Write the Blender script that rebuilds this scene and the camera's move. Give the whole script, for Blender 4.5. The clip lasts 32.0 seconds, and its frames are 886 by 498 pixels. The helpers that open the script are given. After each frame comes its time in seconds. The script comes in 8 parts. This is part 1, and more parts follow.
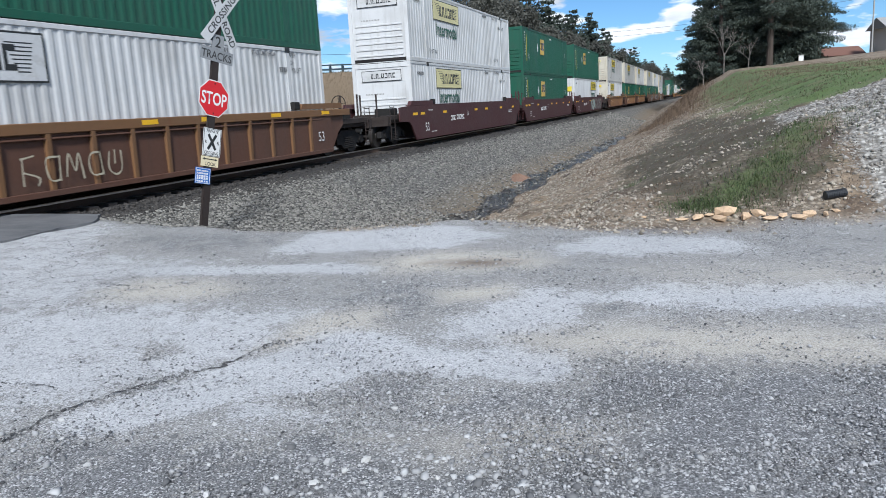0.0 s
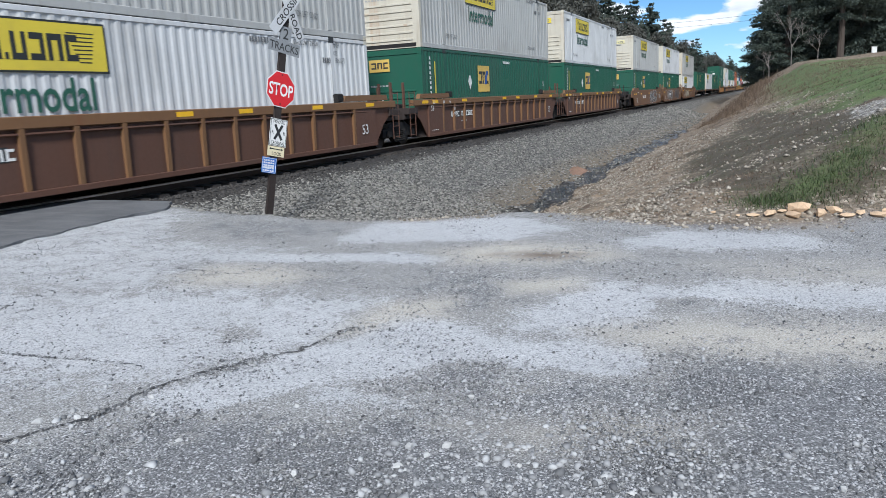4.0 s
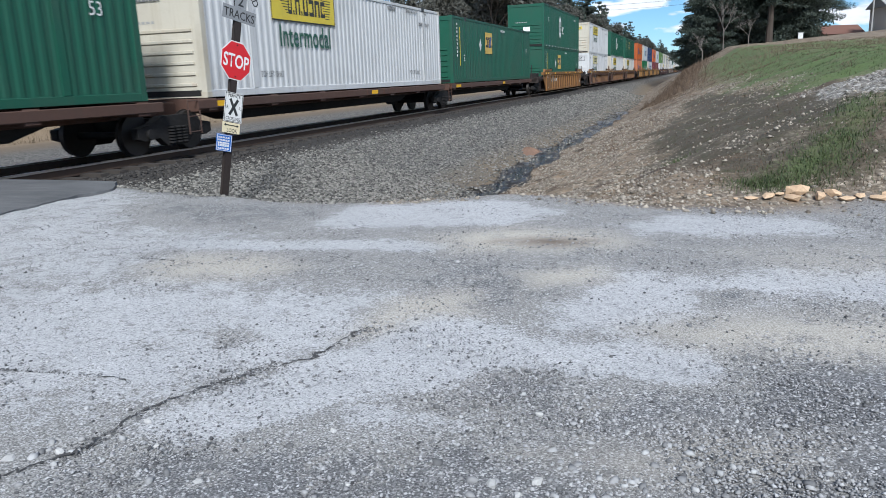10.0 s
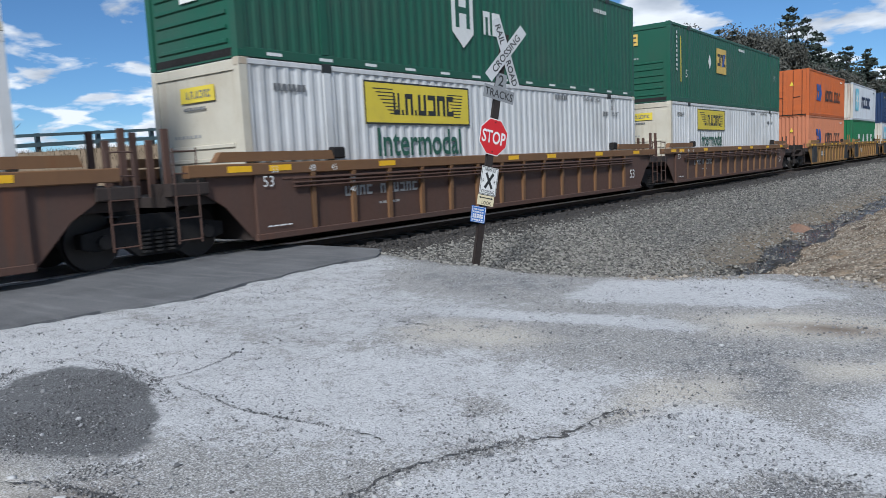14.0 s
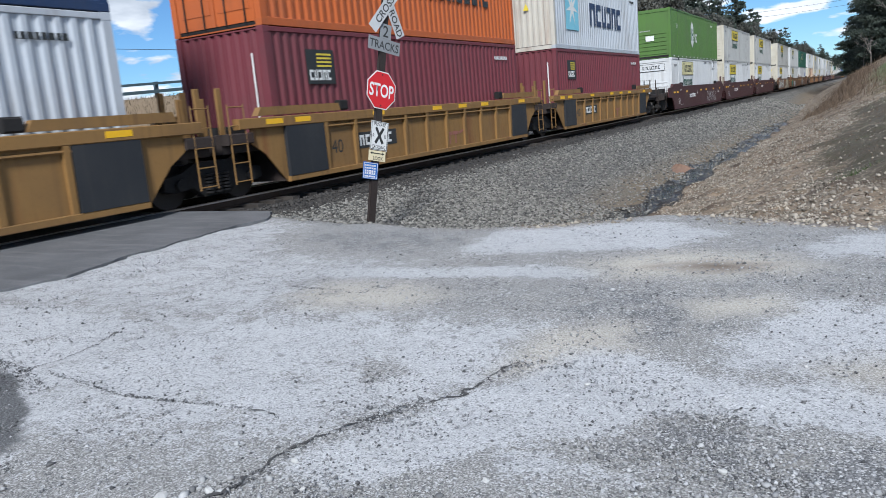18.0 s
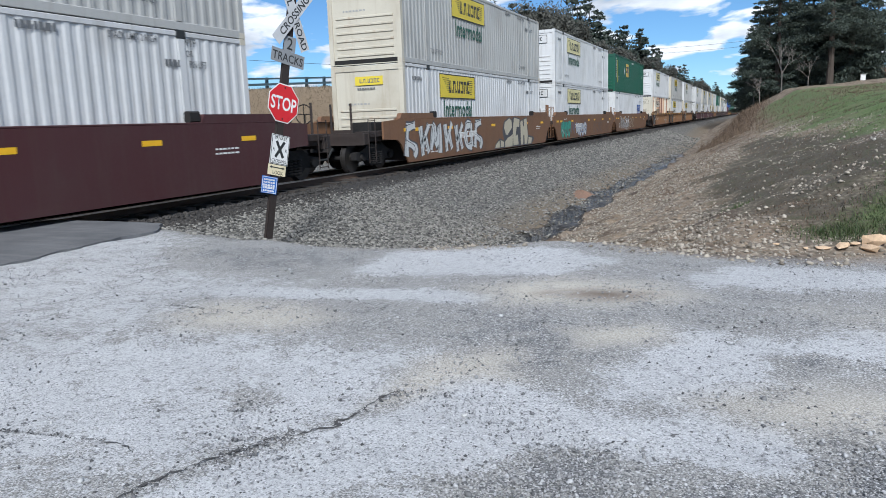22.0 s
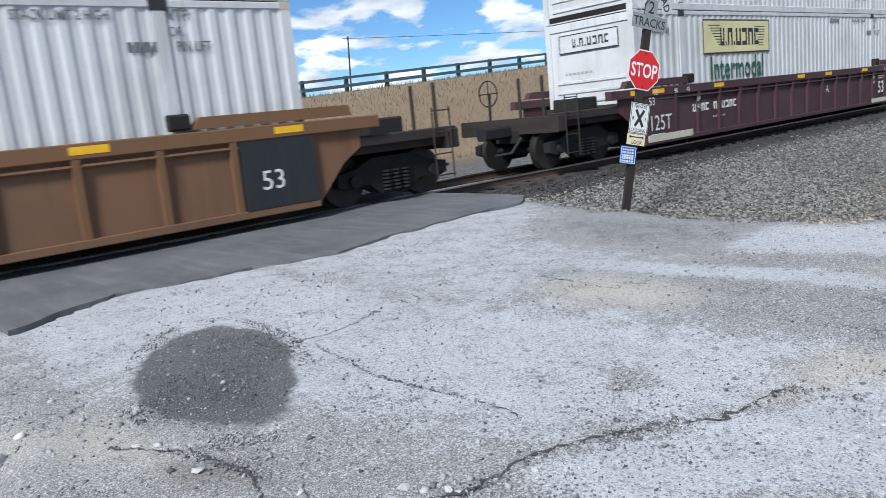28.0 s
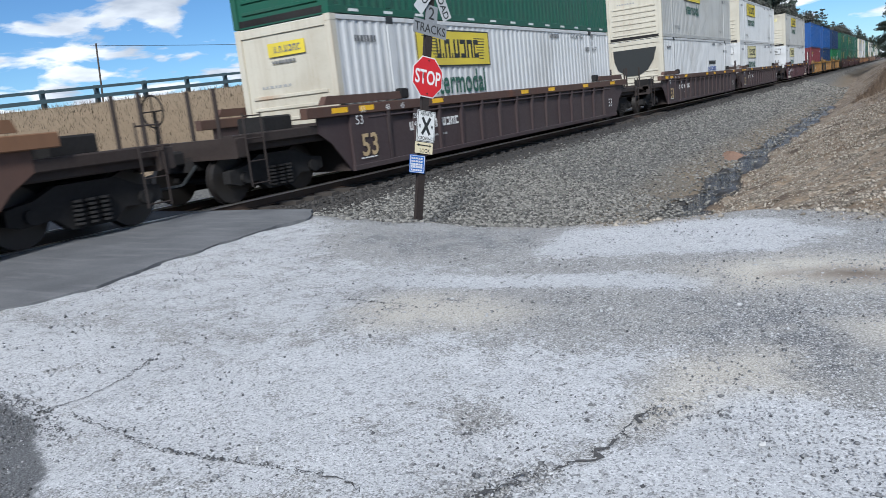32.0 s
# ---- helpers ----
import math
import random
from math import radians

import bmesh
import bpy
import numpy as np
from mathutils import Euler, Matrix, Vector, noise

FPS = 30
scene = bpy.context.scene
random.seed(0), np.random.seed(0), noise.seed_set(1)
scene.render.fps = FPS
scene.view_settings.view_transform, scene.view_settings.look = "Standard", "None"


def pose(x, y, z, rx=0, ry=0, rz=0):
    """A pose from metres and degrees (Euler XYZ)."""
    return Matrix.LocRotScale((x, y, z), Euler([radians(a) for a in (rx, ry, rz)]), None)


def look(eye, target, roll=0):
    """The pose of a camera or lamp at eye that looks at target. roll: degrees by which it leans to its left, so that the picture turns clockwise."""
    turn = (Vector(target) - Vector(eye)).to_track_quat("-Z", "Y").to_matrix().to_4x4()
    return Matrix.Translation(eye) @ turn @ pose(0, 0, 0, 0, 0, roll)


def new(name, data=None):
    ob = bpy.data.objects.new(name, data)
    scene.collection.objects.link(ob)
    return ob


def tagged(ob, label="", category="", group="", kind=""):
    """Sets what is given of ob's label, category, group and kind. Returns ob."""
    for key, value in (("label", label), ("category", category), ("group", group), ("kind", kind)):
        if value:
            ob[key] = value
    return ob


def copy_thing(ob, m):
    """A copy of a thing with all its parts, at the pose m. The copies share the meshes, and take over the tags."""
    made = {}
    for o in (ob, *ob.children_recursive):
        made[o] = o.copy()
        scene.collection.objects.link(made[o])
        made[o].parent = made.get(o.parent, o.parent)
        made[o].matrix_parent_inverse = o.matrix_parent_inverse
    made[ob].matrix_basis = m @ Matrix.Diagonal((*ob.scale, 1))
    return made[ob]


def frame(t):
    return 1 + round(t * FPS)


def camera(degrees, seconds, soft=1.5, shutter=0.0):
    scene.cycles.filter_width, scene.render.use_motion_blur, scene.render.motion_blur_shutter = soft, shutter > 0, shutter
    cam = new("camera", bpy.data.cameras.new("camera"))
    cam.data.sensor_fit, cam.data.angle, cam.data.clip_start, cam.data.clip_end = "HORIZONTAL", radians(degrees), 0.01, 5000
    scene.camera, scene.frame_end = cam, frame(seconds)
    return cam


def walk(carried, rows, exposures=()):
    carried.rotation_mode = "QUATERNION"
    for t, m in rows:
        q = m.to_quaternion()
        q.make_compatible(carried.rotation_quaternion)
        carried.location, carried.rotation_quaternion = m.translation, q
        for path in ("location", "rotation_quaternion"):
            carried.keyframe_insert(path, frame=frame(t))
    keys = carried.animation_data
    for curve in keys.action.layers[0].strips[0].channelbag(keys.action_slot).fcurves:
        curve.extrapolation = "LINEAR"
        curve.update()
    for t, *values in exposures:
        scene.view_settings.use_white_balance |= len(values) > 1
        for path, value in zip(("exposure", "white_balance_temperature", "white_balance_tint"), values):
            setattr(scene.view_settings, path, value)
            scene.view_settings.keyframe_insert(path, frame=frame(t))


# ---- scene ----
cam = camera(61.82, 32.0, soft=0.5, shutter=0.07)
PATH = [
    (0.0, pose(12.426, 2.617, 1.393, 79.07, 3.05, 19.24)),
    (0.5, pose(12.418, 2.611, 1.389, 79.10, 3.35, 19.68)),
    (1.0, pose(12.419, 2.626, 1.389, 79.30, 3.76, 19.80)),
    (1.5, pose(12.424, 2.618, 1.393, 79.60, 3.98, 19.64)),
    (2.0, pose(12.421, 2.624, 1.390, 79.87, 4.04, 19.47)),
    (2.5, pose(12.428, 2.618, 1.394, 79.87, 3.89, 19.66)),
    (3.0, pose(12.417, 2.605, 1.397, 79.68, 3.44, 20.34)),
    (3.5, pose(12.364, 2.580, 1.393, 79.18, 2.98, 21.68)),
    (4.0, pose(12.316, 2.536, 1.397, 78.68, 2.80, 23.45)),
    (4.5, pose(12.244, 2.577, 1.381, 78.20, 3.19, 25.02)),
    (6.5, pose(11.678, 2.861, 1.340, 77.17, 2.16, 25.31)),
    (7.0, pose(11.618, 2.916, 1.348, 77.12, 2.49, 25.56)),
    (7.5, pose(11.596, 2.894, 1.352, 77.05, 3.07, 24.83)),
    (8.0, pose(11.603, 2.901, 1.350, 77.06, 3.69, 23.25)),
    (8.5, pose(11.599, 2.907, 1.360, 76.93, 3.61, 21.78)),
    (9.0, pose(11.594, 2.894, 1.359, 76.88, 3.15, 20.67)),
    (9.5, pose(11.588, 2.882, 1.357, 76.81, 2.50, 19.71)),
    (10.0, pose(11.580, 2.876, 1.357, 76.94, 1.94, 18.55)),
    (10.5, pose(11.581, 2.896, 1.351, 77.40, 1.50, 17.67)),
    (11.0, pose(11.570, 2.884, 1.348, 78.03, 1.19, 17.57)),
    (11.5, pose(11.579, 2.910, 1.347, 78.90, 0.59, 20.25)),
    (12.0, pose(11.616, 3.010, 1.333, 79.74, 0.44, 25.80)),
    (12.5, pose(11.607, 3.026, 1.330, 81.03, 1.40, 31.19)),
    (13.0, pose(11.554, 3.009, 1.339, 82.39, 1.82, 34.07)),
    (13.5, pose(11.486, 2.978, 1.324, 82.74, 1.89, 36.65)),
    (15.5, pose(11.454, 2.923, 1.364, 84.53, 4.28, 36.86)),
    (16.0, pose(11.489, 2.996, 1.355, 83.73, 4.45, 35.67)),
    (16.5, pose(11.532, 3.050, 1.349, 82.32, 4.40, 34.62)),
    (17.0, pose(11.543, 3.042, 1.342, 80.69, 4.36, 33.41)),
    (17.5, pose(11.509, 3.070, 1.340, 79.64, 4.58, 31.60)),
    (18.0, pose(11.429, 3.105, 1.336, 79.31, 4.87, 29.16)),
    (18.5, pose(11.381, 3.115, 1.338, 79.45, 4.79, 26.56)),
    (19.0, pose(11.418, 3.139, 1.340, 79.87, 4.58, 24.48)),
    (19.5, pose(11.464, 3.139, 1.350, 80.37, 4.56, 22.94)),
    (20.0, pose(11.472, 3.133, 1.355, 80.76, 4.56, 21.67)),
    (20.5, pose(11.439, 3.135, 1.350, 80.85, 4.33, 20.72)),
    (21.0, pose(11.418, 3.159, 1.356, 80.72, 3.68, 20.31)),
    (21.5, pose(11.470, 3.236, 1.349, 80.55, 2.76, 21.08)),
    (22.0, pose(11.506, 3.282, 1.342, 80.27, 2.02, 22.54)),
    (22.5, pose(11.492, 3.292, 1.345, 80.01, 1.63, 23.92)),
    (23.0, pose(11.454, 3.294, 1.342, 79.50, 1.24, 24.65)),
    (23.5, pose(11.454, 3.263, 1.338, 79.16, 0.83, 25.08)),
    (24.0, pose(11.463, 3.244, 1.339, 78.59, 0.68, 25.30)),
    (24.5, pose(11.437, 3.239, 1.333, 77.84, 0.56, 26.13)),
    (25.0, pose(11.412, 3.259, 1.356, 76.90, 0.87, 26.85)),
    (25.5, pose(11.443, 3.345, 1.354, 76.63, 2.16, 31.19)),
    (26.0, pose(11.429, 3.396, 1.357, 77.00, 3.90, 42.90)),
    (26.5, pose(11.381, 3.401, 1.369, 78.17, 6.97, 52.97)),
    (28.5, pose(11.293, 3.242, 1.388, 80.05, 5.56, 46.36)),
    (29.0, pose(11.276, 3.278, 1.372, 80.24, 5.68, 44.41)),
    (29.5, pose(11.232, 3.342, 1.370, 80.92, 5.97, 43.46)),
    (30.0, pose(11.188, 3.405, 1.366, 81.26, 6.26, 42.82)),
    (30.5, pose(11.109, 3.392, 1.352, 81.03, 6.23, 41.66)),
    (31.0, pose(10.933, 3.374, 1.330, 80.17, 6.17, 39.18)),
    (31.5, pose(10.783, 3.506, 1.293, 79.21, 5.82, 35.53)),
    (32.0, pose(10.686, 3.674, 1.319, 78.84, 5.98, 31.23)),
]
walk(cam, PATH, [(0.0, 0.70, 5900, 8), (9.5, 0.70, 5900, 8), (13.0, 0.50, 5900, 8), (15.8, 0.52, 5900, 8), (17.5, 0.68, 5900, 8), (25.0, 0.64, 5900, 8), (29.0, 0.73, 5900, 8), (31.0, 0.66, 5900, 8), (32.0, 0.66, 5900, 8)])

# ---- world, sun, exposure ----
SUN_ELEV, SUN_AZ = radians(40), radians(156)   # azimuth from +y towards +x
world = bpy.data.worlds.new("sky_world")
scene.world = world
world.use_nodes = True
wn, wl = world.node_tree.nodes, world.node_tree.links
wn.clear()
sky = wn.new("ShaderNodeTexSky")
sky.sky_type, sky.sun_disc = "NISHITA", False
sky.sun_elevation, sky.sun_rotation = SUN_ELEV, SUN_AZ
sky.air_density, sky.dust_density, sky.ozone_density = 0.75, 0.05, 4.0
tc = wn.new("ShaderNodeTexCoord")
sep = wn.new("ShaderNodeSeparateXYZ")
wl.new(tc.outputs["Generated"], sep.inputs[0])
lift = wn.new("ShaderNodeMath")
lift.operation, lift.inputs[1].default_value = "ADD", 0.22
wl.new(sep.outputs["Z"], lift.inputs[0])
stretch = wn.new("ShaderNodeVectorMath")
stretch.operation = "MULTIPLY"
stretch.inputs[1].default_value = (1.0, 1.0, 2.2)
wl.new(tc.outputs["Generated"], stretch.inputs[0])
flat = wn.new("ShaderNodeVectorMath")
flat.operation = "DIVIDE"
wl.new(stretch.outputs[0], flat.inputs[0])
wl.new(lift.outputs[0], flat.inputs[1])
cl = wn.new("ShaderNodeTexNoise")
cl.inputs["Scale"].default_value, cl.inputs["Detail"].default_value, cl.inputs["Roughness"].default_value = 3.5, 9, 0.50
cl.inputs["Distortion"].default_value = 0.25
wl.new(flat.outputs[0], cl.inputs["Vector"])
cr = wn.new("ShaderNodeValToRGB")
cr.color_ramp.elements[0].position, cr.color_ramp.elements[1].position = 0.488, 0.565
wl.new(cl.outputs["Fac"], cr.inputs[0])
shade = wn.new("ShaderNodeTexNoise")
shade.inputs["Scale"].default_value, shade.inputs["Detail"].default_value = 2.6, 5
wl.new(flat.outputs[0], shade.inputs["Vector"])
cc = wn.new("ShaderNodeValToRGB")
cc.color_ramp.elements[0].position, cc.color_ramp.elements[0].color = 0.36, (5.6, 6.0, 6.7, 1)
cc.color_ramp.elements[1].position, cc.color_ramp.elements[1].color = 0.56, (10.6, 10.7, 10.9, 1)
wl.new(shade.outputs["Fac"], cc.inputs[0])
mixc = wn.new("ShaderNodeMix")
mixc.data_type = "RGBA"
wl.new(cr.outputs["Color"], mixc.inputs["Factor"])
deep = wn.new("ShaderNodeMix")
deep.data_type, deep.blend_type = "RGBA", "MULTIPLY"
deep.inputs["Factor"].default_value, deep.inputs["B"].default_value = 1.0, (0.76, 0.93, 1.02, 1)
wl.new(sky.outputs[0], deep.inputs["A"])
wl.new(deep.outputs["Result"], mixc.inputs["A"])
wl.new(cc.outputs[0], mixc.inputs["B"])
bg = wn.new("ShaderNodeBackground")
bg.inputs["Strength"].default_value = 0.064
wl.new(mixc.outputs["Result"], bg.inputs[0])
wo = wn.new("ShaderNodeOutputWorld")
wl.new(bg.outputs[0], wo.inputs[0])

sun = new("sun", bpy.data.lights.new("sun", "SUN"))
sun.data.energy, sun.data.angle, sun.data.color = 3.35, radians(11), (1.0, 0.96, 0.90)
sd = Vector((math.sin(SUN_AZ) * math.cos(SUN_ELEV), math.cos(SUN_AZ) * math.cos(SUN_ELEV), math.sin(SUN_ELEV)))
sun.matrix_world = look(sd * 60, (0, 0, 0))

# ---- materials ----
def material(name):
    m = bpy.data.materials.new(name)
    m.use_nodes = True
    n, l = m.node_tree.nodes, m.node_tree.links
    return m, n, l, n["Principled BSDF"]


def rgb(c):
    return (*c, 1) if len(c) == 3 else c


def noise_node(n, l, vec, scale, detail=4, rough=0.55):
    t = n.new("ShaderNodeTexNoise")
    t.inputs["Scale"].default_value, t.inputs["Detail"].default_value, t.inputs["Roughness"].default_value = scale, detail, rough
    if vec is not None:
        l.new(vec, t.inputs["Vector"])
    return t.outputs["Fac"]


def ramp(n, l, fac, lo, hi, a=(0, 0, 0), b=(1, 1, 1)):
    r = n.new("ShaderNodeValToRGB")
    r.color_ramp.elements[0].position, r.color_ramp.elements[1].position = lo, hi
    r.color_ramp.elements[0].color, r.color_ramp.elements[1].color = rgb(a), rgb(b)
    l.new(fac, r.inputs[0])
    return r.outputs[0]


def mix(n, l, fac, a, b, mode="MIX"):
    m = n.new("ShaderNodeMix")
    m.data_type, m.blend_type = "RGBA", mode
    for key, v in (("Factor", fac), ("A", a), ("B", b)):
        if isinstance(v, (int, float)):
            m.inputs[key].default_value = v
        elif isinstance(v, tuple):
            m.inputs[key].default_value = rgb(v)
        else:
            l.new(v, m.inputs[key])
    return m.outputs["Result"]


def scaled(n, l, vec, s):
    m = n.new("ShaderNodeVectorMath")
    m.operation = "MULTIPLY"
    m.inputs[1].default_value = s
    l.new(vec, m.inputs[0])
    return m.outputs[0]


def math_node(n, l, op, a, b=0.0):
    m = n.new("ShaderNodeMath")
    m.operation = op
    for i, v in enumerate((a, b)):
        if isinstance(v, (int, float)):
            m.inputs[i].default_value = v
        else:
            l.new(v, m.inputs[i])
    return m.outputs[0]


def bump(n, l, bsdf, height, strength, dist=0.02):
    b = n.new("ShaderNodeBump")
    b.inputs["Strength"].default_value, b.inputs["Distance"].default_value = strength, dist
    l.new(height, b.inputs["Height"])
    l.new(b.outputs[0], bsdf.inputs["Normal"])


def paint(name, col, rough=0.5, dirt=(0.16, 0.13, 0.10), amount=0.4, rust=0.0, rustcol=(0.16, 0.055, 0.022), streak=0.35, offset=True, metal=0.0):
    """Weathered paint: broad fading, running streaks, specks and, at will, rust."""
    m, n, l, p = material(name)
    tco = n.new("ShaderNodeTexCoord")
    info = n.new("ShaderNodeObjectInfo")
    add = n.new("ShaderNodeVectorMath")
    add.operation = "ADD"
    l.new(tco.outputs["Object"], add.inputs[0])
    off = math_node(n, l, "MULTIPLY", info.outputs["Random"], 40.0)
    l.new(off, add.inputs[1])
    vec = add.outputs[0]
    broad = noise_node(n, l, vec, 0.55, 5)
    fine = noise_node(n, l, vec, 14, 5, 0.7)
    run = noise_node(n, l, scaled(n, l, vec, (3.2, 3.2, 0.22)), 1.6, 5, 0.65)
    c = mix(n, l, ramp(n, l, broad, 0.3, 0.75), col, tuple(min(1, v * 0.84 + 0.012) for v in col))
    c = mix(n, l, math_node(n, l, "MULTIPLY", ramp(n, l, run, 0.52, 0.78), streak), c, dirt)
    c = mix(n, l, math_node(n, l, "MULTIPLY", ramp(n, l, fine, 0.55, 0.8), amount * 0.5), c, dirt)
    c = mix(n, l, math_node(n, l, "MULTIPLY", ramp(n, l, broad, 0.52, 0.72), amount * 0.6), c, dirt)
    if rust:
        wide = noise_node(n, l, scaled(n, l, vec, (1.5, 1.5, 0.12)), 0.9, 6, 0.62)
        c = mix(n, l, math_node(n, l, "MULTIPLY", ramp(n, l, wide, 0.62 - 0.2 * rust, 0.74 - 0.1 * rust), min(1, 0.45 + rust)), c, rustcol)
    l.new(c, p.inputs["Base Color"])
    r = ramp(n, l, fine, 0.3, 0.8, (rough * 0.85,) * 3, (min(1, rough * 1.25),) * 3)
    l.new(r, p.inputs["Roughness"])
    p.inputs["Metallic"].default_value = metal
    p.inputs["Specular IOR Level"].default_value = 0.28
    bump(n, l, p, fine, 0.12, 0.004)
    return m


def plain(name, col, rough=0.6, metal=0.0, var=0.15, scale=8):
    m, n, l, p = material(name)
    tco = n.new("ShaderNodeTexCoord")
    f = noise_node(n, l, tco.outputs["Object"], scale, 5, 0.65)
    l.new(mix(n, l, f, tuple(v * (1 - var) for v in col), tuple(min(1, v * (1 + var)) for v in col)), p.inputs["Base Color"])
    p.inputs["Roughness"].default_value, p.inputs["Metallic"].default_value = rough, metal
    bump(n, l, p, f, 0.1, 0.004)
    return m


def stones(name, dark, light, rough=0.85):
    """Loose stone: each one takes its own tone."""
    m, n, l, p = material(name)
    g = n.new("ShaderNodeNewGeometry")
    tco = n.new("ShaderNodeTexCoord")
    f = noise_node(n, l, tco.outputs["Object"], 30, 4, 0.7)
    c = ramp(n, l, g.outputs["Random Per Island"], 0.0, 1.0, dark, light)
    l.new(mix(n, l, math_node(n, l, "MULTIPLY", f, 0.5), c, tuple(0.5 * v for v in dark)), p.inputs["Base Color"])
    p.inputs["Roughness"].default_value = rough
    bump(n, l, p, f, 0.3, 0.006)
    return m


WHITE = paint("white_container_paint", (0.58, 0.585, 0.585), 0.45, (0.25, 0.235, 0.21), 0.45, 0.0, streak=0.48)
GREYW = paint("grimy_grey_white_container_paint", (0.41, 0.41, 0.395), 0.5, (0.20, 0.18, 0.155), 0.55, 0.0, streak=0.55)
CREAM = paint("cream_container_paint", (0.52, 0.485, 0.40), 0.5, (0.28, 0.21, 0.13), 0.5, 0.2, (0.33, 0.17, 0.08), 0.45)
def rust_banded():
    """Cream paint with broad upright bands of brown and orange rust."""
    m, n, l, p = material("rust_banded_cream_paint")
    tco = n.new("ShaderNodeTexCoord")
    vec = tco.outputs["Object"]
    thin = noise_node(n, l, scaled(n, l, vec, (0.2, 3.2, 0.12)), 1.5, 5, 0.65)
    fine = noise_node(n, l, vec, 14, 5, 0.7)
    xyz = n.new("ShaderNodeSeparateXYZ")
    l.new(vec, xyz.inputs[0])
    along = math_node(n, l, "ADD", math_node(n, l, "MULTIPLY", xyz.outputs[1], 1 / 16.15), math_node(n, l, "MULTIPLY", math_node(n, l, "SUBTRACT", thin, 0.5), 0.035))
    band = n.new("ShaderNodeValToRGB")
    tints = {"c": (0.74, 0.68, 0.56, 1), "o": (0.62, 0.39, 0.25, 1), "b": (0.20, 0.075, 0.046, 1)}
    el = band.color_ramp.elements
    el[0].position, el[0].color, el[1].position, el[1].color = 0.0, tints["c"], 1.0, tints["c"]
    for at, k in ((0.08, "o"), (0.10, "c"), (0.22, "c"), (0.25, "o"), (0.365, "o"), (0.375, "b"), (0.425, "b"), (0.44, "c"), (0.475, "o"), (0.49, "b"), (0.56, "b"), (0.575, "c"), (0.61, "o"), (0.70, "o"), (0.72, "c"), (0.82, "c"), (0.83, "b"), (0.87, "b"), (0.88, "o"), (0.92, "c")):
        el.new(at).color = tints[k]
    l.new(along, band.inputs[0])
    c = mix(n, l, math_node(n, l, "MULTIPLY", ramp(n, l, thin, 0.50, 0.72), 0.55), band.outputs[0], (0.36, 0.19, 0.10))
    c = mix(n, l, math_node(n, l, "MULTIPLY", ramp(n, l, thin, 0.28, 0.42, (1, 1, 1), (0, 0, 0)), 0.35), c, (0.62, 0.57, 0.47))
    l.new(c, p.inputs["Base Color"])
    p.inputs["Roughness"].default_value = 0.6
    bump(n, l, p, fine, 0.12, 0.004)
    return m


RUSTY = rust_banded()
GREEN = paint("dark_green_container_paint", (0.013, 0.086, 0.053), 0.45, (0.05, 0.065, 0.052), 0.35, streak=0.3)
EMERALD = paint("emerald_container_paint", (0.014, 0.125, 0.052), 0.45, (0.06, 0.08, 0.05), 0.3, streak=0.3)
OLIVE = paint("olive_green_container_paint", (0.085, 0.17, 0.04), 0.5, (0.08, 0.08, 0.05), 0.35, streak=0.3)
ORANGE = paint("orange_container_paint", (0.43, 0.102, 0.025), 0.5, (0.20, 0.07, 0.03), 0.35, 0.0, streak=0.35)
SALMON = paint("faded_orange_container_paint", (0.46, 0.17, 0.088), 0.55, (0.3, 0.13, 0.07), 0.35, streak=0.35)
GREYC = paint("pale_grey_container_paint", (0.44, 0.47, 0.51), 0.5, (0.2, 0.17, 0.14), 0.35, 0.05, streak=0.4)
RUSTGREY = paint("rust_streaked_grey_paint", (0.50, 0.47, 0.41), 0.55, (0.25, 0.15, 0.1), 0.45, 0.4, (0.20, 0.08, 0.04), 0.6)
NAVY = paint("navy_container_paint", (0.014, 0.035, 0.095), 0.45, (0.05, 0.05, 0.06), 0.3, streak=0.25)
WINE = paint("wine_red_container_paint", (0.145, 0.032, 0.042), 0.55, (0.085, 0.045, 0.045), 0.3, streak=0.3)
BLUEC = paint("blue_container_paint", (0.02, 0.08, 0.26), 0.5, (0.06, 0.06, 0.07), 0.3, streak=0.3)
MAROON = paint("maroon_car_paint", (0.060, 0.020, 0.022), 0.55, (0.075, 0.05, 0.042), 0.55, streak=0.4)
PLUM = paint("dusty_plum_car_paint", (0.058, 0.026, 0.031), 0.6, (0.075, 0.052, 0.05), 0.55, streak=0.45)
GREYPLUM = paint("grey_plum_car_paint", (0.050, 0.034, 0.035), 0.6, (0.07, 0.055, 0.05), 0.6, streak=0.5)
BROWN = paint("rust_brown_car_paint", (0.170, 0.088, 0.047), 0.6, (0.075, 0.045, 0.03), 0.5, 0.1, (0.10, 0.038, 0.02), 0.45)
RUSTB = paint("dark_rust_brown_car_paint", (0.098, 0.047, 0.031), 0.6, (0.062, 0.04, 0.03), 0.5, 0.1, (0.08, 0.034, 0.02), 0.5)
DBROWN = paint("dark_brown_car_paint", (0.085, 0.046, 0.034), 0.6, (0.06, 0.045, 0.038), 0.55, 0.1, streak=0.45)
RAILTAN = paint("tan_top_chord_paint", (0.17, 0.088, 0.04), 0.55, (0.1, 0.06, 0.04), 0.4, 0.1, streak=0.3)
YELLOW = paint("yellow_ochre_car_paint", (0.235, 0.13, 0.042), 0.6, (0.09, 0.052, 0.028), 0.6, 0.2, streak=0.6)
OCHRE = paint("orange_ochre_car_paint", (0.21, 0.10, 0.03), 0.6, (0.09, 0.052, 0.028), 0.6, 0.2, streak=0.6)
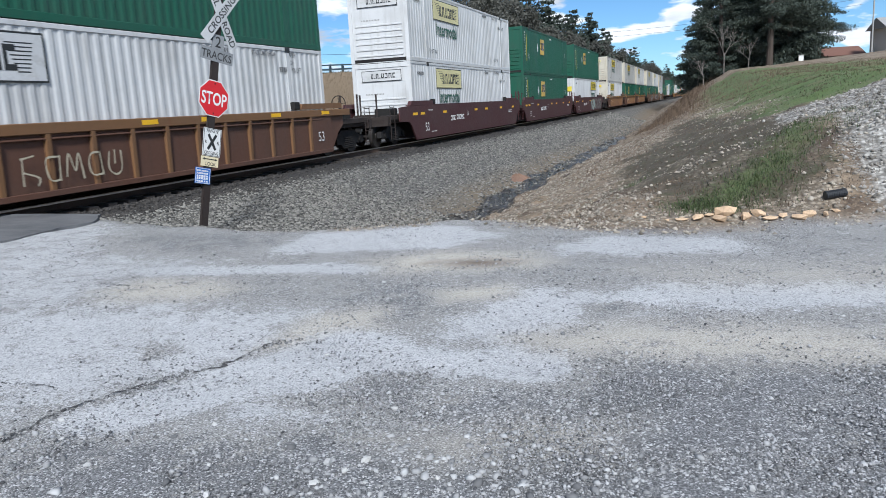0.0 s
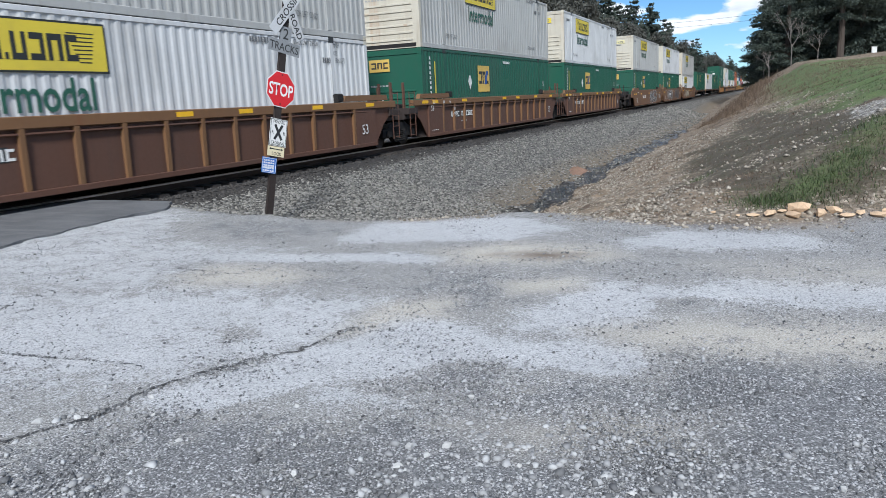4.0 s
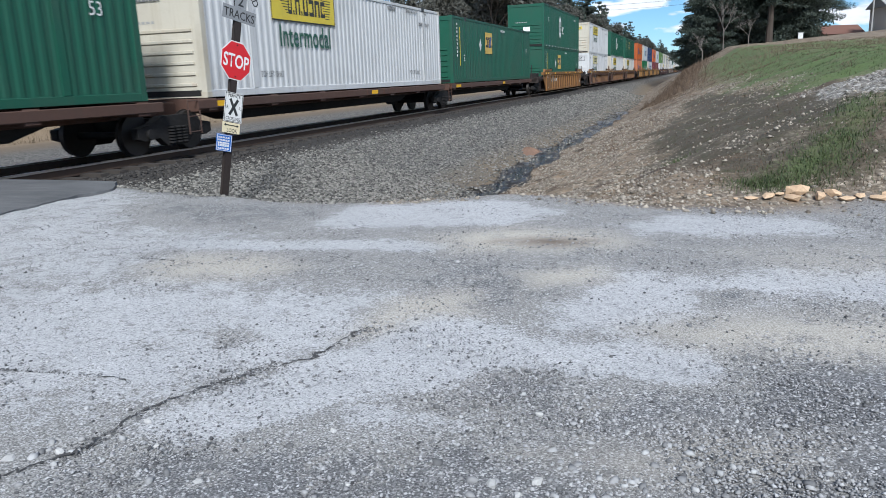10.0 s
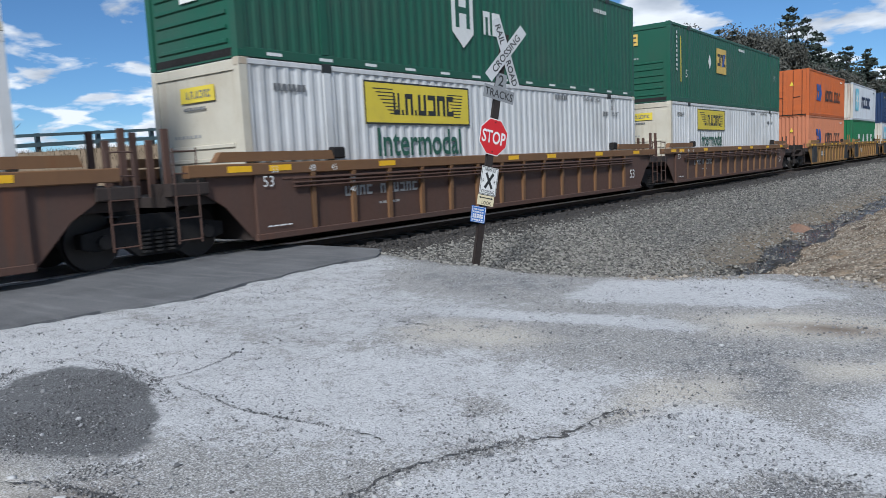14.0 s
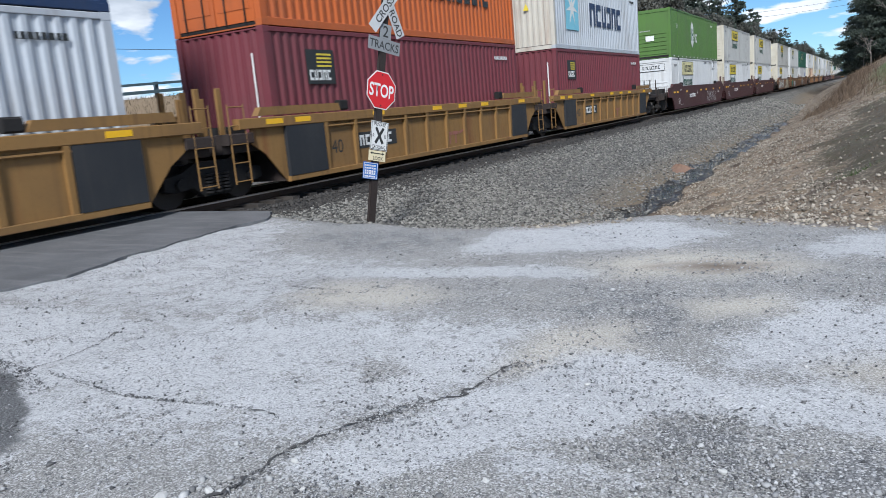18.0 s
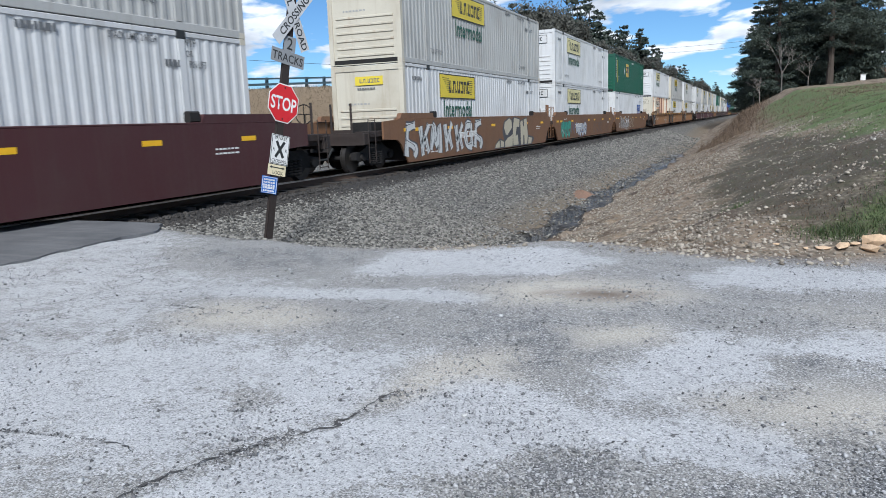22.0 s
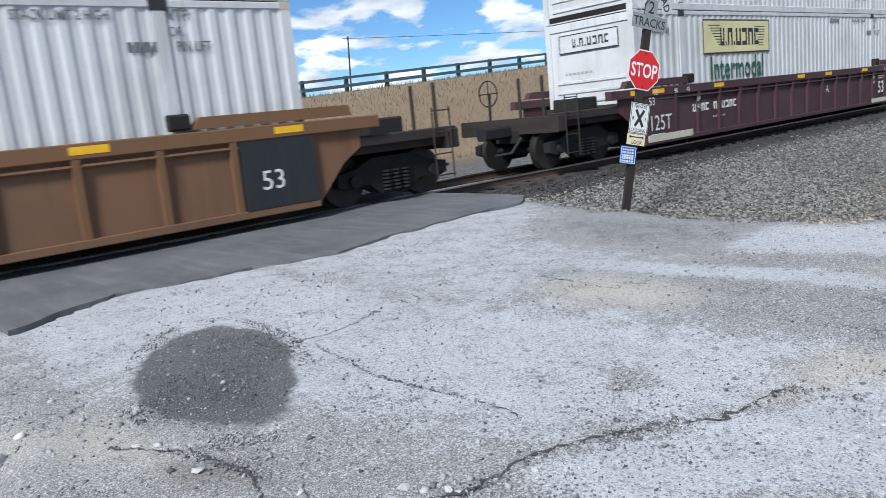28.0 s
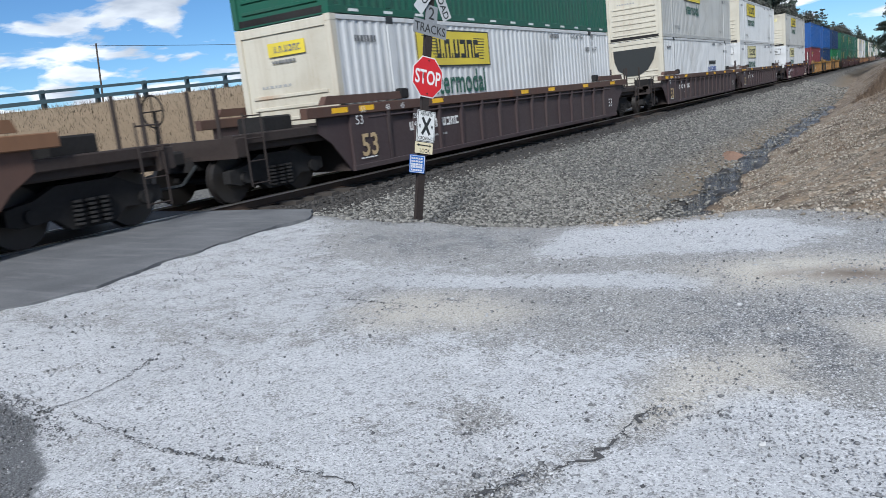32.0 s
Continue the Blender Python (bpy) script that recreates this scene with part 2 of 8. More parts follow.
BLACKP = paint("black_panel_paint", (0.022, 0.024, 0.028), 0.55, (0.06, 0.055, 0.05), 0.4, streak=0.4)
STEEL = paint("dark_running_gear_steel", (0.011, 0.010, 0.010), 0.8, (0.022, 0.018, 0.016), 0.5, streak=0.3)
GRIME = paint("grimy_car_end_steel", (0.032, 0.023, 0.020), 0.75, (0.018, 0.014, 0.013), 0.6, 0.1, (0.06, 0.030, 0.020), 0.5)
WHEELM = plain("worn_wheel_steel", (0.055, 0.05, 0.047), 0.5, 0.7)
RAILM = plain("polished_rail_head", (0.55, 0.55, 0.56), 0.28, 1.0)
RAILR = plain("rusty_rail_web", (0.06, 0.038, 0.026), 0.8)
TIE = plain("weathered_sleeper_wood", (0.045, 0.038, 0.033), 0.9, 0, 0.35, 12)
LOGO_Y = paint("yellow_sign_panel", (0.66, 0.52, 0.05), 0.5, (0.3, 0.22, 0.08), 0.25, streak=0.2)
LOGO_P = paint("faded_pale_yellow_panel", (0.68, 0.62, 0.33), 0.5, (0.35, 0.3, 0.2), 0.3, streak=0.3)
GOLD = paint("gold_emblem_paint", (0.62, 0.42, 0.10), 0.5, (0.25, 0.18, 0.08), 0.3, streak=0.2)
INK = plain("black_lettering", (0.02, 0.022, 0.022), 0.55)
INKG = plain("dark_green_lettering", (0.02, 0.09, 0.06), 0.55)
PALE = plain("white_lettering", (0.66, 0.66, 0.64), 0.6)
TAN_INK = plain("tan_lettering", (0.42, 0.31, 0.17), 0.6)
DIM = plain("grey_lettering", (0.30, 0.30, 0.29), 0.6)
BLUE_INK = plain("blue_lettering", (0.02, 0.075, 0.30), 0.55)
SKYB = plain("pale_blue_square_paint", (0.20, 0.50, 0.62), 0.55)
REFLECT = plain("yellow_reflector_strip", (0.75, 0.42, 0.01), 0.4)
REDP = paint("red_sign_sheeting", (0.55, 0.018, 0.025), 0.4, (0.2, 0.03, 0.03), 0.15, streak=0.1)
SIGNW = paint("white_sign_sheeting", (0.72, 0.72, 0.70), 0.45, (0.35, 0.33, 0.3), 0.3, streak=0.2)
SIGNF = paint("weathered_white_sign_sheeting", (0.50, 0.51, 0.52), 0.55, (0.26, 0.25, 0.24), 0.45, streak=0.4)
SIGNC = paint("cream_sign_sheeting", (0.68, 0.60, 0.40), 0.5, (0.35, 0.28, 0.18), 0.3, streak=0.2)
SIGNG = paint("faded_grey_sign_sheeting", (0.24, 0.25, 0.26), 0.55, (0.12, 0.12, 0.12), 0.4, streak=0.4)
SIGNB = paint("blue_sign_sheeting", (0.012, 0.13, 0.50), 0.4, (0.02, 0.06, 0.2), 0.15, streak=0.1)
POSTM = paint("rusty_brown_post_steel", (0.026, 0.019, 0.017), 0.75, (0.018, 0.014, 0.012), 0.4, 0.2, streak=0.3)
DARK_BALLAST = stones("oily_dark_ballast_stone", (0.022, 0.020, 0.019), (0.075, 0.068, 0.062))
BALLAST = stones("ballast_stone", (0.030, 0.029, 0.027), (0.34, 0.325, 0.292))
GRAVEL = stones("lot_gravel_stone", (0.055, 0.055, 0.058), (0.56, 0.56, 0.57))
LOTSTONE = stones("angular_lot_stone", (0.10, 0.10, 0.103), (0.52, 0.52, 0.52))
SPOIL = stones("tan_bank_stone", (0.12, 0.10, 0.078), (0.52, 0.465, 0.385))
SLOPE = stones("pale_slope_stone", (0.13, 0.118, 0.102), (0.50, 0.47, 0.425))
COARSE = stones("white_riprap_stone", (0.30, 0.295, 0.29), (0.72, 0.71, 0.69))
LUMP = plain("orange_tan_limestone", (0.52, 0.37, 0.24), 0.85, 0, 0.45, 5)
GRASSM = stones("green_grass_blade", (0.022, 0.045, 0.012), (0.095, 0.130, 0.038), 0.7)
STRAW = stones("dry_weed_stalk", (0.085, 0.062, 0.038), (0.215, 0.165, 0.105), 0.8)
WEED = stones("brown_weed_stalk", (0.06, 0.04, 0.028), (0.20, 0.14, 0.09), 0.8)
BARK = plain("dark_bark", (0.055, 0.042, 0.033), 0.9, 0, 0.4, 10)
GREYBARK = plain("pale_grey_bark", (0.19, 0.168, 0.15), 0.9, 0, 0.3, 10)
# needle and twig tones lightened: the distance haze is put into their colour
NEEDLE = stones("pine_needle_clump", (0.026, 0.038, 0.030), (0.066, 0.086, 0.062), 0.75)
TWIG = stones("bare_twig", (0.052, 0.054, 0.046), (0.135, 0.135, 0.115), 0.85)
FENCEM = paint("blue_grey_guard_rail_steel", (0.075, 0.12, 0.14), 0.5, (0.06, 0.07, 0.07), 0.4, streak=0.3)
PIPE = plain("black_corrugated_plastic", (0.018, 0.020, 0.024), 0.5)
ROOF = plain("rust_red_roof", (0.15, 0.075, 0.055), 0.7)
WALLW = plain("white_siding", (0.62, 0.62, 0.60), 0.6)
BRICKR = plain("brown_house_wall", (0.20, 0.13, 0.10), 0.8)

# ---- mesh building ----
class Mesh:
    """Collects vertices and faces for one part."""

    def __init__(self):
        self.v, self.f = [], []

    def add(self, verts, faces):
        k = len(self.v)
        self.v += [tuple(q) for q in verts]
        self.f += [tuple(i + k for i in q) for q in faces]
        return self

    def box(self, x0, x1, y0, y1, z0, z1, c=0.0):
        if c:
            pts = [(x0 + c, z0), (x1 - c, z0), (x1, z0 + c), (x1, z1 - c), (x1 - c, z1), (x0 + c, z1), (x0, z1 - c), (x0, z0 + c)]
            return self.prism_y(pts, y0, y1)
        v = [(x0, y0, z0), (x1, y0, z0), (x1, y1, z0), (x0, y1, z0), (x0, y0, z1), (x1, y0, z1), (x1, y1, z1), (x0, y1, z1)]
        return self.add(v, [(0, 3, 2, 1), (4, 5, 6, 7), (0, 1, 5, 4), (1, 2, 6, 5), (2, 3, 7, 6), (3, 0, 4, 7)])

    def prism_y(self, pts, y0, y1):
        n = len(pts)
        v = [(x, y0, z) for x, z in pts] + [(x, y1, z) for x, z in pts]
        return self.add(v, [tuple(range(n)), tuple(range(2 * n - 1, n - 1, -1))] + [((i + 1) % n, i, i + n, (i + 1) % n + n) for i in range(n)])

    def prism_x(self, pts, x0, x1):
        n = len(pts)
        v = [(x0, y, z) for y, z in pts] + [(x1, y, z) for y, z in pts]
        return self.add(v, [tuple(range(n - 1, -1, -1)), tuple(range(n, 2 * n))] + [(i, (i + 1) % n, (i + 1) % n + n, i + n) for i in range(n)])

    def tube(self, a, b, r, n=8, r2=None):
        a, b = Vector(a), Vector(b)
        r2 = r if r2 is None else r2
        d = (b - a).normalized()
        u = d.orthogonal().normalized()
        w = d.cross(u)
        v = []
        for c, q in ((a, r), (b, r2)):
            v += [c + q * (math.cos(2 * math.pi * i / n) * u + math.sin(2 * math.pi * i / n) * w) for i in range(n)]
        return self.add(v, [tuple(range(n - 1, -1, -1)), tuple(range(n, 2 * n))] + [(i, (i + 1) % n, (i + 1) % n + n, i + n) for i in range(n)])

    def build(self, name):
        me = bpy.data.meshes.new(name)
        me.from_pydata(self.v, [], self.f)
        return me


def part(name, mb, mat, parent=None, label="", smooth=False):
    me = mb.build(name) if isinstance(mb, Mesh) else mb
    if not me.materials:
        me.materials.append(mat)
    if smooth:
        me.shade_smooth()
    ob = new(name, me)
    if parent is not None:
        ob.parent = parent
    if label:
        ob["label"] = label
    return ob


ON_SIDE = Matrix(((0, 0, 1, 0), (1, 0, 0, 0), (0, 1, 0, 0), (0, 0, 0, 1)))     # reads along +y, faces +x
ON_END = Matrix(((1, 0, 0, 0), (0, 0, -1, 0), (0, 1, 0, 0), (0, 0, 0, 1)))     # reads along +x, faces -y
LETTERS = {}


def letters(text, size, mat, parent, where, turn, name="lettering", wide=1.0, align="LEFT", bold=0.0):
    key = (text, size, mat.name, align, bold)
    if key not in LETTERS:
        cu = bpy.data.curves.new(name, "FONT")
        cu.body, cu.size, cu.align_x, cu.resolution_u, cu.offset = text, size, align, 3, bold
        tmp = bpy.data.objects.new("tmp", cu)
        scene.collection.objects.link(tmp)
        me = bpy.data.meshes.new_from_object(tmp)
        bpy.data.objects.remove(tmp)
        bpy.data.curves.remove(cu)
        me.materials.clear()
        me.materials.append(mat)
        LETTERS[key] = me
    ob = new(name, LETTERS[key])
    ob.parent = parent
    ob.matrix_basis = Matrix.Translation(where) @ turn @ Matrix.Diagonal((wide, 1, 1, 1))
    return ob


def flat_poly(pts, mat, parent, where, turn, name="emblem", label=""):
    """A painted shape: an outline in the plane, 3 mm thick."""
    n = len(pts)
    mb = Mesh().add([(x, y, 0) for x, y in pts] + [(x, y, 0.003) for x, y in pts],
                    [tuple(range(n - 1, -1, -1)), tuple(range(n, 2 * n))] + [(i, (i + 1) % n, (i + 1) % n + n, i + n) for i in range(n)])
    ob = part(name, mb, mat, parent, label)
    ob.matrix_basis = Matrix.Translation(where) @ turn
    return ob


def rect(w, h, x=0.0, y=0.0):
    return [(x, y), (x + w, y), (x + w, y + h), (x, y + h)]


def bars(count, w, h, gap, mat, parent, where, turn, name="small_print"):
    """Small print that cannot be read."""
    mb = Mesh()
    x = 0.0
    for i in range(count):
        q = w * (0.55 + 0.45 * ((i * 37 % 11) / 10))
        k = len(mb.v)
        mb.v += [(x, -0.005, 0), (x, 0, 0), (x + q, -0.005, 0), (x + q, 0, 0), (x, h, 0), (x + q, h, 0)]
        mb.f += [(k, k + 2, k + 3, k + 1), (k + 1, k + 3, k + 5, k + 4)]
        if i:
            mb.f.append((k - 4, k, k + 1, k - 3))
        x += q + gap
    ob = part(name, mb, mat, parent)
    ob.matrix_basis = Matrix.Translation(where) @ turn
    return ob

# ---- lie of the land: x is the distance from the track's middle, y runs along it, z from the rail head ----
def smooth_step(a, b, v):
    t = np.clip((v - a) / (b - a), 0, 1)
    return t * t * (3 - 2 * t)


EDGE_X = [-2, 2.9, 4.6, 5.7, 6.7, 7.5, 8.2, 8.8, 9.4, 10.0, 10.6, 11.5, 12.3, 13.3, 40]
EDGE_Y = [12.0, 11.75, 11.3, 11.0, 10.65, 10.6, 10.8, 11.0, 11.35, 11.4, 11.1, 10.8, 10.95, 11.15, 12.5]
BACK_X = [-2, 3.9, 4.9, 6.0, 7.5, 8.6, 9.5, 40]
BACK_Y = [3.9, 4.2, 4.2, 4.0, 3.9, 3.4, 1.0, -6]


def wobble(x, y, s, a, seed):
    """Smooth irregular relief."""
    r = np.random.RandomState(seed)
    out = 0
    for k in range(5):
        th, ph, fr = r.uniform(0, 6.28), r.uniform(0, 6.28), s * (1.7 ** k)
        out = out + a / (1.45 ** k) * np.sin(fr * (x * math.cos(th) + y * math.sin(th)) + ph + 1.3 * np.sin(fr * 0.6 * (y * math.cos(th) - x * math.sin(th)) + ph * 2))
    return out


def inside(x, y, soft, pts):
    """1 within a closed outline, 0 outside it, with an edge of the given softness."""
    x, y = np.asarray(x, float), np.asarray(y, float)
    near, odd = np.full(x.shape, 1e9), np.zeros(x.shape, bool)
    for (ax, ay), (bx, by) in zip(pts, pts[1:] + pts[:1]):
        dx, dy = bx - ax, by - ay
        t = np.clip(((x - ax) * dx + (y - ay) * dy) / (dx * dx + dy * dy), 0, 1)
        near = np.minimum(near, np.hypot(x - ax - t * dx, y - ay - t * dy))
        if dy:
            odd ^= ((ay > y) != (by > y)) & (x < ax + (y - ay) / dy * dx)
    return np.clip(0.5 + np.where(odd, near, -near) / (2 * soft), 0, 1)


UPPER_GRASS = [(11.4, 80), (13.0, 34), (13.8, 23.5), (14.7, 21.3), (16.5, 20.5), (22, 24), (32, 40), (40, 66), (25, 70), (22.5, 84), (18, 96), (12.6, 90)]
LOWER_GRASS = [(12.1, 11.6), (12.15, 12.3), (12.5, 12.8), (13.05, 13.8), (13.3, 14.9), (14.0, 15.6), (14.3, 14.9), (13.95, 13.6), (13.6, 12.8), (12.9, 11.8)]
DARK_SOIL = [(11.5, 40), (10.7, 25.8), (10.8, 17.9), (11.4, 14.4), (11.7, 12.6), (12.3, 11.9), (13.9, 11.9), (14.3, 13.5), (14.2, 16), (13.7, 18.5), (13.8, 23), (13.0, 33)]
STONE_STRIP = [(13.7, 18.2), (13.8, 21.6), (14.7, 20.9), (16.5, 20.2), (20, 20), (26, 16), (26, 11.4), (14.3, 11.6), (14.1, 13.2), (14.3, 16)]


def ditch_x(y):
    return np.interp(y, [10, 15, 19, 23, 30, 40, 70, 120], [7.6, 7.3, 7.15, 7.0, 6.8, 6.85, 6.6, 5.0])


def land(x, y):
    """Height of the ground, and how far each kind of ground covers it."""
    x, y = np.asarray(x, float), np.asarray(y, float)
    ye, yb = np.interp(x, EDGE_X, EDGE_Y), np.interp(x, BACK_X, BACK_Y)
    lot = -0.06 + 0.012 * np.sin(0.9 * x + 0.5 * y) + 0.010 * np.sin(1.7 * y - 0.6 * x)
    lot = lot + 0.05 * smooth_step(12.5, 16, x)
    # ballast shoulder, ditch and the bank beyond it
    xd = ditch_x(y)
    zd = np.interp(y, [12, 16, 24, 60, 140, 400], [-1.15, -1.30, -1.38, -1.55, -1.15, -0.9])
    t = np.clip((x - 1.75) / np.maximum(xd - 0.7 - 1.75, 0.5), 0, 1)
    ballast = -0.24 + (zd + 0.24) * (0.78 * t + 0.22 * t * t)
    grade = 0.335 + 0.0032 * np.clip(y - 32, 0, 70)
    rise = grade * np.clip(x - xd - 0.45, 0, None)
    top = 3.0 + 0.028 * np.clip(y - 30, 0, 90)
    rise = np.where(rise > top, top + (rise - top) * 0.12, rise)
    bank = zd + np.minimum(rise + 0.0, 9) + (wobble(x, y, 0.9, 0.045, 3) + wobble(x, y, 3.6, 0.022, 13) + wobble(x, y, 9.0, 0.010, 14)) * smooth_step(0.2, 1.2, x - xd)
    wild = np.where(x < xd - 0.7, ballast, np.where(x < xd + 0.45, zd - 0.035 + wobble(x, 0.6 * y, 5.5, 0.045, 19) + 0.06 * ((x - xd + 0.12) / 0.55) ** 2, bank))
    wild = np.where(x < 1.75, -0.22, wild)
    # far side of the track: flat, then a bank below the road's guard rail
    far = np.where(x < -1.75, -0.3, -0.22)
    ramp_z = np.minimum(1.60 + 0.05 * np.clip(y, -20, 75), 5.3)
    far = far + (ramp_z - far) * smooth_step(-9.2, -13.4, x)
    run = np.where(x > 11.5, 3.0, np.where(x > 9.8, 1.3, 1.7))
    run = np.where(x < 4.6, 1.2, run)
    w = smooth_step(0, 1, (y - ye) / run)
    low = -0.55 - 0.25 * smooth_step(0.5, 3, yb - y)
    z = lot * (1 - w) + wild * w
    near = smooth_step(0.0, 0.9, yb - y) * smooth_step(14, 9.5, x)
    z = np.where(x > 1.75, z * (1 - near) + low * near, z)
    z = np.where(x < -1.75, far, z)
    z = np.where((x >= -1.75) & (x <= 1.75), -0.22, z)
    brim = np.interp(y, [4.3, 5.4, 6.5, 7.7, 9.3, 11.3, 12.0], [4.3, 3.75, 3.95, 4.2, 3.85, 3.70, 3.2])
    z = np.where((x > 1.5) & (x < brim - 0.05) & (y > 4.4) & (y < 11.9), np.minimum(z, -0.16), z)
    kinds = dict(
        lot=np.where(x > 1.75, (1 - smooth_step(-0.25, 0.55, y - ye + wobble(x, y, 2.2, 0.12, 5))) * (1 - near), 0.0),
        ballast=np.where(x < -1.75, smooth_step(-8, -5.5, x), (1 - smooth_step(-1.5, -0.5, x - xd + wobble(x, y, 0.8, 0.25, 8))) * (1 - smooth_step(60, 200, y) * 0.2)),
        coarse=near,
        bank=np.where(x > 0, smooth_step(-0.9, 0.4, x - xd), 0.0),
        straw=np.where(x > 0, 0.25 * smooth_step(40, 58, y - 0.4 * (x - 14)) * smooth_step(2.0, 4.5, x - xd), smooth_step(-8.0, -9.6, x)),
        grass=np.maximum(inside(x + wobble(x, y, 0.6, 0.35, 17), y, 1.3, UPPER_GRASS), 0.62 * inside(x, y, 0.35, LOWER_GRASS)),
        silt=np.where((x > 3) & (y > 11), np.exp(-((x - xd + 0.9) / 1.0) ** 2), 0.0),
        soil=inside(x + wobble(x, y, 0.8, 0.3, 18), y, 1.1, DARK_SOIL),
        strip=inside(x, y, 0.45, STONE_STRIP),
        mud=np.where((x > 3) & (y > 13.5) & (y < 60), np.exp(-((x - xd + 0.12 + 0.16 * np.sin(1.1 * y)) / 0.5) ** 4), 0.0),
    )
    return z, kinds


# the lot: worn pale sheets, dark gravelly ground and tan dust, each with its outline
def lot_pale(x, y):
    """How pale the lot is: 0 dark grit, 0.3 plain grit, 1 worn pale asphalt."""
    p = 0.30 + 0 * x
    for top, soft, pts in (
            (0.66, 0.30, [(3.0, 4.2), (8.0, 4.3), (9.1, 4.7), (9.25, 5.06), (9.2, 5.38), (9.36, 5.62), (9.56, 5.96), (9.74, 6.34), (9.74, 7.08), (9.85, 7.45), (8.76, 7.28), (6.8, 6.85), (3.5, 6.9)]),
            (0.60, 0.40, [(3.0, 6.7), (6.85, 6.72), (8.7, 7.3), (7.4, 7.48), (7.2, 8.14), (7.95, 8.61), (7.3, 9.2), (5.9, 9.3), (4.6, 11.0), (3.0, 11.8)]),
            (0.90, 0.16, [(9.28, 5.35), (9.5, 5.7), (9.82, 6.26), (10.03, 6.88), (10.27, 7.0), (10.6, 6.82), (10.96, 6.62), (11.28, 6.74), (11.68, 6.66), (11.82, 6.44), (11.76, 6.18), (11.5, 6.12), (11.27, 6.22), (11.03, 6.12), (10.9, 6.26), (10.65, 6.15), (10.5, 5.9), (10.14, 5.85), (9.95, 5.5), (9.7, 5.2), (9.4, 5.1)]),
            (0.62, 0.16, [(9.9, 5.25), (10.11, 5.66), (10.62, 5.74), (11.02, 5.71), (11.09, 5.6), (10.93, 5.46), (10.5, 5.32)]),
            (0.82, 0.22, [(10.73, 7.18), (11.03, 8.15), (11.69, 8.03), (12.26, 8.42), (13.6, 8.6), (14.0, 8.2), (12.73, 7.85), (12.2, 7.84), (11.72, 7.45), (11.4, 7.19), (11.18, 6.86), (10.86, 6.84)]),
            (0.85, 0.14, [(6.75, 8.72), (7.92, 8.7), (9.04, 8.95), (9.6, 8.78), (9.58, 8.54), (8.68, 8.5), (7.1, 8.3)]),
            (0.88, 0.20, [(7.7, 9.75), (7.95, 10.6), (9.5, 11.0), (10.3, 10.5), (9.87, 9.85), (8.8, 9.54), (8.0, 9.5)]),
            (0.80, 0.25, [(10.9, 9.85), (11.66, 10.6), (12.6, 10.5), (12.9, 9.9), (12.2, 9.7), (11.23, 9.5)])):
        p = np.maximum(p, 0.30 + (top - 0.30) * inside(x, y, soft, pts))
    for low, soft, pts in (
            (0.0, 0.30, [(9.0, 2.6), (9.25, 4.85), (9.92, 5.1), (10.2, 5.22), (10.55, 5.3), (10.92, 5.42), (11.12, 5.55), (11.08, 5.95), (11.8, 6.12), (11.9, 6.58), (12.5, 6.62), (13.3, 6.8), (16, 7.0), (16, 2.6)]),
            (0.34, 0.45, [(6.3, 2.8), (6.6, 4.4), (8.0, 4.95), (8.9, 5.3), (9.25, 5.1), (9.3, 4.6), (9.2, 2.8)]),
            (0.12, 0.12, [(10.53, 5.85), (10.75, 6.2), (10.93, 6.24), (11.05, 6.06), (10.86, 5.76), (10.55, 5.76)]),
            (0.05, 0.10, [(11.6, 7.72), (11.9, 7.9), (12.0, 7.7), (11.75, 7.44)]), (0.30, 0.10, [(8.9, 6.38), (9.07, 6.46), (9.22, 6.3), (9.06, 6.2)]),
            (0.14, 0.35, [(5.1, 10.2), (6.8, 10.6), (7.8, 9.95), (7.5, 9.35), (6.1, 9.4)]), (0.18, 0.30, [(9.7, 7.5), (10.3, 7.1), (10.7, 7.2), (10.95, 8.0), (9.9, 8.3), (9.3, 8.1)])):
        m = inside(x, y, soft, pts)
        p = p * (1 - m) + low * m
    return p


def lot_tan(x, y):
    """Tan dust and damp soil on the lot."""
    out = 0 * x
    for top, soft, pts in (
            (0.8, 0.2, [(7.32, 7.65), (7.44, 8.07), (8.22, 8.17), (8.68, 7.82), (8.48, 7.49), (7.73, 7.34)]), (1.0, 0.25, [(9.35, 9.1), (9.94, 9.55), (10.78, 9.55), (11.1, 9.05), (10.61, 8.7), (9.78, 8.6)]),
            (0.9, 0.15, [(10.44, 8.0), (10.95, 8.18), (11.06, 7.9), (10.6, 7.66)]), (0.75, 0.12, [(9.71, 7.2), (10.18, 7.5), (10.4, 7.02), (10.05, 6.95), (9.85, 6.5), (9.75, 6.45)]),
            (0.75, 0.22, [(11.3, 6.98), (11.84, 7.26), (12.6, 7.5), (13.6, 7.4), (13.4, 6.85), (12.4, 6.7), (11.6, 6.75)]), (0.8, 0.2, [(6.9, 3.8), (7.06, 4.15), (7.42, 4.3), (7.9, 4.3), (8.05, 4.2)]),
            (0.55, 0.2, [(11.1, 5.4), (11.6, 5.7), (12.1, 5.8), (12.0, 5.5), (11.4, 5.25)]), (0.5, 0.4, [(12.0, 8.9), (14.0, 9.4), (15, 9.2), (14.5, 8.6), (12.4, 8.5)])):
        out = np.maximum(out, top * inside(x, y, soft, pts))
    return out


def lot_damp(x, y):
    return np.maximum(inside(x, y, 0.18, [(10.0, 8.95), (10.4, 9.2), (10.8, 9.1), (10.5, 8.85)]), 0.7 * inside(x, y, 0.15, [(8.05, 4.3), (8.3, 4.58), (8.5, 4.5), (8.2, 4.25)]))


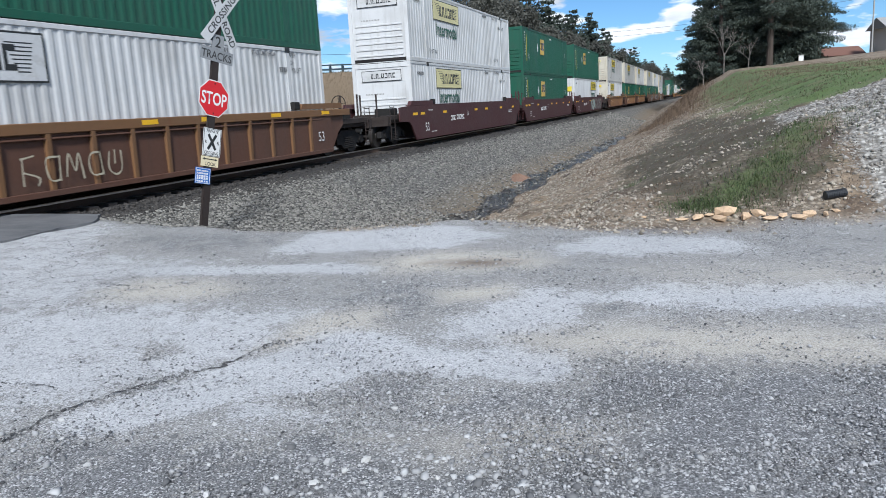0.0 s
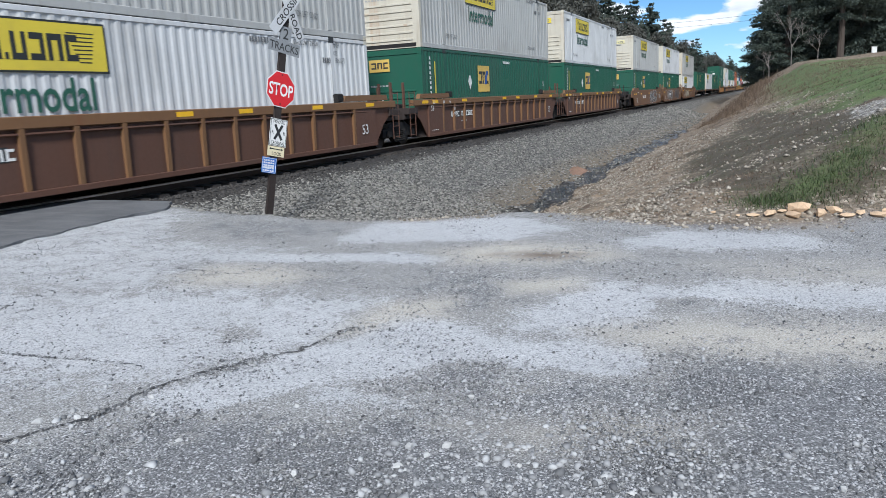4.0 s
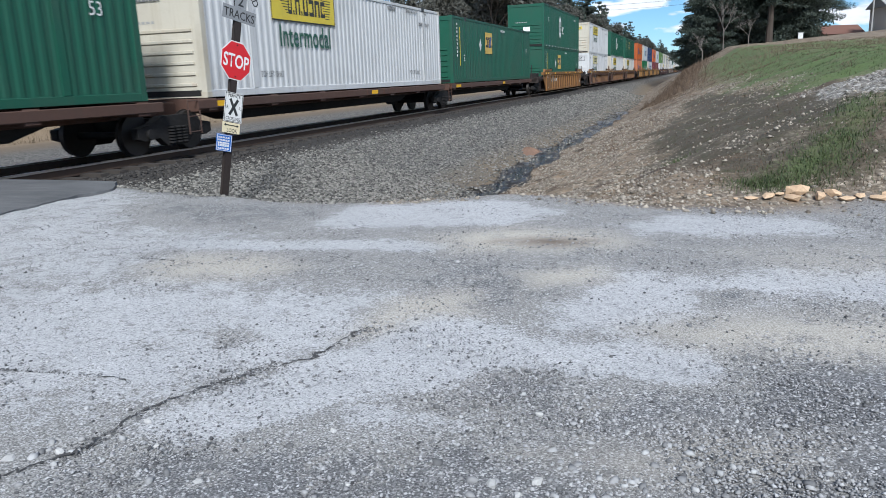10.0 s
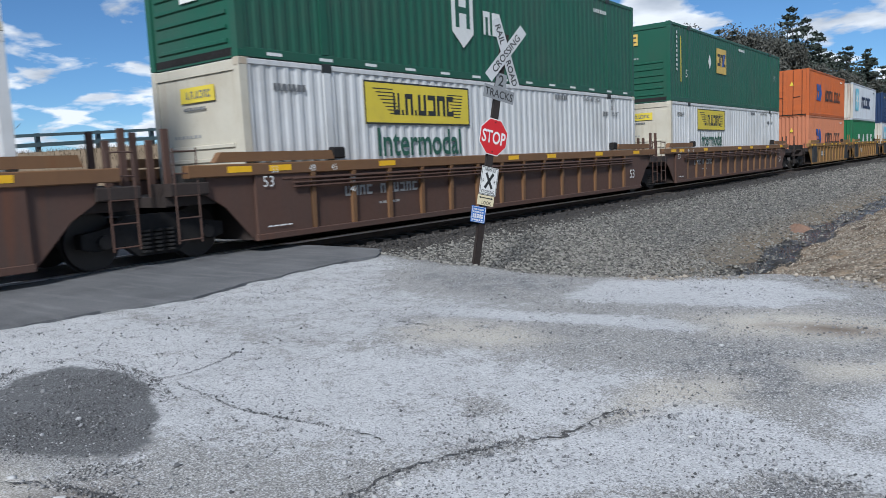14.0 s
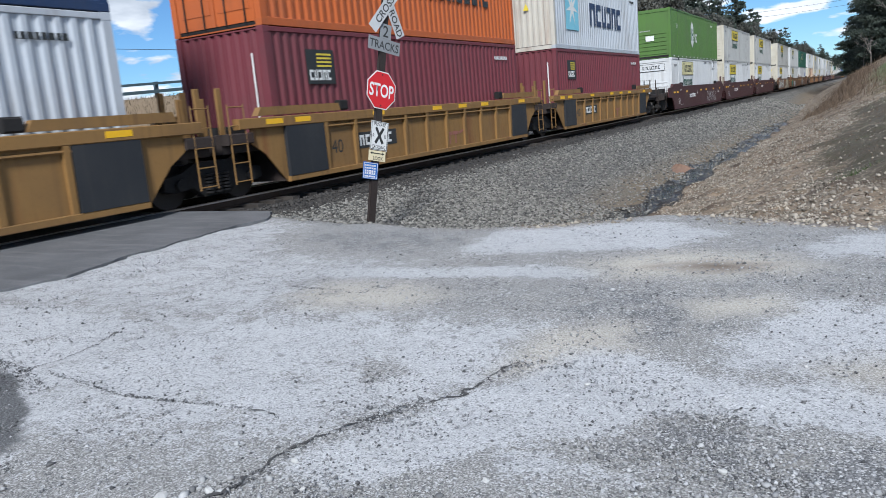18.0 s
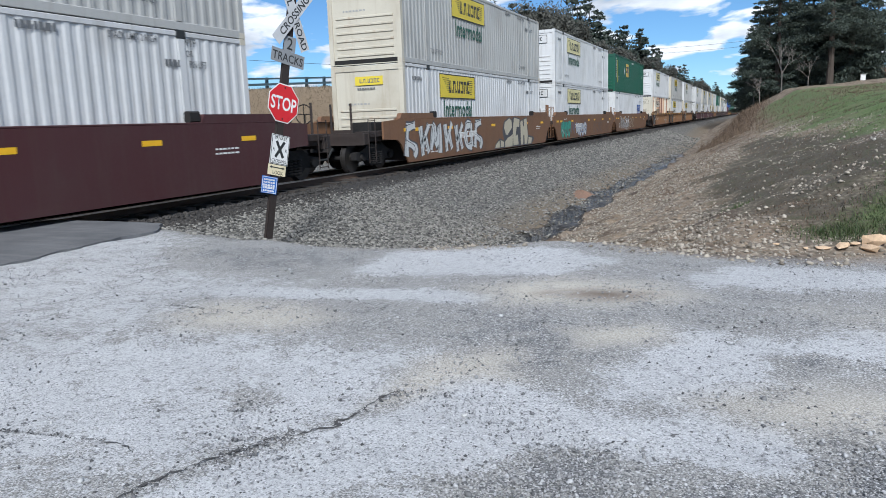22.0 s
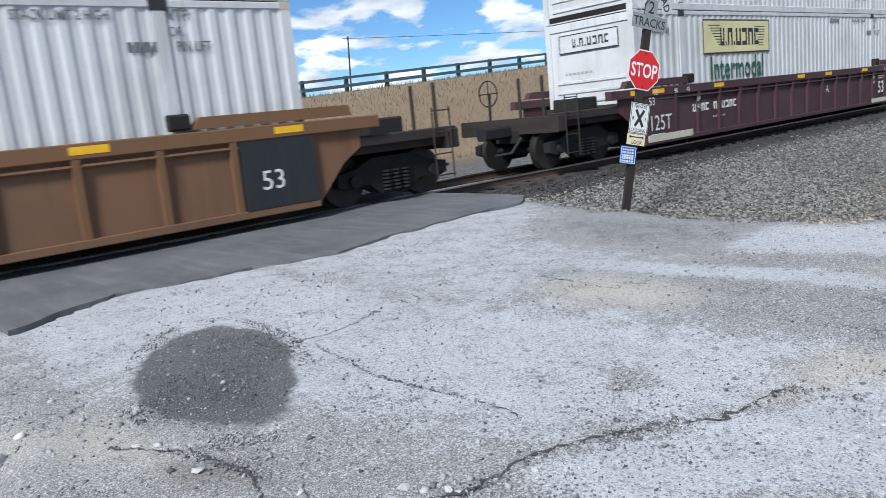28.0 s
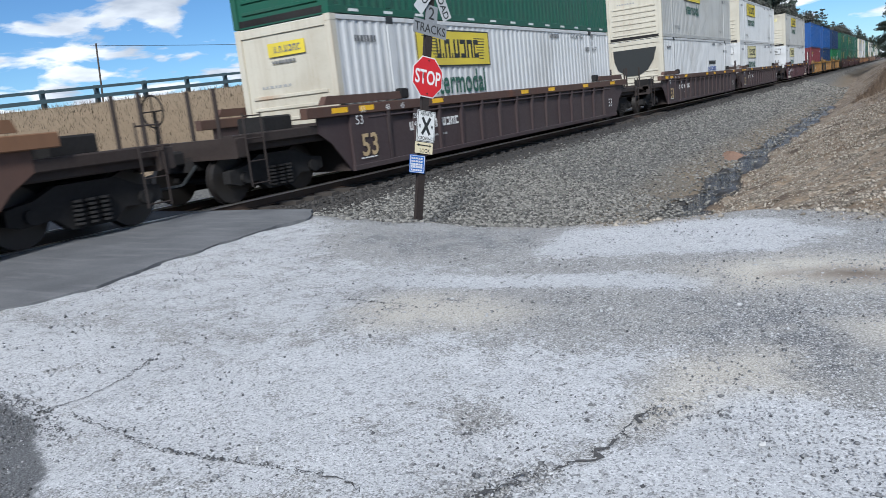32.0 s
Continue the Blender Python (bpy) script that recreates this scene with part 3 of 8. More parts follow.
def axis(*spans):
    out = [spans[0][0]]
    for a, b, step in spans:
        n = max(1, round((b - a) / step))
        out += list(np.linspace(a, b, n + 1)[1:])
    return np.array(out)


gx = axis((-2500, -300, 550), (-300, -40, 40), (-40, -15, 3), (-15, -7, 0.5), (-7, 1.5, 0.9), (1.5, 14.5, 0.09), (14.5, 24, 0.35), (24, 60, 2.5), (60, 300, 40), (300, 2500, 550))
gy = axis((-2500, -200, 575), (-200, -10, 15), (-10, 1, 0.9), (1, 14, 0.09), (14, 26, 0.2), (26, 50, 0.5), (50, 120, 1.8), (120, 400, 14), (400, 3000, 400))
XX, YY = np.meshgrid(gx, gy, indexing="ij")
ZZ, KK = land(XX, YY)
ZZ = np.where((np.abs(XX) > 200) | (YY > 500) | (YY < -120), np.minimum(ZZ, -0.3), ZZ)
near_lot = KK["lot"] * (XX > 3) * (XX < 15) * (YY > 0)
ZZ = ZZ + near_lot * wobble(XX, YY, 5.0, 0.0045, 21)


def ground():
    nx, ny = len(gx), len(gy)
    me = bpy.data.meshes.new("ground")
    v = np.stack([XX, YY, ZZ], -1).reshape(-1, 3)
    i, j = np.meshgrid(np.arange(nx - 1), np.arange(ny - 1), indexing="ij")
    a = (i * ny + j).ravel()
    f = np.stack([a, a + ny, a + ny + 1, a + 1], -1)
    me.vertices.add(len(v))
    me.vertices.foreach_set("co", v.ravel())
    me.loops.add(f.size)
    me.loops.foreach_set("vertex_index", f.ravel())
    me.polygons.add(len(f))
    me.polygons.foreach_set("loop_start", np.arange(0, f.size, 4))
    me.update()
    light = lot_pale(XX, YY)
    cp, sp = math.cos(radians(-18)), math.sin(radians(-18))
    pu, pv = ((XX - 6.85) * cp + (YY - 5.05) * sp) / 1.14, (-(XX - 6.85) * sp + (YY - 5.05) * cp) / 0.47
    mend = 1 - smooth_step(0.72, 1.20, np.hypot(pu, pv) + wobble(XX, YY, 4.0, 0.05, 45))
    tan, damp = lot_tan(XX, YY), lot_damp(XX, YY)
    for name, chans in (("kinds", (KK["lot"], KK["ballast"], KK["bank"], KK["grass"])), ("wear", (light, tan, KK["coarse"], KK["straw"])), ("mend", (mend, KK["mud"], KK["soil"], KK["strip"])), ("damp", (damp,) * 4), ("silt", (KK["silt"],) * 4)):
        at = me.color_attributes.new(name, "FLOAT_COLOR", "POINT")
        at.data.foreach_set("color", np.stack([np.broadcast_to(c, XX.shape) for c in chans], -1).astype(np.float32).ravel())
    me.validate()
    me.shade_smooth()
    m, n, l, p = material("open_ground")
    geo = n.new("ShaderNodeNewGeometry")
    pos = geo.outputs["Position"]
    at1, at2, at3, at4, at5 = (n.new("ShaderNodeAttribute") for _ in range(5))
    at1.attribute_name, at2.attribute_name, at3.attribute_name, at4.attribute_name, at5.attribute_name = "kinds", "wear", "mend", "damp", "silt"
    s1, s2, s3 = (n.new("ShaderNodeSeparateColor") for _ in range(3))
    l.new(at3.outputs["Color"], s3.inputs[0])
    l.new(at1.outputs["Color"], s1.inputs[0])
    l.new(at2.outputs["Color"], s2.inputs[0])

    def cells(scale, jitter=1.0, feature="F1"):
        t = n.new("ShaderNodeTexVoronoi")
        t.feature = feature
        t.inputs["Scale"].default_value, t.inputs["Randomness"].default_value = scale, jitter
        l.new(pos, t.inputs["Vector"])
        return t

    nb, nm, nf, ng = (noise_node(n, l, pos, s, d, r) for s, d, r in ((0.8, 5, 0.6), (4.5, 6, 0.65), (28, 5, 0.7), (95, 4, 0.7)))
    v1, v2, v3, v4, v5, v6, v7 = cells(16), cells(130), cells(7), cells(48), cells(21), cells(27), cells(9)

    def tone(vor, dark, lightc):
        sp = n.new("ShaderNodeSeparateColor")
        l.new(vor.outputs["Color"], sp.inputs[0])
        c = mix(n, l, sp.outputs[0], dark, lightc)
        # cell rims darkened: shade in the gaps between stones put into the colour
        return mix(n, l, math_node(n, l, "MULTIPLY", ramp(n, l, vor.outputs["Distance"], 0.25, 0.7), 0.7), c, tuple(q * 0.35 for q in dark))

    soil = mix(n, l, ramp(n, l, nm, 0.35, 0.65), (0.14, 0.10, 0.068), (0.27, 0.202, 0.136))
    soil = mix(n, l, ramp(n, l, nf, 0.5, 0.75), soil, (0.36, 0.29, 0.21))
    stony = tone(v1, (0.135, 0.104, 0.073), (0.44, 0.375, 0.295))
    thresh = math_node(n, l, "ADD", nb, math_node(n, l, "MULTIPLY", nm, 0.5))
    soil = mix(n, l, ramp(n, l, math_node(n, l, "ADD", nb, math_node(n, l, "MULTIPLY", nf, 0.35)), 0.66, 0.78), soil, (0.075, 0.052, 0.036))
    bank_c = mix(n, l, ramp(n, l, thresh, 0.66, 0.80), stony, soil)
    turf = mix(n, l, ramp(n, l, nf, 0.35, 0.65), (0.034, 0.028, 0.019), (0.092, 0.075, 0.050))
    turf = mix(n, l, math_node(n, l, "MULTIPLY", ramp(n, l, nm, 0.5, 0.66), 0.55), turf, (0.060, 0.072, 0.032))
    turf = mix(n, l, math_node(n, l, "MULTIPLY", ramp(n, l, nb, 0.55, 0.68), 0.6), turf, stony)
    ragged = math_node(n, l, "MULTIPLY", math_node(n, l, "SUBTRACT", math_node(n, l, "ADD", nm, nf), 1.0), 0.9)
    bank_c = mix(n, l, ramp(n, l, math_node(n, l, "ADD", s3.outputs[2], ragged), 0.40, 0.60), bank_c, turf)
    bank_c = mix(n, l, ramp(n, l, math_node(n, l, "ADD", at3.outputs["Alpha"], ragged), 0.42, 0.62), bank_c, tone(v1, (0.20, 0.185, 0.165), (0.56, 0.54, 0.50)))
    dirt = mix(n, l, nm, (0.10, 0.075, 0.05), (0.17, 0.13, 0.09))
    c = mix(n, l, s1.outputs[2], dirt, bank_c)
    straw_c = mix(n, l, noise_node(n, l, scaled(n, l, pos, (1, 2.2, 0.7)), 3.0, 6, 0.7), (0.145, 0.105, 0.066), (0.285, 0.215, 0.14))
    c = mix(n, l, s2.outputs["Blue"], c, tone(v3, (0.25, 0.245, 0.24), (0.62, 0.61, 0.6)))
    c = mix(n, l, at2.outputs["Alpha"], c, straw_c)
    grass_c = mix(n, l, ramp(n, l, nf, 0.3, 0.7), (0.040, 0.076, 0.020), (0.125, 0.172, 0.054))
    grass_c = mix(n, l, math_node(n, l, "MULTIPLY", ramp(n, l, nb, 0.48, 0.68), 0.75), grass_c, (0.125, 0.112, 0.056))
    gm = math_node(n, l, "MULTIPLY", at1.outputs["Alpha"], ramp(n, l, math_node(n, l, "ADD", at1.outputs["Alpha"], ragged), 0.38, 0.66))
    c = mix(n, l, gm, c, grass_c)
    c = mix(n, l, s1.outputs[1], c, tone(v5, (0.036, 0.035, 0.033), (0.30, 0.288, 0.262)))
    silt = math_node(n, l, "MULTIPLY", ramp(n, l, math_node(n, l, "ADD", at5.outputs["Fac"], ragged), 0.35, 0.75), 0.55)
    c = mix(n, l, silt, c, mix(n, l, nf, (0.075, 0.058, 0.040), (0.21, 0.17, 0.12)))
    muddy = mix(n, l, nf, (0.008, 0.007, 0.006), (0.034, 0.027, 0.021))
    c = mix(n, l, ramp(n, l, math_node(n, l, "ADD", s3.outputs[1], ragged), 0.42, 0.60), c, muddy)
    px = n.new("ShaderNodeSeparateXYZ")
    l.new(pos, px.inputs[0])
    # ground turns darker within about 2.4 m of the track's middle
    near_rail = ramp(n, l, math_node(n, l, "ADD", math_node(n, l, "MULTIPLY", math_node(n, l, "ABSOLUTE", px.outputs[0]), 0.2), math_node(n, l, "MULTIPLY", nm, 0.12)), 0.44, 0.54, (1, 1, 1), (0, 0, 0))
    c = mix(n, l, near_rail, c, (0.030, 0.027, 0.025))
    # the lot: worn pale asphalt over dark grit
    mid = mix(n, l, ramp(n, l, ng, 0.40, 0.62), (0.125, 0.122, 0.117), (0.40, 0.394, 0.382))
    mid = mix(n, l, math_node(n, l, "MULTIPLY", ramp(n, l, nm, 0.5, 0.7), 0.5), mid, (0.20, 0.188, 0.168))
    grit = mix(n, l, ramp(n, l, ng, 0.42, 0.62), (0.062, 0.063, 0.066), (0.26, 0.26, 0.265))
    pale = mix(n, l, ramp(n, l, ng, 0.36, 0.60), (0.32, 0.322, 0.330), (0.50, 0.504, 0.514))
    pale = mix(n, l, math_node(n, l, "MULTIPLY", ramp(n, l, nb, 0.46, 0.66), 0.30), pale, (0.30, 0.302, 0.31))
    mottle = noise_node(n, l, pos, 13, 6, 0.75)
    pale = mix(n, l, math_node(n, l, "MULTIPLY", ramp(n, l, mottle, 0.54, 0.64), 0.50), pale, (0.19, 0.19, 0.195))
    jag = math_node(n, l, "ADD", math_node(n, l, "MULTIPLY", math_node(n, l, "SUBTRACT", nm, 0.5), 0.95), math_node(n, l, "ADD", math_node(n, l, "MULTIPLY", math_node(n, l, "SUBTRACT", nf, 0.5), 0.95), math_node(n, l, "MULTIPLY", math_node(n, l, "SUBTRACT", ng, 0.5), 0.60)))
    edge = math_node(n, l, "ADD", s2.outputs[0], jag)
    lot_c = mix(n, l, ramp(n, l, edge, 0.10, 0.24), grit, mid)
    lot_c = mix(n, l, ramp(n, l, edge, 0.44, 0.60), lot_c, pale)
    pit = noise_node(n, l, pos, 46, 3, 0.8)
    lot_c = mix(n, l, math_node(n, l, "MULTIPLY", ramp(n, l, pit, 0.60, 0.66), 0.70), lot_c, (0.10, 0.10, 0.104))
    sp4 = n.new("ShaderNodeSeparateColor")
    l.new(v4.outputs["Color"], sp4.inputs[0])
    stone_at = math_node(n, l, "MULTIPLY", ramp(n, l, sp4.outputs[0], 0.83, 0.85), ramp(n, l, v4.outputs["Distance"], 0.30, 0.42, (1, 1, 1), (0, 0, 0)))
    lot_c = mix(n, l, math_node(n, l, "MULTIPLY", stone_at, 0.8), lot_c, mix(n, l, sp4.outputs[1], (0.06, 0.06, 0.064), (0.66, 0.66, 0.67)))
    sp6 = n.new("ShaderNodeSeparateColor")
    l.new(v6.outputs["Color"], sp6.inputs[0])
    chip = math_node(n, l, "MULTIPLY", ramp(n, l, sp6.outputs[0], 0.80, 0.82), ramp(n, l, math_node(n, l, "ADD", v6.outputs["Distance"], math_node(n, l, "MULTIPLY", ng, 0.3)), 0.36, 0.44, (1, 1, 1), (0, 0, 0)))
    lot_c = mix(n, l, math_node(n, l, "MULTIPLY", chip, 0.72), lot_c, mix(n, l, sp6.outputs[1], (0.055, 0.055, 0.058), (0.20, 0.20, 0.205)))
    sp7 = n.new("ShaderNodeSeparateColor")
    l.new(v7.outputs["Color"], sp7.inputs[0])
    scab = math_node(n, l, "MULTIPLY", ramp(n, l, sp7.outputs[0], 0.86, 0.88), ramp(n, l, math_node(n, l, "ADD", v7.outputs["Distance"], math_node(n, l, "MULTIPLY", nf, 0.7)), 0.50, 0.62, (1, 1, 1), (0, 0, 0)))
    lot_c = mix(n, l, math_node(n, l, "MULTIPLY", scab, 0.6), lot_c, (0.12, 0.118, 0.115))
    sp2 = n.new("ShaderNodeSeparateColor")
    l.new(v2.outputs["Color"], sp2.inputs[0])
    lot_c = mix(n, l, math_node(n, l, "MULTIPLY", ramp(n, l, sp2.outputs[0], 0.84, 0.88), 0.55), lot_c, (0.09, 0.09, 0.094))
    lot_c = mix(n, l, math_node(n, l, "MULTIPLY", ramp(n, l, sp2.outputs[1], 0.90, 0.94), 0.6), lot_c, (0.62, 0.62, 0.63))
    lot_c = mix(n, l, math_node(n, l, "MULTIPLY", s2.outputs[1], ramp(n, l, math_node(n, l, "ADD", nm, math_node(n, l, "MULTIPLY", nf, 0.5)), 0.48, 0.72)), lot_c, mix(n, l, ramp(n, l, ng, 0.40, 0.62), (0.31, 0.285, 0.245), (0.56, 0.525, 0.465)))
    lot_c = mix(n, l, math_node(n, l, "MULTIPLY", at4.outputs["Fac"], ramp(n, l, nm, 0.32, 0.48)), lot_c, (0.115, 0.083, 0.060))
    fresh = mix(n, l, ramp(n, l, ng, 0.45, 0.66), (0.040, 0.041, 0.044), (0.15, 0.152, 0.158))
    mend_at = math_node(n, l, "ADD", math_node(n, l, "MULTIPLY", s3.outputs[0], 0.7), math_node(n, l, "MULTIPLY", math_node(n, l, "ADD", nf, ng), 0.55))
    lot_c = mix(n, l, math_node(n, l, "MULTIPLY", ramp(n, l, mend_at, 0.78, 0.90), 0.92), lot_c, fresh)
    c = mix(n, l, s1.outputs[0], c, lot_c)
    l.new(c, p.inputs["Base Color"])
    l.new(ramp(n, l, s3.outputs[1], 0.45, 0.75, (0.92,) * 3, (0.35,) * 3), p.inputs["Roughness"])
    rough_h = math_node(n, l, "ADD", math_node(n, l, "MULTIPLY", v1.outputs["Distance"], -1.0), math_node(n, l, "MULTIPLY", ng, 0.4))
    lot_h = math_node(n, l, "ADD", math_node(n, l, "MULTIPLY", pit, -0.22), math_node(n, l, "ADD", math_node(n, l, "MULTIPLY", ng, 0.26), math_node(n, l, "ADD", math_node(n, l, "MULTIPLY", v2.outputs["Distance"], -0.10), math_node(n, l, "MULTIPLY", chip, -0.25))))
    hm = n.new("ShaderNodeMix")
    l.new(s1.outputs[0], hm.inputs["Factor"])
    l.new(rough_h, hm.inputs["A"])
    l.new(lot_h, hm.inputs["B"])
    bump(n, l, p, hm.outputs["Result"], 0.42, 0.035)
    me.materials.append(m)
    return tagged(new("ground", me), "pale worn asphalt lot, gravel, ditch and grassy bank", "ground", kind="structure")


ground()


def height(x, y):
    return float(land(np.array([x]), np.array([y]))[0][0])


def crossing():
    """Dark new asphalt over the track, with a broken edge towards the lot."""
    nx, ny = 60, 110
    ys = np.linspace(4.35, 11.95, ny)
    edge = np.interp(ys, [4.3, 5.4, 6.5, 7.7, 9.3, 11.3, 12.0], [4.3, 3.75, 3.95, 4.2, 3.85, 3.70, 3.2]) + wobble(0 * ys, ys, 3.5, 0.035, 31)
    left, right = -2.8 + 0 * ys, edge
    v, f = [], []
    for k, y in enumerate(ys):
        for q in range(nx + 1):
            x = left[k] + (right[k] - left[k]) * q / nx
            z = -0.010 + 0.004 * math.sin(2.1 * x + 1.3 * y) - 0.016 * max(0, (x - 0.9) / 2.9)
            if abs(abs(x) - 0.7525) < 0.075:
                z -= 0.05
            v.append((x, y, z))
    m = nx + 1
    f = [(a * m + b, a * m + b + 1, (a + 1) * m + b + 1, (a + 1) * m + b) for a in range(ny - 1) for b in range(nx)]
    base = len(v)
    rim = [k * m + nx for k in range(ny)] + [(ny - 1) * m + b for b in range(nx - 1, -1, -1)] + [k * m for k in range(ny - 2, -1, -1)] + list(range(1, nx))
    for i in rim:
        x, y, z = v[i]
        v.append((x + (0.02 if x > 3 else 0), y, -0.3))
    r = len(rim)
    f += [(rim[(i + 1) % r], rim[i], base + i, base + (i + 1) % r) for i in range(r)]
    mat, n, l, p = material("dark_crossing_asphalt")
    tco = n.new("ShaderNodeTexCoord")
    a, b = noise_node(n, l, tco.outputs["Object"], 1.1, 5), noise_node(n, l, tco.outputs["Object"], 110, 4, 0.7)
    streak = noise_node(n, l, scaled(n, l, tco.outputs["Object"], (0.5, 3.0, 1)), 1.6, 4)
    c = mix(n, l, ramp(n, l, a, 0.35, 0.7), (0.085, 0.087, 0.092), (0.135, 0.136, 0.141))
    c = mix(n, l, math_node(n, l, "MULTIPLY", ramp(n, l, streak, 0.5, 0.75), 0.5), c, (0.21, 0.21, 0.215))
    c = mix(n, l, math_node(n, l, "MULTIPLY", ramp(n, l, b, 0.5, 0.75), 0.5), c, (0.06, 0.06, 0.062))
    l.new(c, p.inputs["Base Color"])
    p.inputs["Roughness"].default_value = 0.8
    bump(n, l, p, b, 0.35, 0.008)
    ob = part("crossing_pavement", Mesh().add(v, f), mat)
    tagged(ob, "dark grey asphalt laid over the railway crossing", "pavement", kind="structure")


crossing()


def track():
    """Two rails on sleepers."""
    root = tagged(new("railway_track"), "polished steel rails on dark wooden sleepers in ballast", "track", kind="structure")
    prof_web = [(-0.075, -0.175), (0.075, -0.175), (0.075, -0.160), (0.012, -0.145), (0.012, -0.035), (-0.012, -0.035), (-0.012, -0.145), (-0.075, -0.160)]
    prof_head = [(-0.036, -0.037), (0.036, -0.037), (0.036, -0.008), (0.028, 0.0), (-0.028, 0.0), (-0.036, -0.008)]
    for x in (-0.7525, 0.7525):
        rail = part("rail", Mesh().prism_y([(x + a, b) for a, b in prof_web], -60, 900), RAILR, root)
        part("rail_head", Mesh().prism_y([(x + a, b) for a, b in prof_head], -60, 900), RAILM, rail, "polished running surface")
    mb = Mesh().box(-1.3, 1.3, -0.115, 0.115, -0.3, -0.165, 0.0)
    shared = mb.build("sleeper")
    for k in range(70):
        y = 12.2 + 0.52 * k
        ob = part("sleeper", shared, TIE, root)
        ob.matrix_basis = pose(random.uniform(-0.05, 0.05), y, random.uniform(-0.01, 0.012), 0, 0, random.uniform(-1, 1))
    rest = Mesh()
    for k in range(500):
        y = 12.2 + 0.52 * (70 + k)
        rest.box(-1.3, 1.3, y - 0.115, y + 0.115, -0.3, -0.165)
    ob = part("far_sleepers", rest, TIE, root)
    ob["kind"] = "stuff"


track()

# ---- the train ----
CAR_W, H = 1.50, 2.9
SPRAY_R = plain("red_brown_spray", (0.26, 0.10, 0.075), 0.6)
SLATE = plain("faded_dark_stencil", (0.13, 0.135, 0.14), 0.6)
MOVERS = []


def corrugated(L, z0, z1, w, depth=0.034, pitch=0.28, y0=0.0):
    """One sheet of upright corrugations, facing +x."""
    mb = Mesh()
    n = max(2, round(L / pitch))
    p = L / n
    ys, xs = [], []
    for k in range(n):
        for a, d in ((0.0, 0), (0.30, 0), (0.5, 1), (0.80, 1)):
            ys.append(y0 + (k + a) * p), xs.append(w - d * depth)
    ys.append(y0 + L), xs.append(w)
    v = [(x, y, z0) for x, y in zip(xs, ys)] + [(x, y, z1) for x, y in zip(xs, ys)]
    m = len(ys)
    mb.add(v, [(i, i + 1, m + i + 1, m + i) for i in range(m - 1)])
    return mb


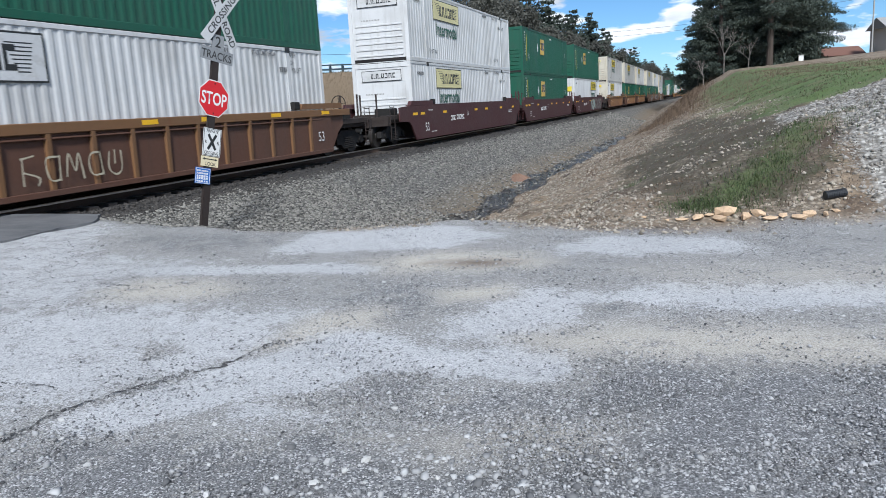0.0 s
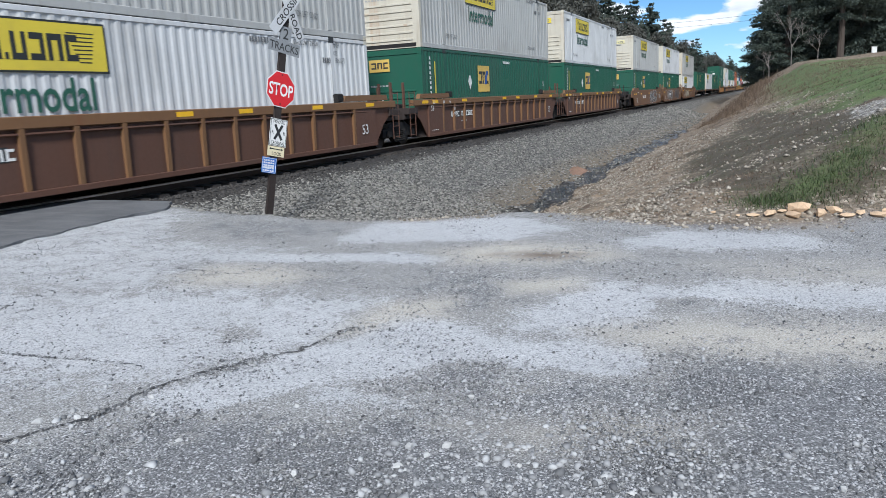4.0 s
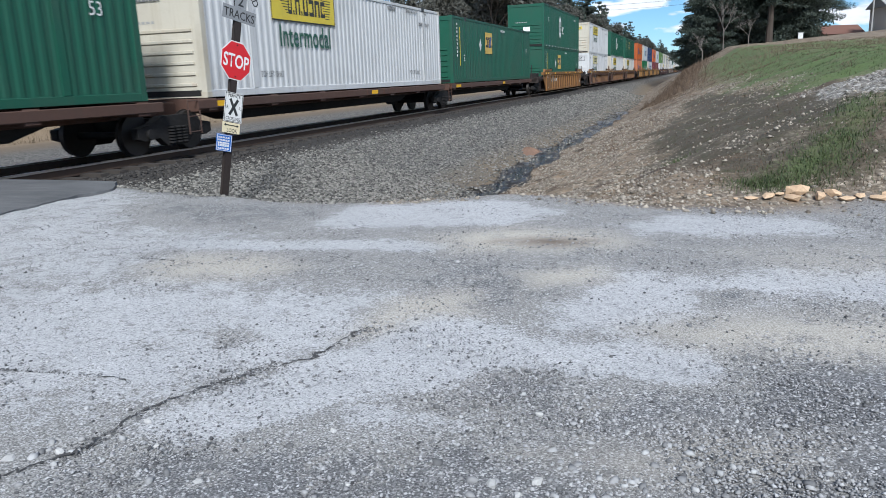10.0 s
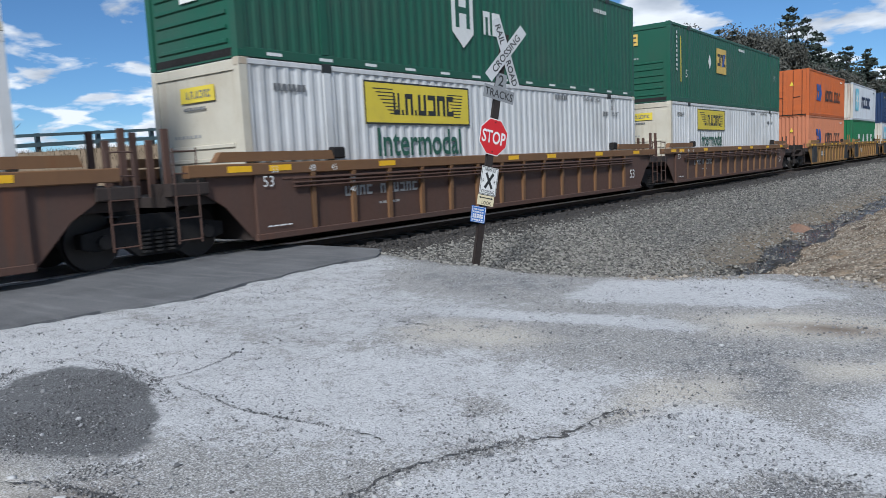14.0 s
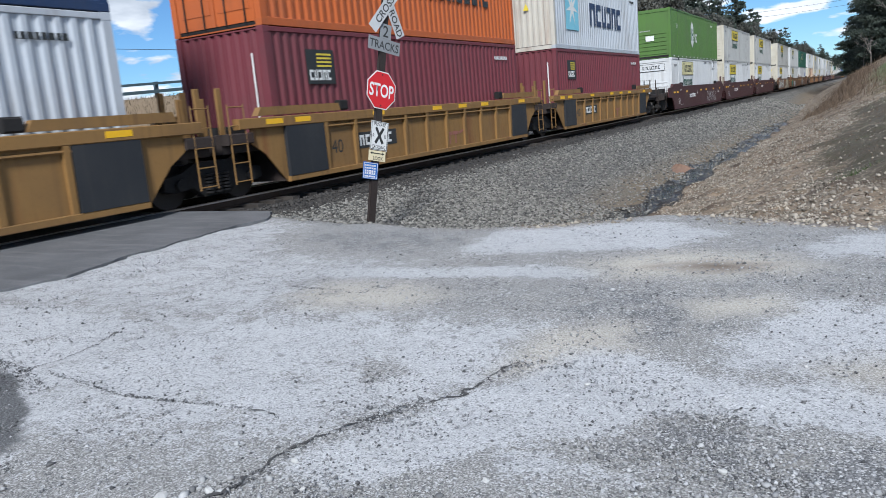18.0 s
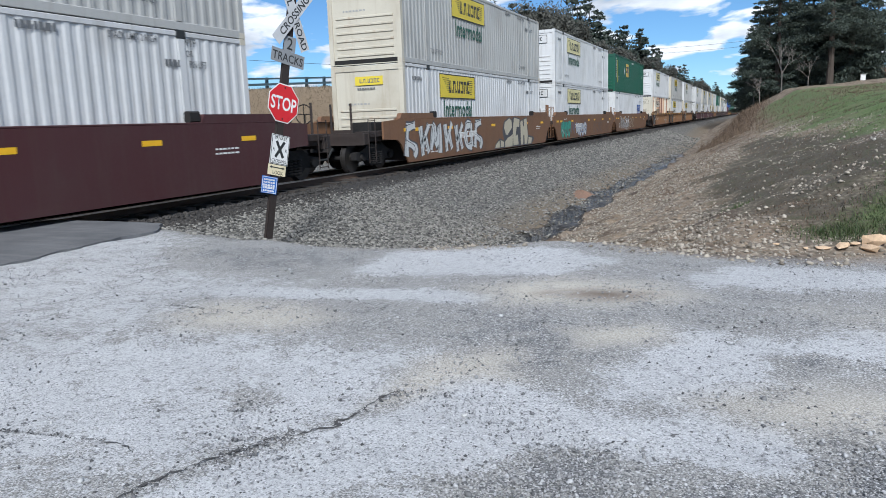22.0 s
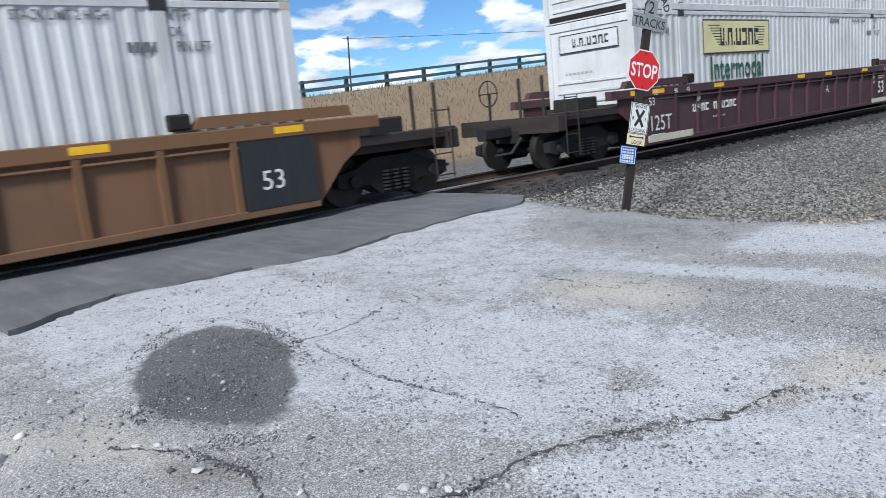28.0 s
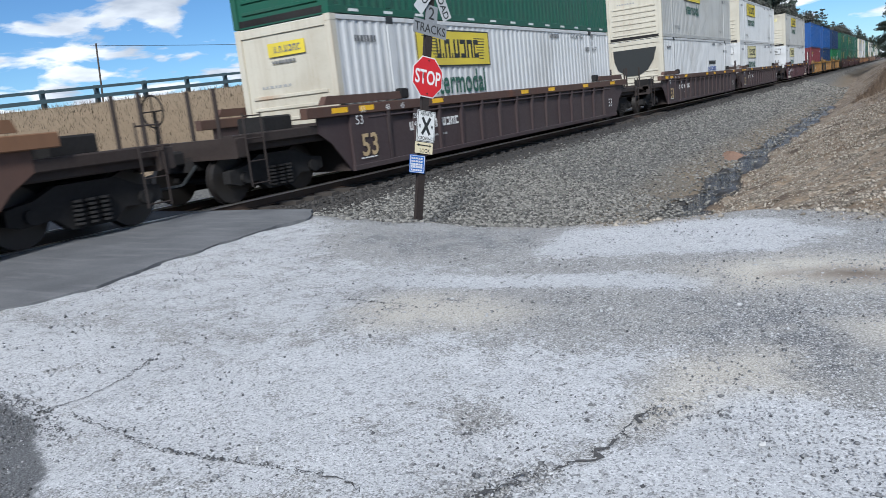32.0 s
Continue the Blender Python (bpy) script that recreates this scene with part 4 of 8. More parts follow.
def container(L, w, body, end_mat, end, lift_posts, label):
    """A freight container: corrugated sides, rails, posts, castings, ends, roof."""
    c = tagged(new("container"), label, "container")
    inset = 0.012
    for s in (1, -1):
        mb = corrugated(L - 0.3, 0.15, H - 0.1, w - inset, 0.019 if lift_posts else 0.034, 0.28 if lift_posts else 0.26, 0.15)
        if s < 0:
            mb.v = [(-x, y, z) for x, y, z in mb.v]
            mb.f = [tuple(reversed(q)) for q in mb.f]
        part("side_panel", mb, body, c)
        a, b = (w - 0.09, w) if s > 0 else (-w, -w + 0.09)
        part("bottom_rail", Mesh().box(a, b, 0.02, L - 0.02, 0.0, 0.16, 0.01), body, c)
        part("top_rail", Mesh().box(a, b, 0.02, L - 0.02, H - 0.11, H - 0.012, 0.01), body, c)
        for y in (0.0, L - 0.16):
            part("corner_post", Mesh().box(a - (0.06 if s > 0 else 0), b + (0.06 if s < 0 else 0), y, y + 0.16, 0.0, H - 0.01, 0.012), end_mat if y == 0 else body, c)
        if lift_posts and s > 0:
            for y in ((L - 12.19) / 2, (L + 12.19) / 2):
                a2, b2 = (w - 0.08, w + 0.006) if s > 0 else (-w - 0.006, -w + 0.08)
                post = part("lift_post", Mesh().box(a2, b2, y - 0.09, y + 0.09, 0.16, H - 0.11, 0.01), body, c)
                part("lift_casting", Mesh().box(a2, b2 + (0.008 if s > 0 else 0), y - 0.12, y + 0.12, H - 0.15, H + 0.012, 0.008), INK, post, "dark steel lifting casting")
        for y in ((-0.006, L - 0.172) if s > 0 else ()):
            for z in (0.0, H - 0.125):
                a2, b2 = (w - 0.16, w + 0.004) if s > 0 else (-w - 0.004, -w + 0.16)
                part("corner_casting", Mesh().box(a2, b2, y, y + 0.178, z - 0.004, z + 0.125, 0.01), end_mat if lift_posts else body, c)
    part("roof", Mesh().box(-w + 0.09, w - 0.09, 0.03, L - 0.03, H - 0.05, H - 0.02), body, c)
    part("floor", Mesh().box(-w + 0.09, w - 0.09, 0.03, L - 0.03, 0.03, 0.16), STEEL, c)
    part("rear_end", Mesh().box(-w + 0.15, w - 0.15, L - 0.09, L - 0.02, 0.05, H - 0.05), body, c)
    face = 0.035
    if end == "ribs":
        front = part("front_end", Mesh().box(-w + 0.15, w - 0.15, face, face + 0.05, 0.0, H - 0.03), end_mat, c)
        for k in range(6):
            z = 0.28 + 0.235 * k
            part("end_rib", Mesh().prism_x([(face + 0.002, z - 0.05), (face - 0.03, z - 0.022), (face - 0.03, z + 0.03), (face + 0.002, z + 0.04)], -w + 0.28, w - 0.28), end_mat, front)
        part("end_header", Mesh().box(-w + 0.15, w - 0.15, face - 0.028, face + 0.01, H - 0.2, H - 0.03), end_mat, front)
        bars(7, 0.11, 0.05, 0.04, DIM, front, (-0.75, face - 0.004, 1.64), ON_END)
    elif end == "corr":
        mb = corrugated(2 * w - 0.3, 0.05, H - 0.05, 0.0, 0.045, 0.25)
        mb.v = [(y - w + 0.15, face - x, z) for x, y, z in mb.v]
        front = part("front_end", mb, end_mat, c)
        part("end_sill", Mesh().box(-w + 0.15, w - 0.15, face - 0.02, face + 0.06, 0.0, 0.14), end_mat, c)
    else:
        front = part("front_end", Mesh().box(-w + 0.15, w - 0.15, face, face + 0.05, 0.0, H - 0.03), end_mat, c)
        for s in (-1, 1):
            door = part("door", Mesh().box(min(s * 0.015, s * (w - 0.17)), max(s * 0.015, s * (w - 0.17)), face - 0.022, face + 0.004, 0.1, H - 0.12, 0.01), end_mat, front)
            for k in range(4):
                z = 0.35 + 0.6 * k
                part("door_groove", Mesh().box(min(s * 0.12, s * (w - 0.28)), max(s * 0.12, s * (w - 0.28)), face - 0.034, face - 0.02, z, z + 0.34, 0.006), end_mat, door)
            for q in (0.30, 0.82):
                part("lock_rod", Mesh().tube((s * q, face - 0.05, 0.08), (s * q, face - 0.05, H - 0.1), 0.018), DIM if end == "doors" else STEEL, door, "steel locking rod")
            part("door_handle", Mesh().tube((s * 0.30, face - 0.07, 1.15), (s * 0.72, face - 0.07, 1.2), 0.016), STEEL, door)
    return c, front


def word_blocks(widths, h, gap, mat, parent, where, turn, name="wordmark", slant=0.0, label=""):
    """A brand's word as a row of plain notched blocks on one thin base line."""
    mb, x = Mesh(), 0.0
    for i, w in enumerate(widths):
        if w < 0.32 * h:
            pts = [(0, 0), (w, 0), (w, 0.24 * h), (0, 0.24 * h)]
        else:
            a, t = 0.30 * w, 0.24 * h
            pts = ([(0, 0), (w, 0), (w, h), (w - a, h), (w - a, t), (a, t), (a, h), (0, h)],
                   [(0, 0), (w, 0), (w, t), (a, t), (a, h - t), (w, h - t), (w, h), (0, h)],
                   [(0, 0), (a, 0), (a, h - t), (w - a, h - t), (w - a, 0), (w, 0), (w, h), (0, h)],
                   [(0, 0), (w, 0), (w, h), (0, h), (0, h - t), (w - a, h - t), (w - a, t), (0, t)])[(i * 3 + len(widths)) % 4]
        n = len(pts)
        q = [(x + px + slant * py / h, py) for px, py in pts]
        k = len(mb.v)
        mb.add([(u, v, 0) for u, v in q] + [(u, v, 0.003) for u, v in q], [tuple(range(n - 1, -1, -1)), tuple(range(n, 2 * n))] + [(j, (j + 1) % n, (j + 1) % n + n, j + n) for j in range(n)])
        if i:
            mb.v += [(x - gap, 0.006, 0), (x, 0.006, 0)]
            mb.f.append((last, k, len(mb.v) - 1, len(mb.v) - 2))
        last = k + 1
        x += w + gap
    ob = part(name, mb, mat, parent, label)
    ob.matrix_basis = Matrix.Translation(where) @ turn


def side_print(c, w, L):
    """Small stencilled lines near the lift posts."""
    x = w + 0.002
    for y, z in ((0.7, 2.38), (L - 5.5, 2.62)):
        bars(7, 0.10, 0.12, 0.035, SLATE, c, (x, y, z), ON_SIDE)
    letters("WTP", 0.22, SLATE, c, (x, L - 1.95, 2.62), ON_SIDE, "stencil", 0.8, bold=0.004)
    letters("STACK LIMIT 2 HIGH", 0.17, SLATE, c, (x, L - 3.75, 2.63), ON_SIDE, "stencil", 0.72, bold=0.003)
    letters("OR", 0.18, SLATE, c, (x, L - 1.88, 2.42), ON_SIDE, "stencil", 0.8)
    letters("PIN LIFT", 0.19, SLATE, c, (x, L - 1.8, 2.22), ON_SIDE, "stencil", 0.72, bold=0.003)
    bars(4, 0.11, 0.13, 0.03, SLATE, c, (x, L - 2.45, 2.22), ON_SIDE)
    for y in (2.25, L - 3.6):
        letters("TOP LIFT ONLY", 0.22, SLATE, c, (x, y, 0.42), ON_SIDE, "stencil", 0.72)


def outline(p, w, h, t, mat):
    """A painted frame round a panel."""
    v = [(0, 0), (w, 0), (w, h), (0, h), (t, t), (w - t, t), (w - t, h - t), (t, h - t)]
    part("outline", Mesh().add([(a, b, 0.004) for a, b in v], [(k, (k + 1) % 4, (k + 1) % 4 + 4, k + 4) for k in range(4)]), mat, p)


def panel_mark(c, w, panel, y, word=True):
    """A haulier's panel in yellow with its word underneath."""
    x = w + 0.003
    p = flat_poly(rect(3.55, 0.86), panel, c, (x, y, 1.83), ON_SIDE, "sign_panel", "yellow sign panel with dark outline")
    outline(p, 3.55, 0.86, 0.035, INK)
    for right in (0, 1):
        mb = Mesh()
        for k in range(8):
            x0, y0, ww = (2.72 + 0.03 * k, 0.66 - 0.07 * k, 0.58 - 0.045 * k) if right else (0.26 + 0.07 * k, 0.70 - 0.07 * k, 0.60 - 0.045 * k)
            mb.add([(x0, y0, 0.0045), (x0 + ww, y0, 0.0045), (x0 + ww, y0 + 0.022, 0.0045), (x0, y0 + 0.022, 0.0045)], [(0, 1, 2, 3)])
        part("train_drawing", mb, INK, p)["kind"] = "stuff"
    word_blocks((0.20, 0.06, 0.25, 0.06, 0.27, 0.27, 0.29, 0.25), 0.44, 0.06, INK, p, (0.86, 0.20, 0.0038), Matrix())
    if word:
        letters("Intermodal", 0.80, INKG, c, (x + 0.002, y + 0.3, 1.20), ON_SIDE, "intermodal_word", 0.82, bold=0.012)


def end_sign(front, w, y0, mat, dark):
    """The sign on a container's end wall."""
    if mat is WHITE or mat is CREAM:
        p = flat_poly(rect(1.75, 0.44), mat, front, (-0.875, y0 - 0.006, 2.16), ON_END, "end_sign")
        outline(p, 1.75, 0.44, 0.025, dark)
        word_blocks((0.09, 0.03, 0.11, 0.03, 0.12, 0.12, 0.13, 0.11), 0.2, 0.045, dark, p, (0.42, 0.12, 0.0038), Matrix())
    else:
        p = flat_poly(rect(1.0, 0.27), mat, front, (-0.42, y0 - 0.006, 2.25), ON_END, "end_sign")
        word_blocks((0.06, 0.02, 0.07, 0.02, 0.08, 0.08, 0.09, 0.08), 0.13, 0.03, SLATE, p, (0.17, 0.07, 0.0038), Matrix())
        bars(7, 0.1, 0.05, 0.02, SLATE, front, (-0.35, y0 - 0.007, 2.12), ON_END)


def gilt_mark(c, front, w, y0):
    x = w + 0.003
    p = flat_poly(rect(1.35, 1.05), GOLD, c, (x, 5.4, 1.35), ON_SIDE, "emblem_panel", "gold emblem panel with dark blocks")
    word_blocks((0.36, 0.34, 0.30), 0.5, 0.05, INK, p, (0.12, 0.32, 0.0035), Matrix())
    flat_poly([(0.72, 0.3), (0.95, 0.3), (1.2, 0.85), (0.98, 0.85)], BLUE_INK, p, (0, 0, 0.0045), Matrix(), "blue_stroke")
    flat_poly([(0, 0.3), (0.2, 0), (0, -0.3), (-0.2, 0)], PALE, c, (x, 4.5, 1.75), ON_SIDE, "white_diamond")
    letters("53", 0.42, PALE, c, (x, 1.6, 0.95), ON_SIDE, "length_number", 1.1)
    letters("53", 0.36, PALE, c, (x, 14.9, 1.55), ON_SIDE, "length_number", 1.0)
    mb = Mesh()
    for k in range(9):
        z = 2.5 - 0.17 * k
        mb.add([(x, 0.62, z), (x, 0.74, z), (x, 0.74, z + 0.1), (x, 0.62, z + 0.1)], [(0, 1, 2, 3)])
    part("stencil", mb, PALE, c)["kind"] = "stuff"
    flat_poly(rect(0.09, 1.7), LOGO_Y, c, (x, 1.05, 0.75), ON_SIDE, "yellow_stripe")
    bars(8, 0.12, 0.1, 0.03, PALE, c, (x, 8.6, 2.55), ON_SIDE)
    q = flat_poly(rect(0.8, 0.42), GOLD, front, (-0.75, y0 - 0.006, 2.15), ON_END, "end_emblem")
    word_blocks((0.2, 0.2, 0.18), 0.22, 0.04, INK, q, (0.08, 0.1, 0.0035), Matrix())
    letters("53", 0.34, PALE, front, (-0.55, y0 - 0.006, 1.05), ON_END, "length_number")
    flat_poly([(0, 0.24), (0.16, 0), (0, -0.24), (-0.16, 0)], PALE, front, (-0.85, y0 - 0.006, 1.0), ON_END, "white_diamond")


def lozenge_mark(c, front, w, y0):
    x = w + 0.003
    p = flat_poly([(0, 0.85), (0.42, 0.5), (0.42, -0.5), (0, -0.85), (-0.42, -0.5), (-0.42, 0.5)], PALE, c, (x, 6.4, 1.55), ON_SIDE, "emblem", "white lozenge emblem")
    for q in (rect(0.14, 0.8, -0.28, -0.4), rect(0.14, 0.8, 0.14, -0.4), rect(0.3, 0.14, -0.15, -0.07)):
        flat_poly(q, GREEN, p, (0, 0, 0.0035), Matrix(), "emblem_bar")
    word_blocks((0.28, 0.34), 0.55, 0.1, PALE, c, (x, 7.25, 1.1), ON_SIDE)
    letters("53", 0.4, PALE, c, (x, 1.5, 1.75), ON_SIDE, "length_number")
    bars(8, 0.11, 0.1, 0.03, PALE, c, (x, 13.2, 2.4), ON_SIDE)
    mb = Mesh()
    for k in range(13):
        y = 0.6 + 1.22 * k
        mb.add([(x, y, 0.05), (x, y + 0.34, 0.05), (x, y + 0.34, 0.105), (x, y, 0.105)], [(0, 1, 2, 3)])
    part("reflector_row", mb, PALE, c)["kind"] = "stuff"
    flat_poly(rect(0.5, 0.3), PALE, front, (-0.2, y0 - 0.045, 1.05), ON_END, "end_placard")


def star(n, r, q):
    return [((r if i % 2 == 0 else q) * math.sin(math.pi * i / n), (r if i % 2 == 0 else q) * math.cos(math.pi * i / n)) for i in range(2 * n)]


STYLES = {
    "pan_y": (16.15, 1.295, WHITE, CREAM, "ribs", True, "white corrugated 53-foot container with a yellow side sign"),
    "pan_p": (16.15, 1.295, WHITE, WHITE, "ribs", True, "white corrugated 53-foot container with a faded framed sign"),
    "pan_f": (16.15, 1.295, WHITE, WHITE, "ribs", True, "white corrugated 53-foot container with a plain framed drawing"),
    "pan_r": (16.15, 1.295, WHITE, WHITE, "doors", True, "white corrugated container, doors leading, yellow sign near its rear"),
    "pan_u": (16.15, 1.295, GREYW, CREAM, "ribs", True, "white corrugated container with a cream, grimy end"),
    "apron": (16.15, 1.295, WHITE, CREAM, "ribs", True, "white container with a black curved shape on its end"),
    "rust": (16.15, 1.295, RUSTY, CREAM, "ribs", True, "white container heavily streaked with brown rust"),
    "slanted": (16.15, 1.295, WHITE, WHITE, "doors", True, "smooth white container with a blue slanted word"),
    "gilt": (16.15, 1.295, GREEN, GREEN, "ribs", True, "dark green corrugated container with a gold emblem"),
    "lozenge": (16.15, 1.295, GREEN, GREEN, "ribs", True, "dark green container with a white lozenge emblem"),
    "olive": (16.15, 1.295, OLIVE, OLIVE, "ribs", True, "olive green container with a white lozenge emblem"),
    "arrow_a": (12.19, 1.22, SALMON, SALMON, "corr", False, "faded orange 40-foot container with a blue emblem"),
    "arrow_b": (12.19, 1.22, ORANGE, ORANGE, "steel", False, "orange 40-foot container with dark block lettering"),
    "white_row": (12.19, 1.22, EMERALD, EMERALD, "corr", False, "emerald 40-foot container with large white blocks"),
    "starbox": (12.19, 1.22, GREYC, RUSTGREY, "corr", False, "pale grey 40-foot container with a blue star square"),
    "navy": (12.19, 1.22, NAVY, NAVY, "corr", False, "navy blue 40-foot corrugated container"),
    "wine": (12.19, 1.22, WINE, WINE, "corr", False, "wine red 40-foot container with a small white emblem"),
    "blue": (12.19, 1.22, BLUEC, BLUEC, "corr", False, "blue 40-foot corrugated container"),
}
MADE = {}


def make_container(style):
    """A container of the given style: the first is built, the rest are copies."""
    if style in MADE:
        ob = copy_thing(MADE[style], Matrix())
        return ob
    L, w, body, end_mat, end, posts, label = STYLES[style]
    c, front = container(L, w, body, end_mat, end, posts, label)
    x, y0 = w + 0.003, 0.035
    if style in ("pan_y", "pan_p", "pan_f", "pan_r", "pan_u", "rust"):
        side_print(c, w, L)
        if style == "pan_y":
            panel_mark(c, w, LOGO_Y, 2.95)
            end_sign(front, w, y0 - 0.028, LOGO_Y, INK)
        elif style == "pan_p":
            panel_mark(c, w, LOGO_P, 2.95)
            end_sign(front, w, y0 - 0.028, WHITE, INK)
        elif style == "pan_f":
            panel_mark(c, w, WHITE, 2.3, word=False)
        elif style == "rust":
            panel_mark(c, w, RUSTY, 2.7)
            end_sign(front, w, y0 - 0.028, CREAM, INK)
        elif style == "pan_r":
            panel_mark(c, w, LOGO_Y, 10.0)
            p = flat_poly(rect(2.1, 0.42), LOGO_Y, front, (-1.05, y0 - 0.095, 1.75), ON_END, "end_sign")
            word_blocks((0.1, 0.03, 0.13, 0.03, 0.14, 0.14, 0.15, 0.13), 0.2, 0.06, INK, p, (0.5, 0.11, 0.0035), Matrix())
        else:
            end_sign(front, w, y0 - 0.028, LOGO_P, INK)
            panel_mark(c, w, LOGO_Y, 4.3)
    elif style == "gilt":
        gilt_mark(c, front, w, y0 - 0.028)
    elif style in ("lozenge", "olive"):
        lozenge_mark(c, front, w, y0)
    elif style == "apron":
        # flat black shape with a curved lower edge, over the front end
        flat_poly([(-1.05, 2.5), (1.0, 2.5), (0.85, 1.95), (0.55, 1.5), (0.1, 1.28), (-0.45, 1.3), (-0.85, 1.6), (-1.0, 2.0)][::-1], INK, front, (0, y0 - 0.034, 0), ON_END, "end_apron", "black curved shape")
        word_blocks((0.2, 0.2, 0.2, 0.2, 0.2, 0.2, 0.2), 0.85, 0.06, INK, c, (x, 9.6, 1.55), ON_SIDE)
        word_blocks((0.16,) * 9, 0.22, 0.08, BLUE_INK, c, (x, 9.4, 1.2), ON_SIDE)
        side_print(c, w, L)
    elif style == "slanted":
        for y, h in ((11.9, 0.75),):
            word_blocks((0.36, 0.28, 0.28, 0.26, 0.26, 0.3), 0.62, 0.07, BLUE_INK, c, (x, y, 1.35), ON_SIDE, "wordmark", 0.14)
            flat_poly(rect(1.9, 0.26), BLUE_INK, c, (x, y + 0.1, 0.98), ON_SIDE, "blue_bar")
        word_blocks((0.22, 0.18, 0.18, 0.16, 0.16, 0.2), 0.42, 0.05, BLUE_INK, front, (-0.9, y0 - 0.095, 1.9), ON_END, "wordmark", 0.1)
        side_print(c, w, L)
    elif style in ("arrow_a", "arrow_b"):
        p = flat_poly([(0, 0), (0.75, 0), (0.35, 0.62), (0.8, 0.62), (0.6, 1.05), (0, 1.05), (0.3, 0.5)], BLUE_INK, c, (x, 2.2, 1.0), ON_SIDE, "emblem", "blue double-arrow emblem")
        flat_poly([(0, 0), (0.6, 0), (0.95, 0.45), (0.6, 1.05), (0.2, 1.05)], BLUE_INK, p, (0.7, 0.0, 0.0), Matrix(), "emblem_half")
        word_blocks((0.42, 0.36, 0.38, 0.36, 0.38, 0.2, 0.1, 0.36, 0.36, 0.36, 0.1, 0.38), 0.78 if style == "arrow_a" else 0.72, 0.13, INK, c, (x, 5.1, 1.05), ON_SIDE, "wordmark", label="dark block lettering")
        bars(8, 0.1, 0.1, 0.03, PALE, c, (x, 10.4, 2.5), ON_SIDE)
        flat_poly([(0, 0), (0.24, 0), (0.12, 0.26)], LOGO_Y, front, (0.1, y0 - 0.052, 1.9), ON_END, "warning_triangle")
    elif style == "white_row":
        for y, s in ((2.85, 0), (5.03, 1), (7.29, 2), (9.4, 3)):
            pts = ([(0.08, 0), (0.64, 0), (0.72, 0.12), (0.72, 0.78), (0.5, 0.78), (0.5, 0.4), (0.22, 0.4), (0.22, 0.78), (0, 0.78), (0, 0.12)],
                   [(0, 0), (0.72, 0), (0.46, 0.78), (0.26, 0.78)],
                   [(0, 0), (0.72, 0), (0.72, 0.5), (0.4, 0.6), (0.72, 0.62), (0.72, 0.78), (0, 0.78), (0, 0.3), (0.36, 0.2), (0, 0.16)],
                   [(0, 0), (0.7, 0), (0.7, 0.2), (0.34, 0.39), (0.7, 0.58), (0.7, 0.78), (0, 0.78)])[s]
            flat_poly([(a * 1.2, b * 0.8) for a, b in pts], PALE, c, (x, y, 1.15), ON_SIDE, "white_block")
        flat_poly(rect(0.3, 1.26), PALE, c, (x, 11.66, 0.96), ON_SIDE, "tall_placard")
        bars(9, 0.1, 0.12, 0.04, PALE, front, (-0.95, y0 - 0.05, 2.5), ON_END)
    elif style == "starbox":
        p = flat_poly(rect(1.5, 1.75), SKYB, c, (x, 1.3, 0.75), ON_SIDE, "star_square", "pale blue square with a white star")
        flat_poly(star(7, 0.72, 0.2), PALE, p, (0.75, 0.87, 0.0035), Matrix(), "star")
        word_blocks((0.74, 0.66, 0.56, 0.6, 0.6, 0.64), 0.92, 0.16, NAVY, c, (x, 4.3, 1.05), ON_SIDE, label="navy block lettering")
        bars(8, 0.1, 0.1, 0.03, INK, c, (x, 10.6, 2.45), ON_SIDE)
        flat_poly([(0, 0), (0.24, 0), (0.12, 0.26)], LOGO_Y, front, (0.0, y0 - 0.052, 1.5), ON_END, "warning_triangle")
    elif style == "wine":
        p = flat_poly(rect(0.95, 0.72), INK, c, (x, 1.2, 1.75), ON_SIDE, "emblem_panel", "dark emblem panel with pale stripes")
        for k in range(4):
            flat_poly(rect(0.5, 0.04, 0.35, 0.36 + 0.08 * k), LOGO_Y, p, (0, 0, 0.0035), Matrix(), "stripe")
        word_blocks((0.13, 0.1, 0.12, 0.12, 0.12), 0.22, 0.03, PALE, p, (0.08, 0.08, 0.0035), Matrix())
        bars(9, 0.1, 0.1, 0.03, PALE, c, (x, 10.5, 2.4), ON_SIDE)
        flat_poly(rect(0.04, 1.5), PALE, front, (0.85, y0 - 0.05, 0.9), ON_END, "stencil_strip")
    elif style in ("navy", "blue"):
        bars(8, 0.12, 0.11, 0.03, LOGO_Y, c, (x, 0.9, 2.4), ON_SIDE)
        flat_poly(rect(0.05, 1.3), PALE, front, (0.5, y0 - 0.05, 1.0), ON_END, "stencil_strip")
    MADE[style] = c
    return c


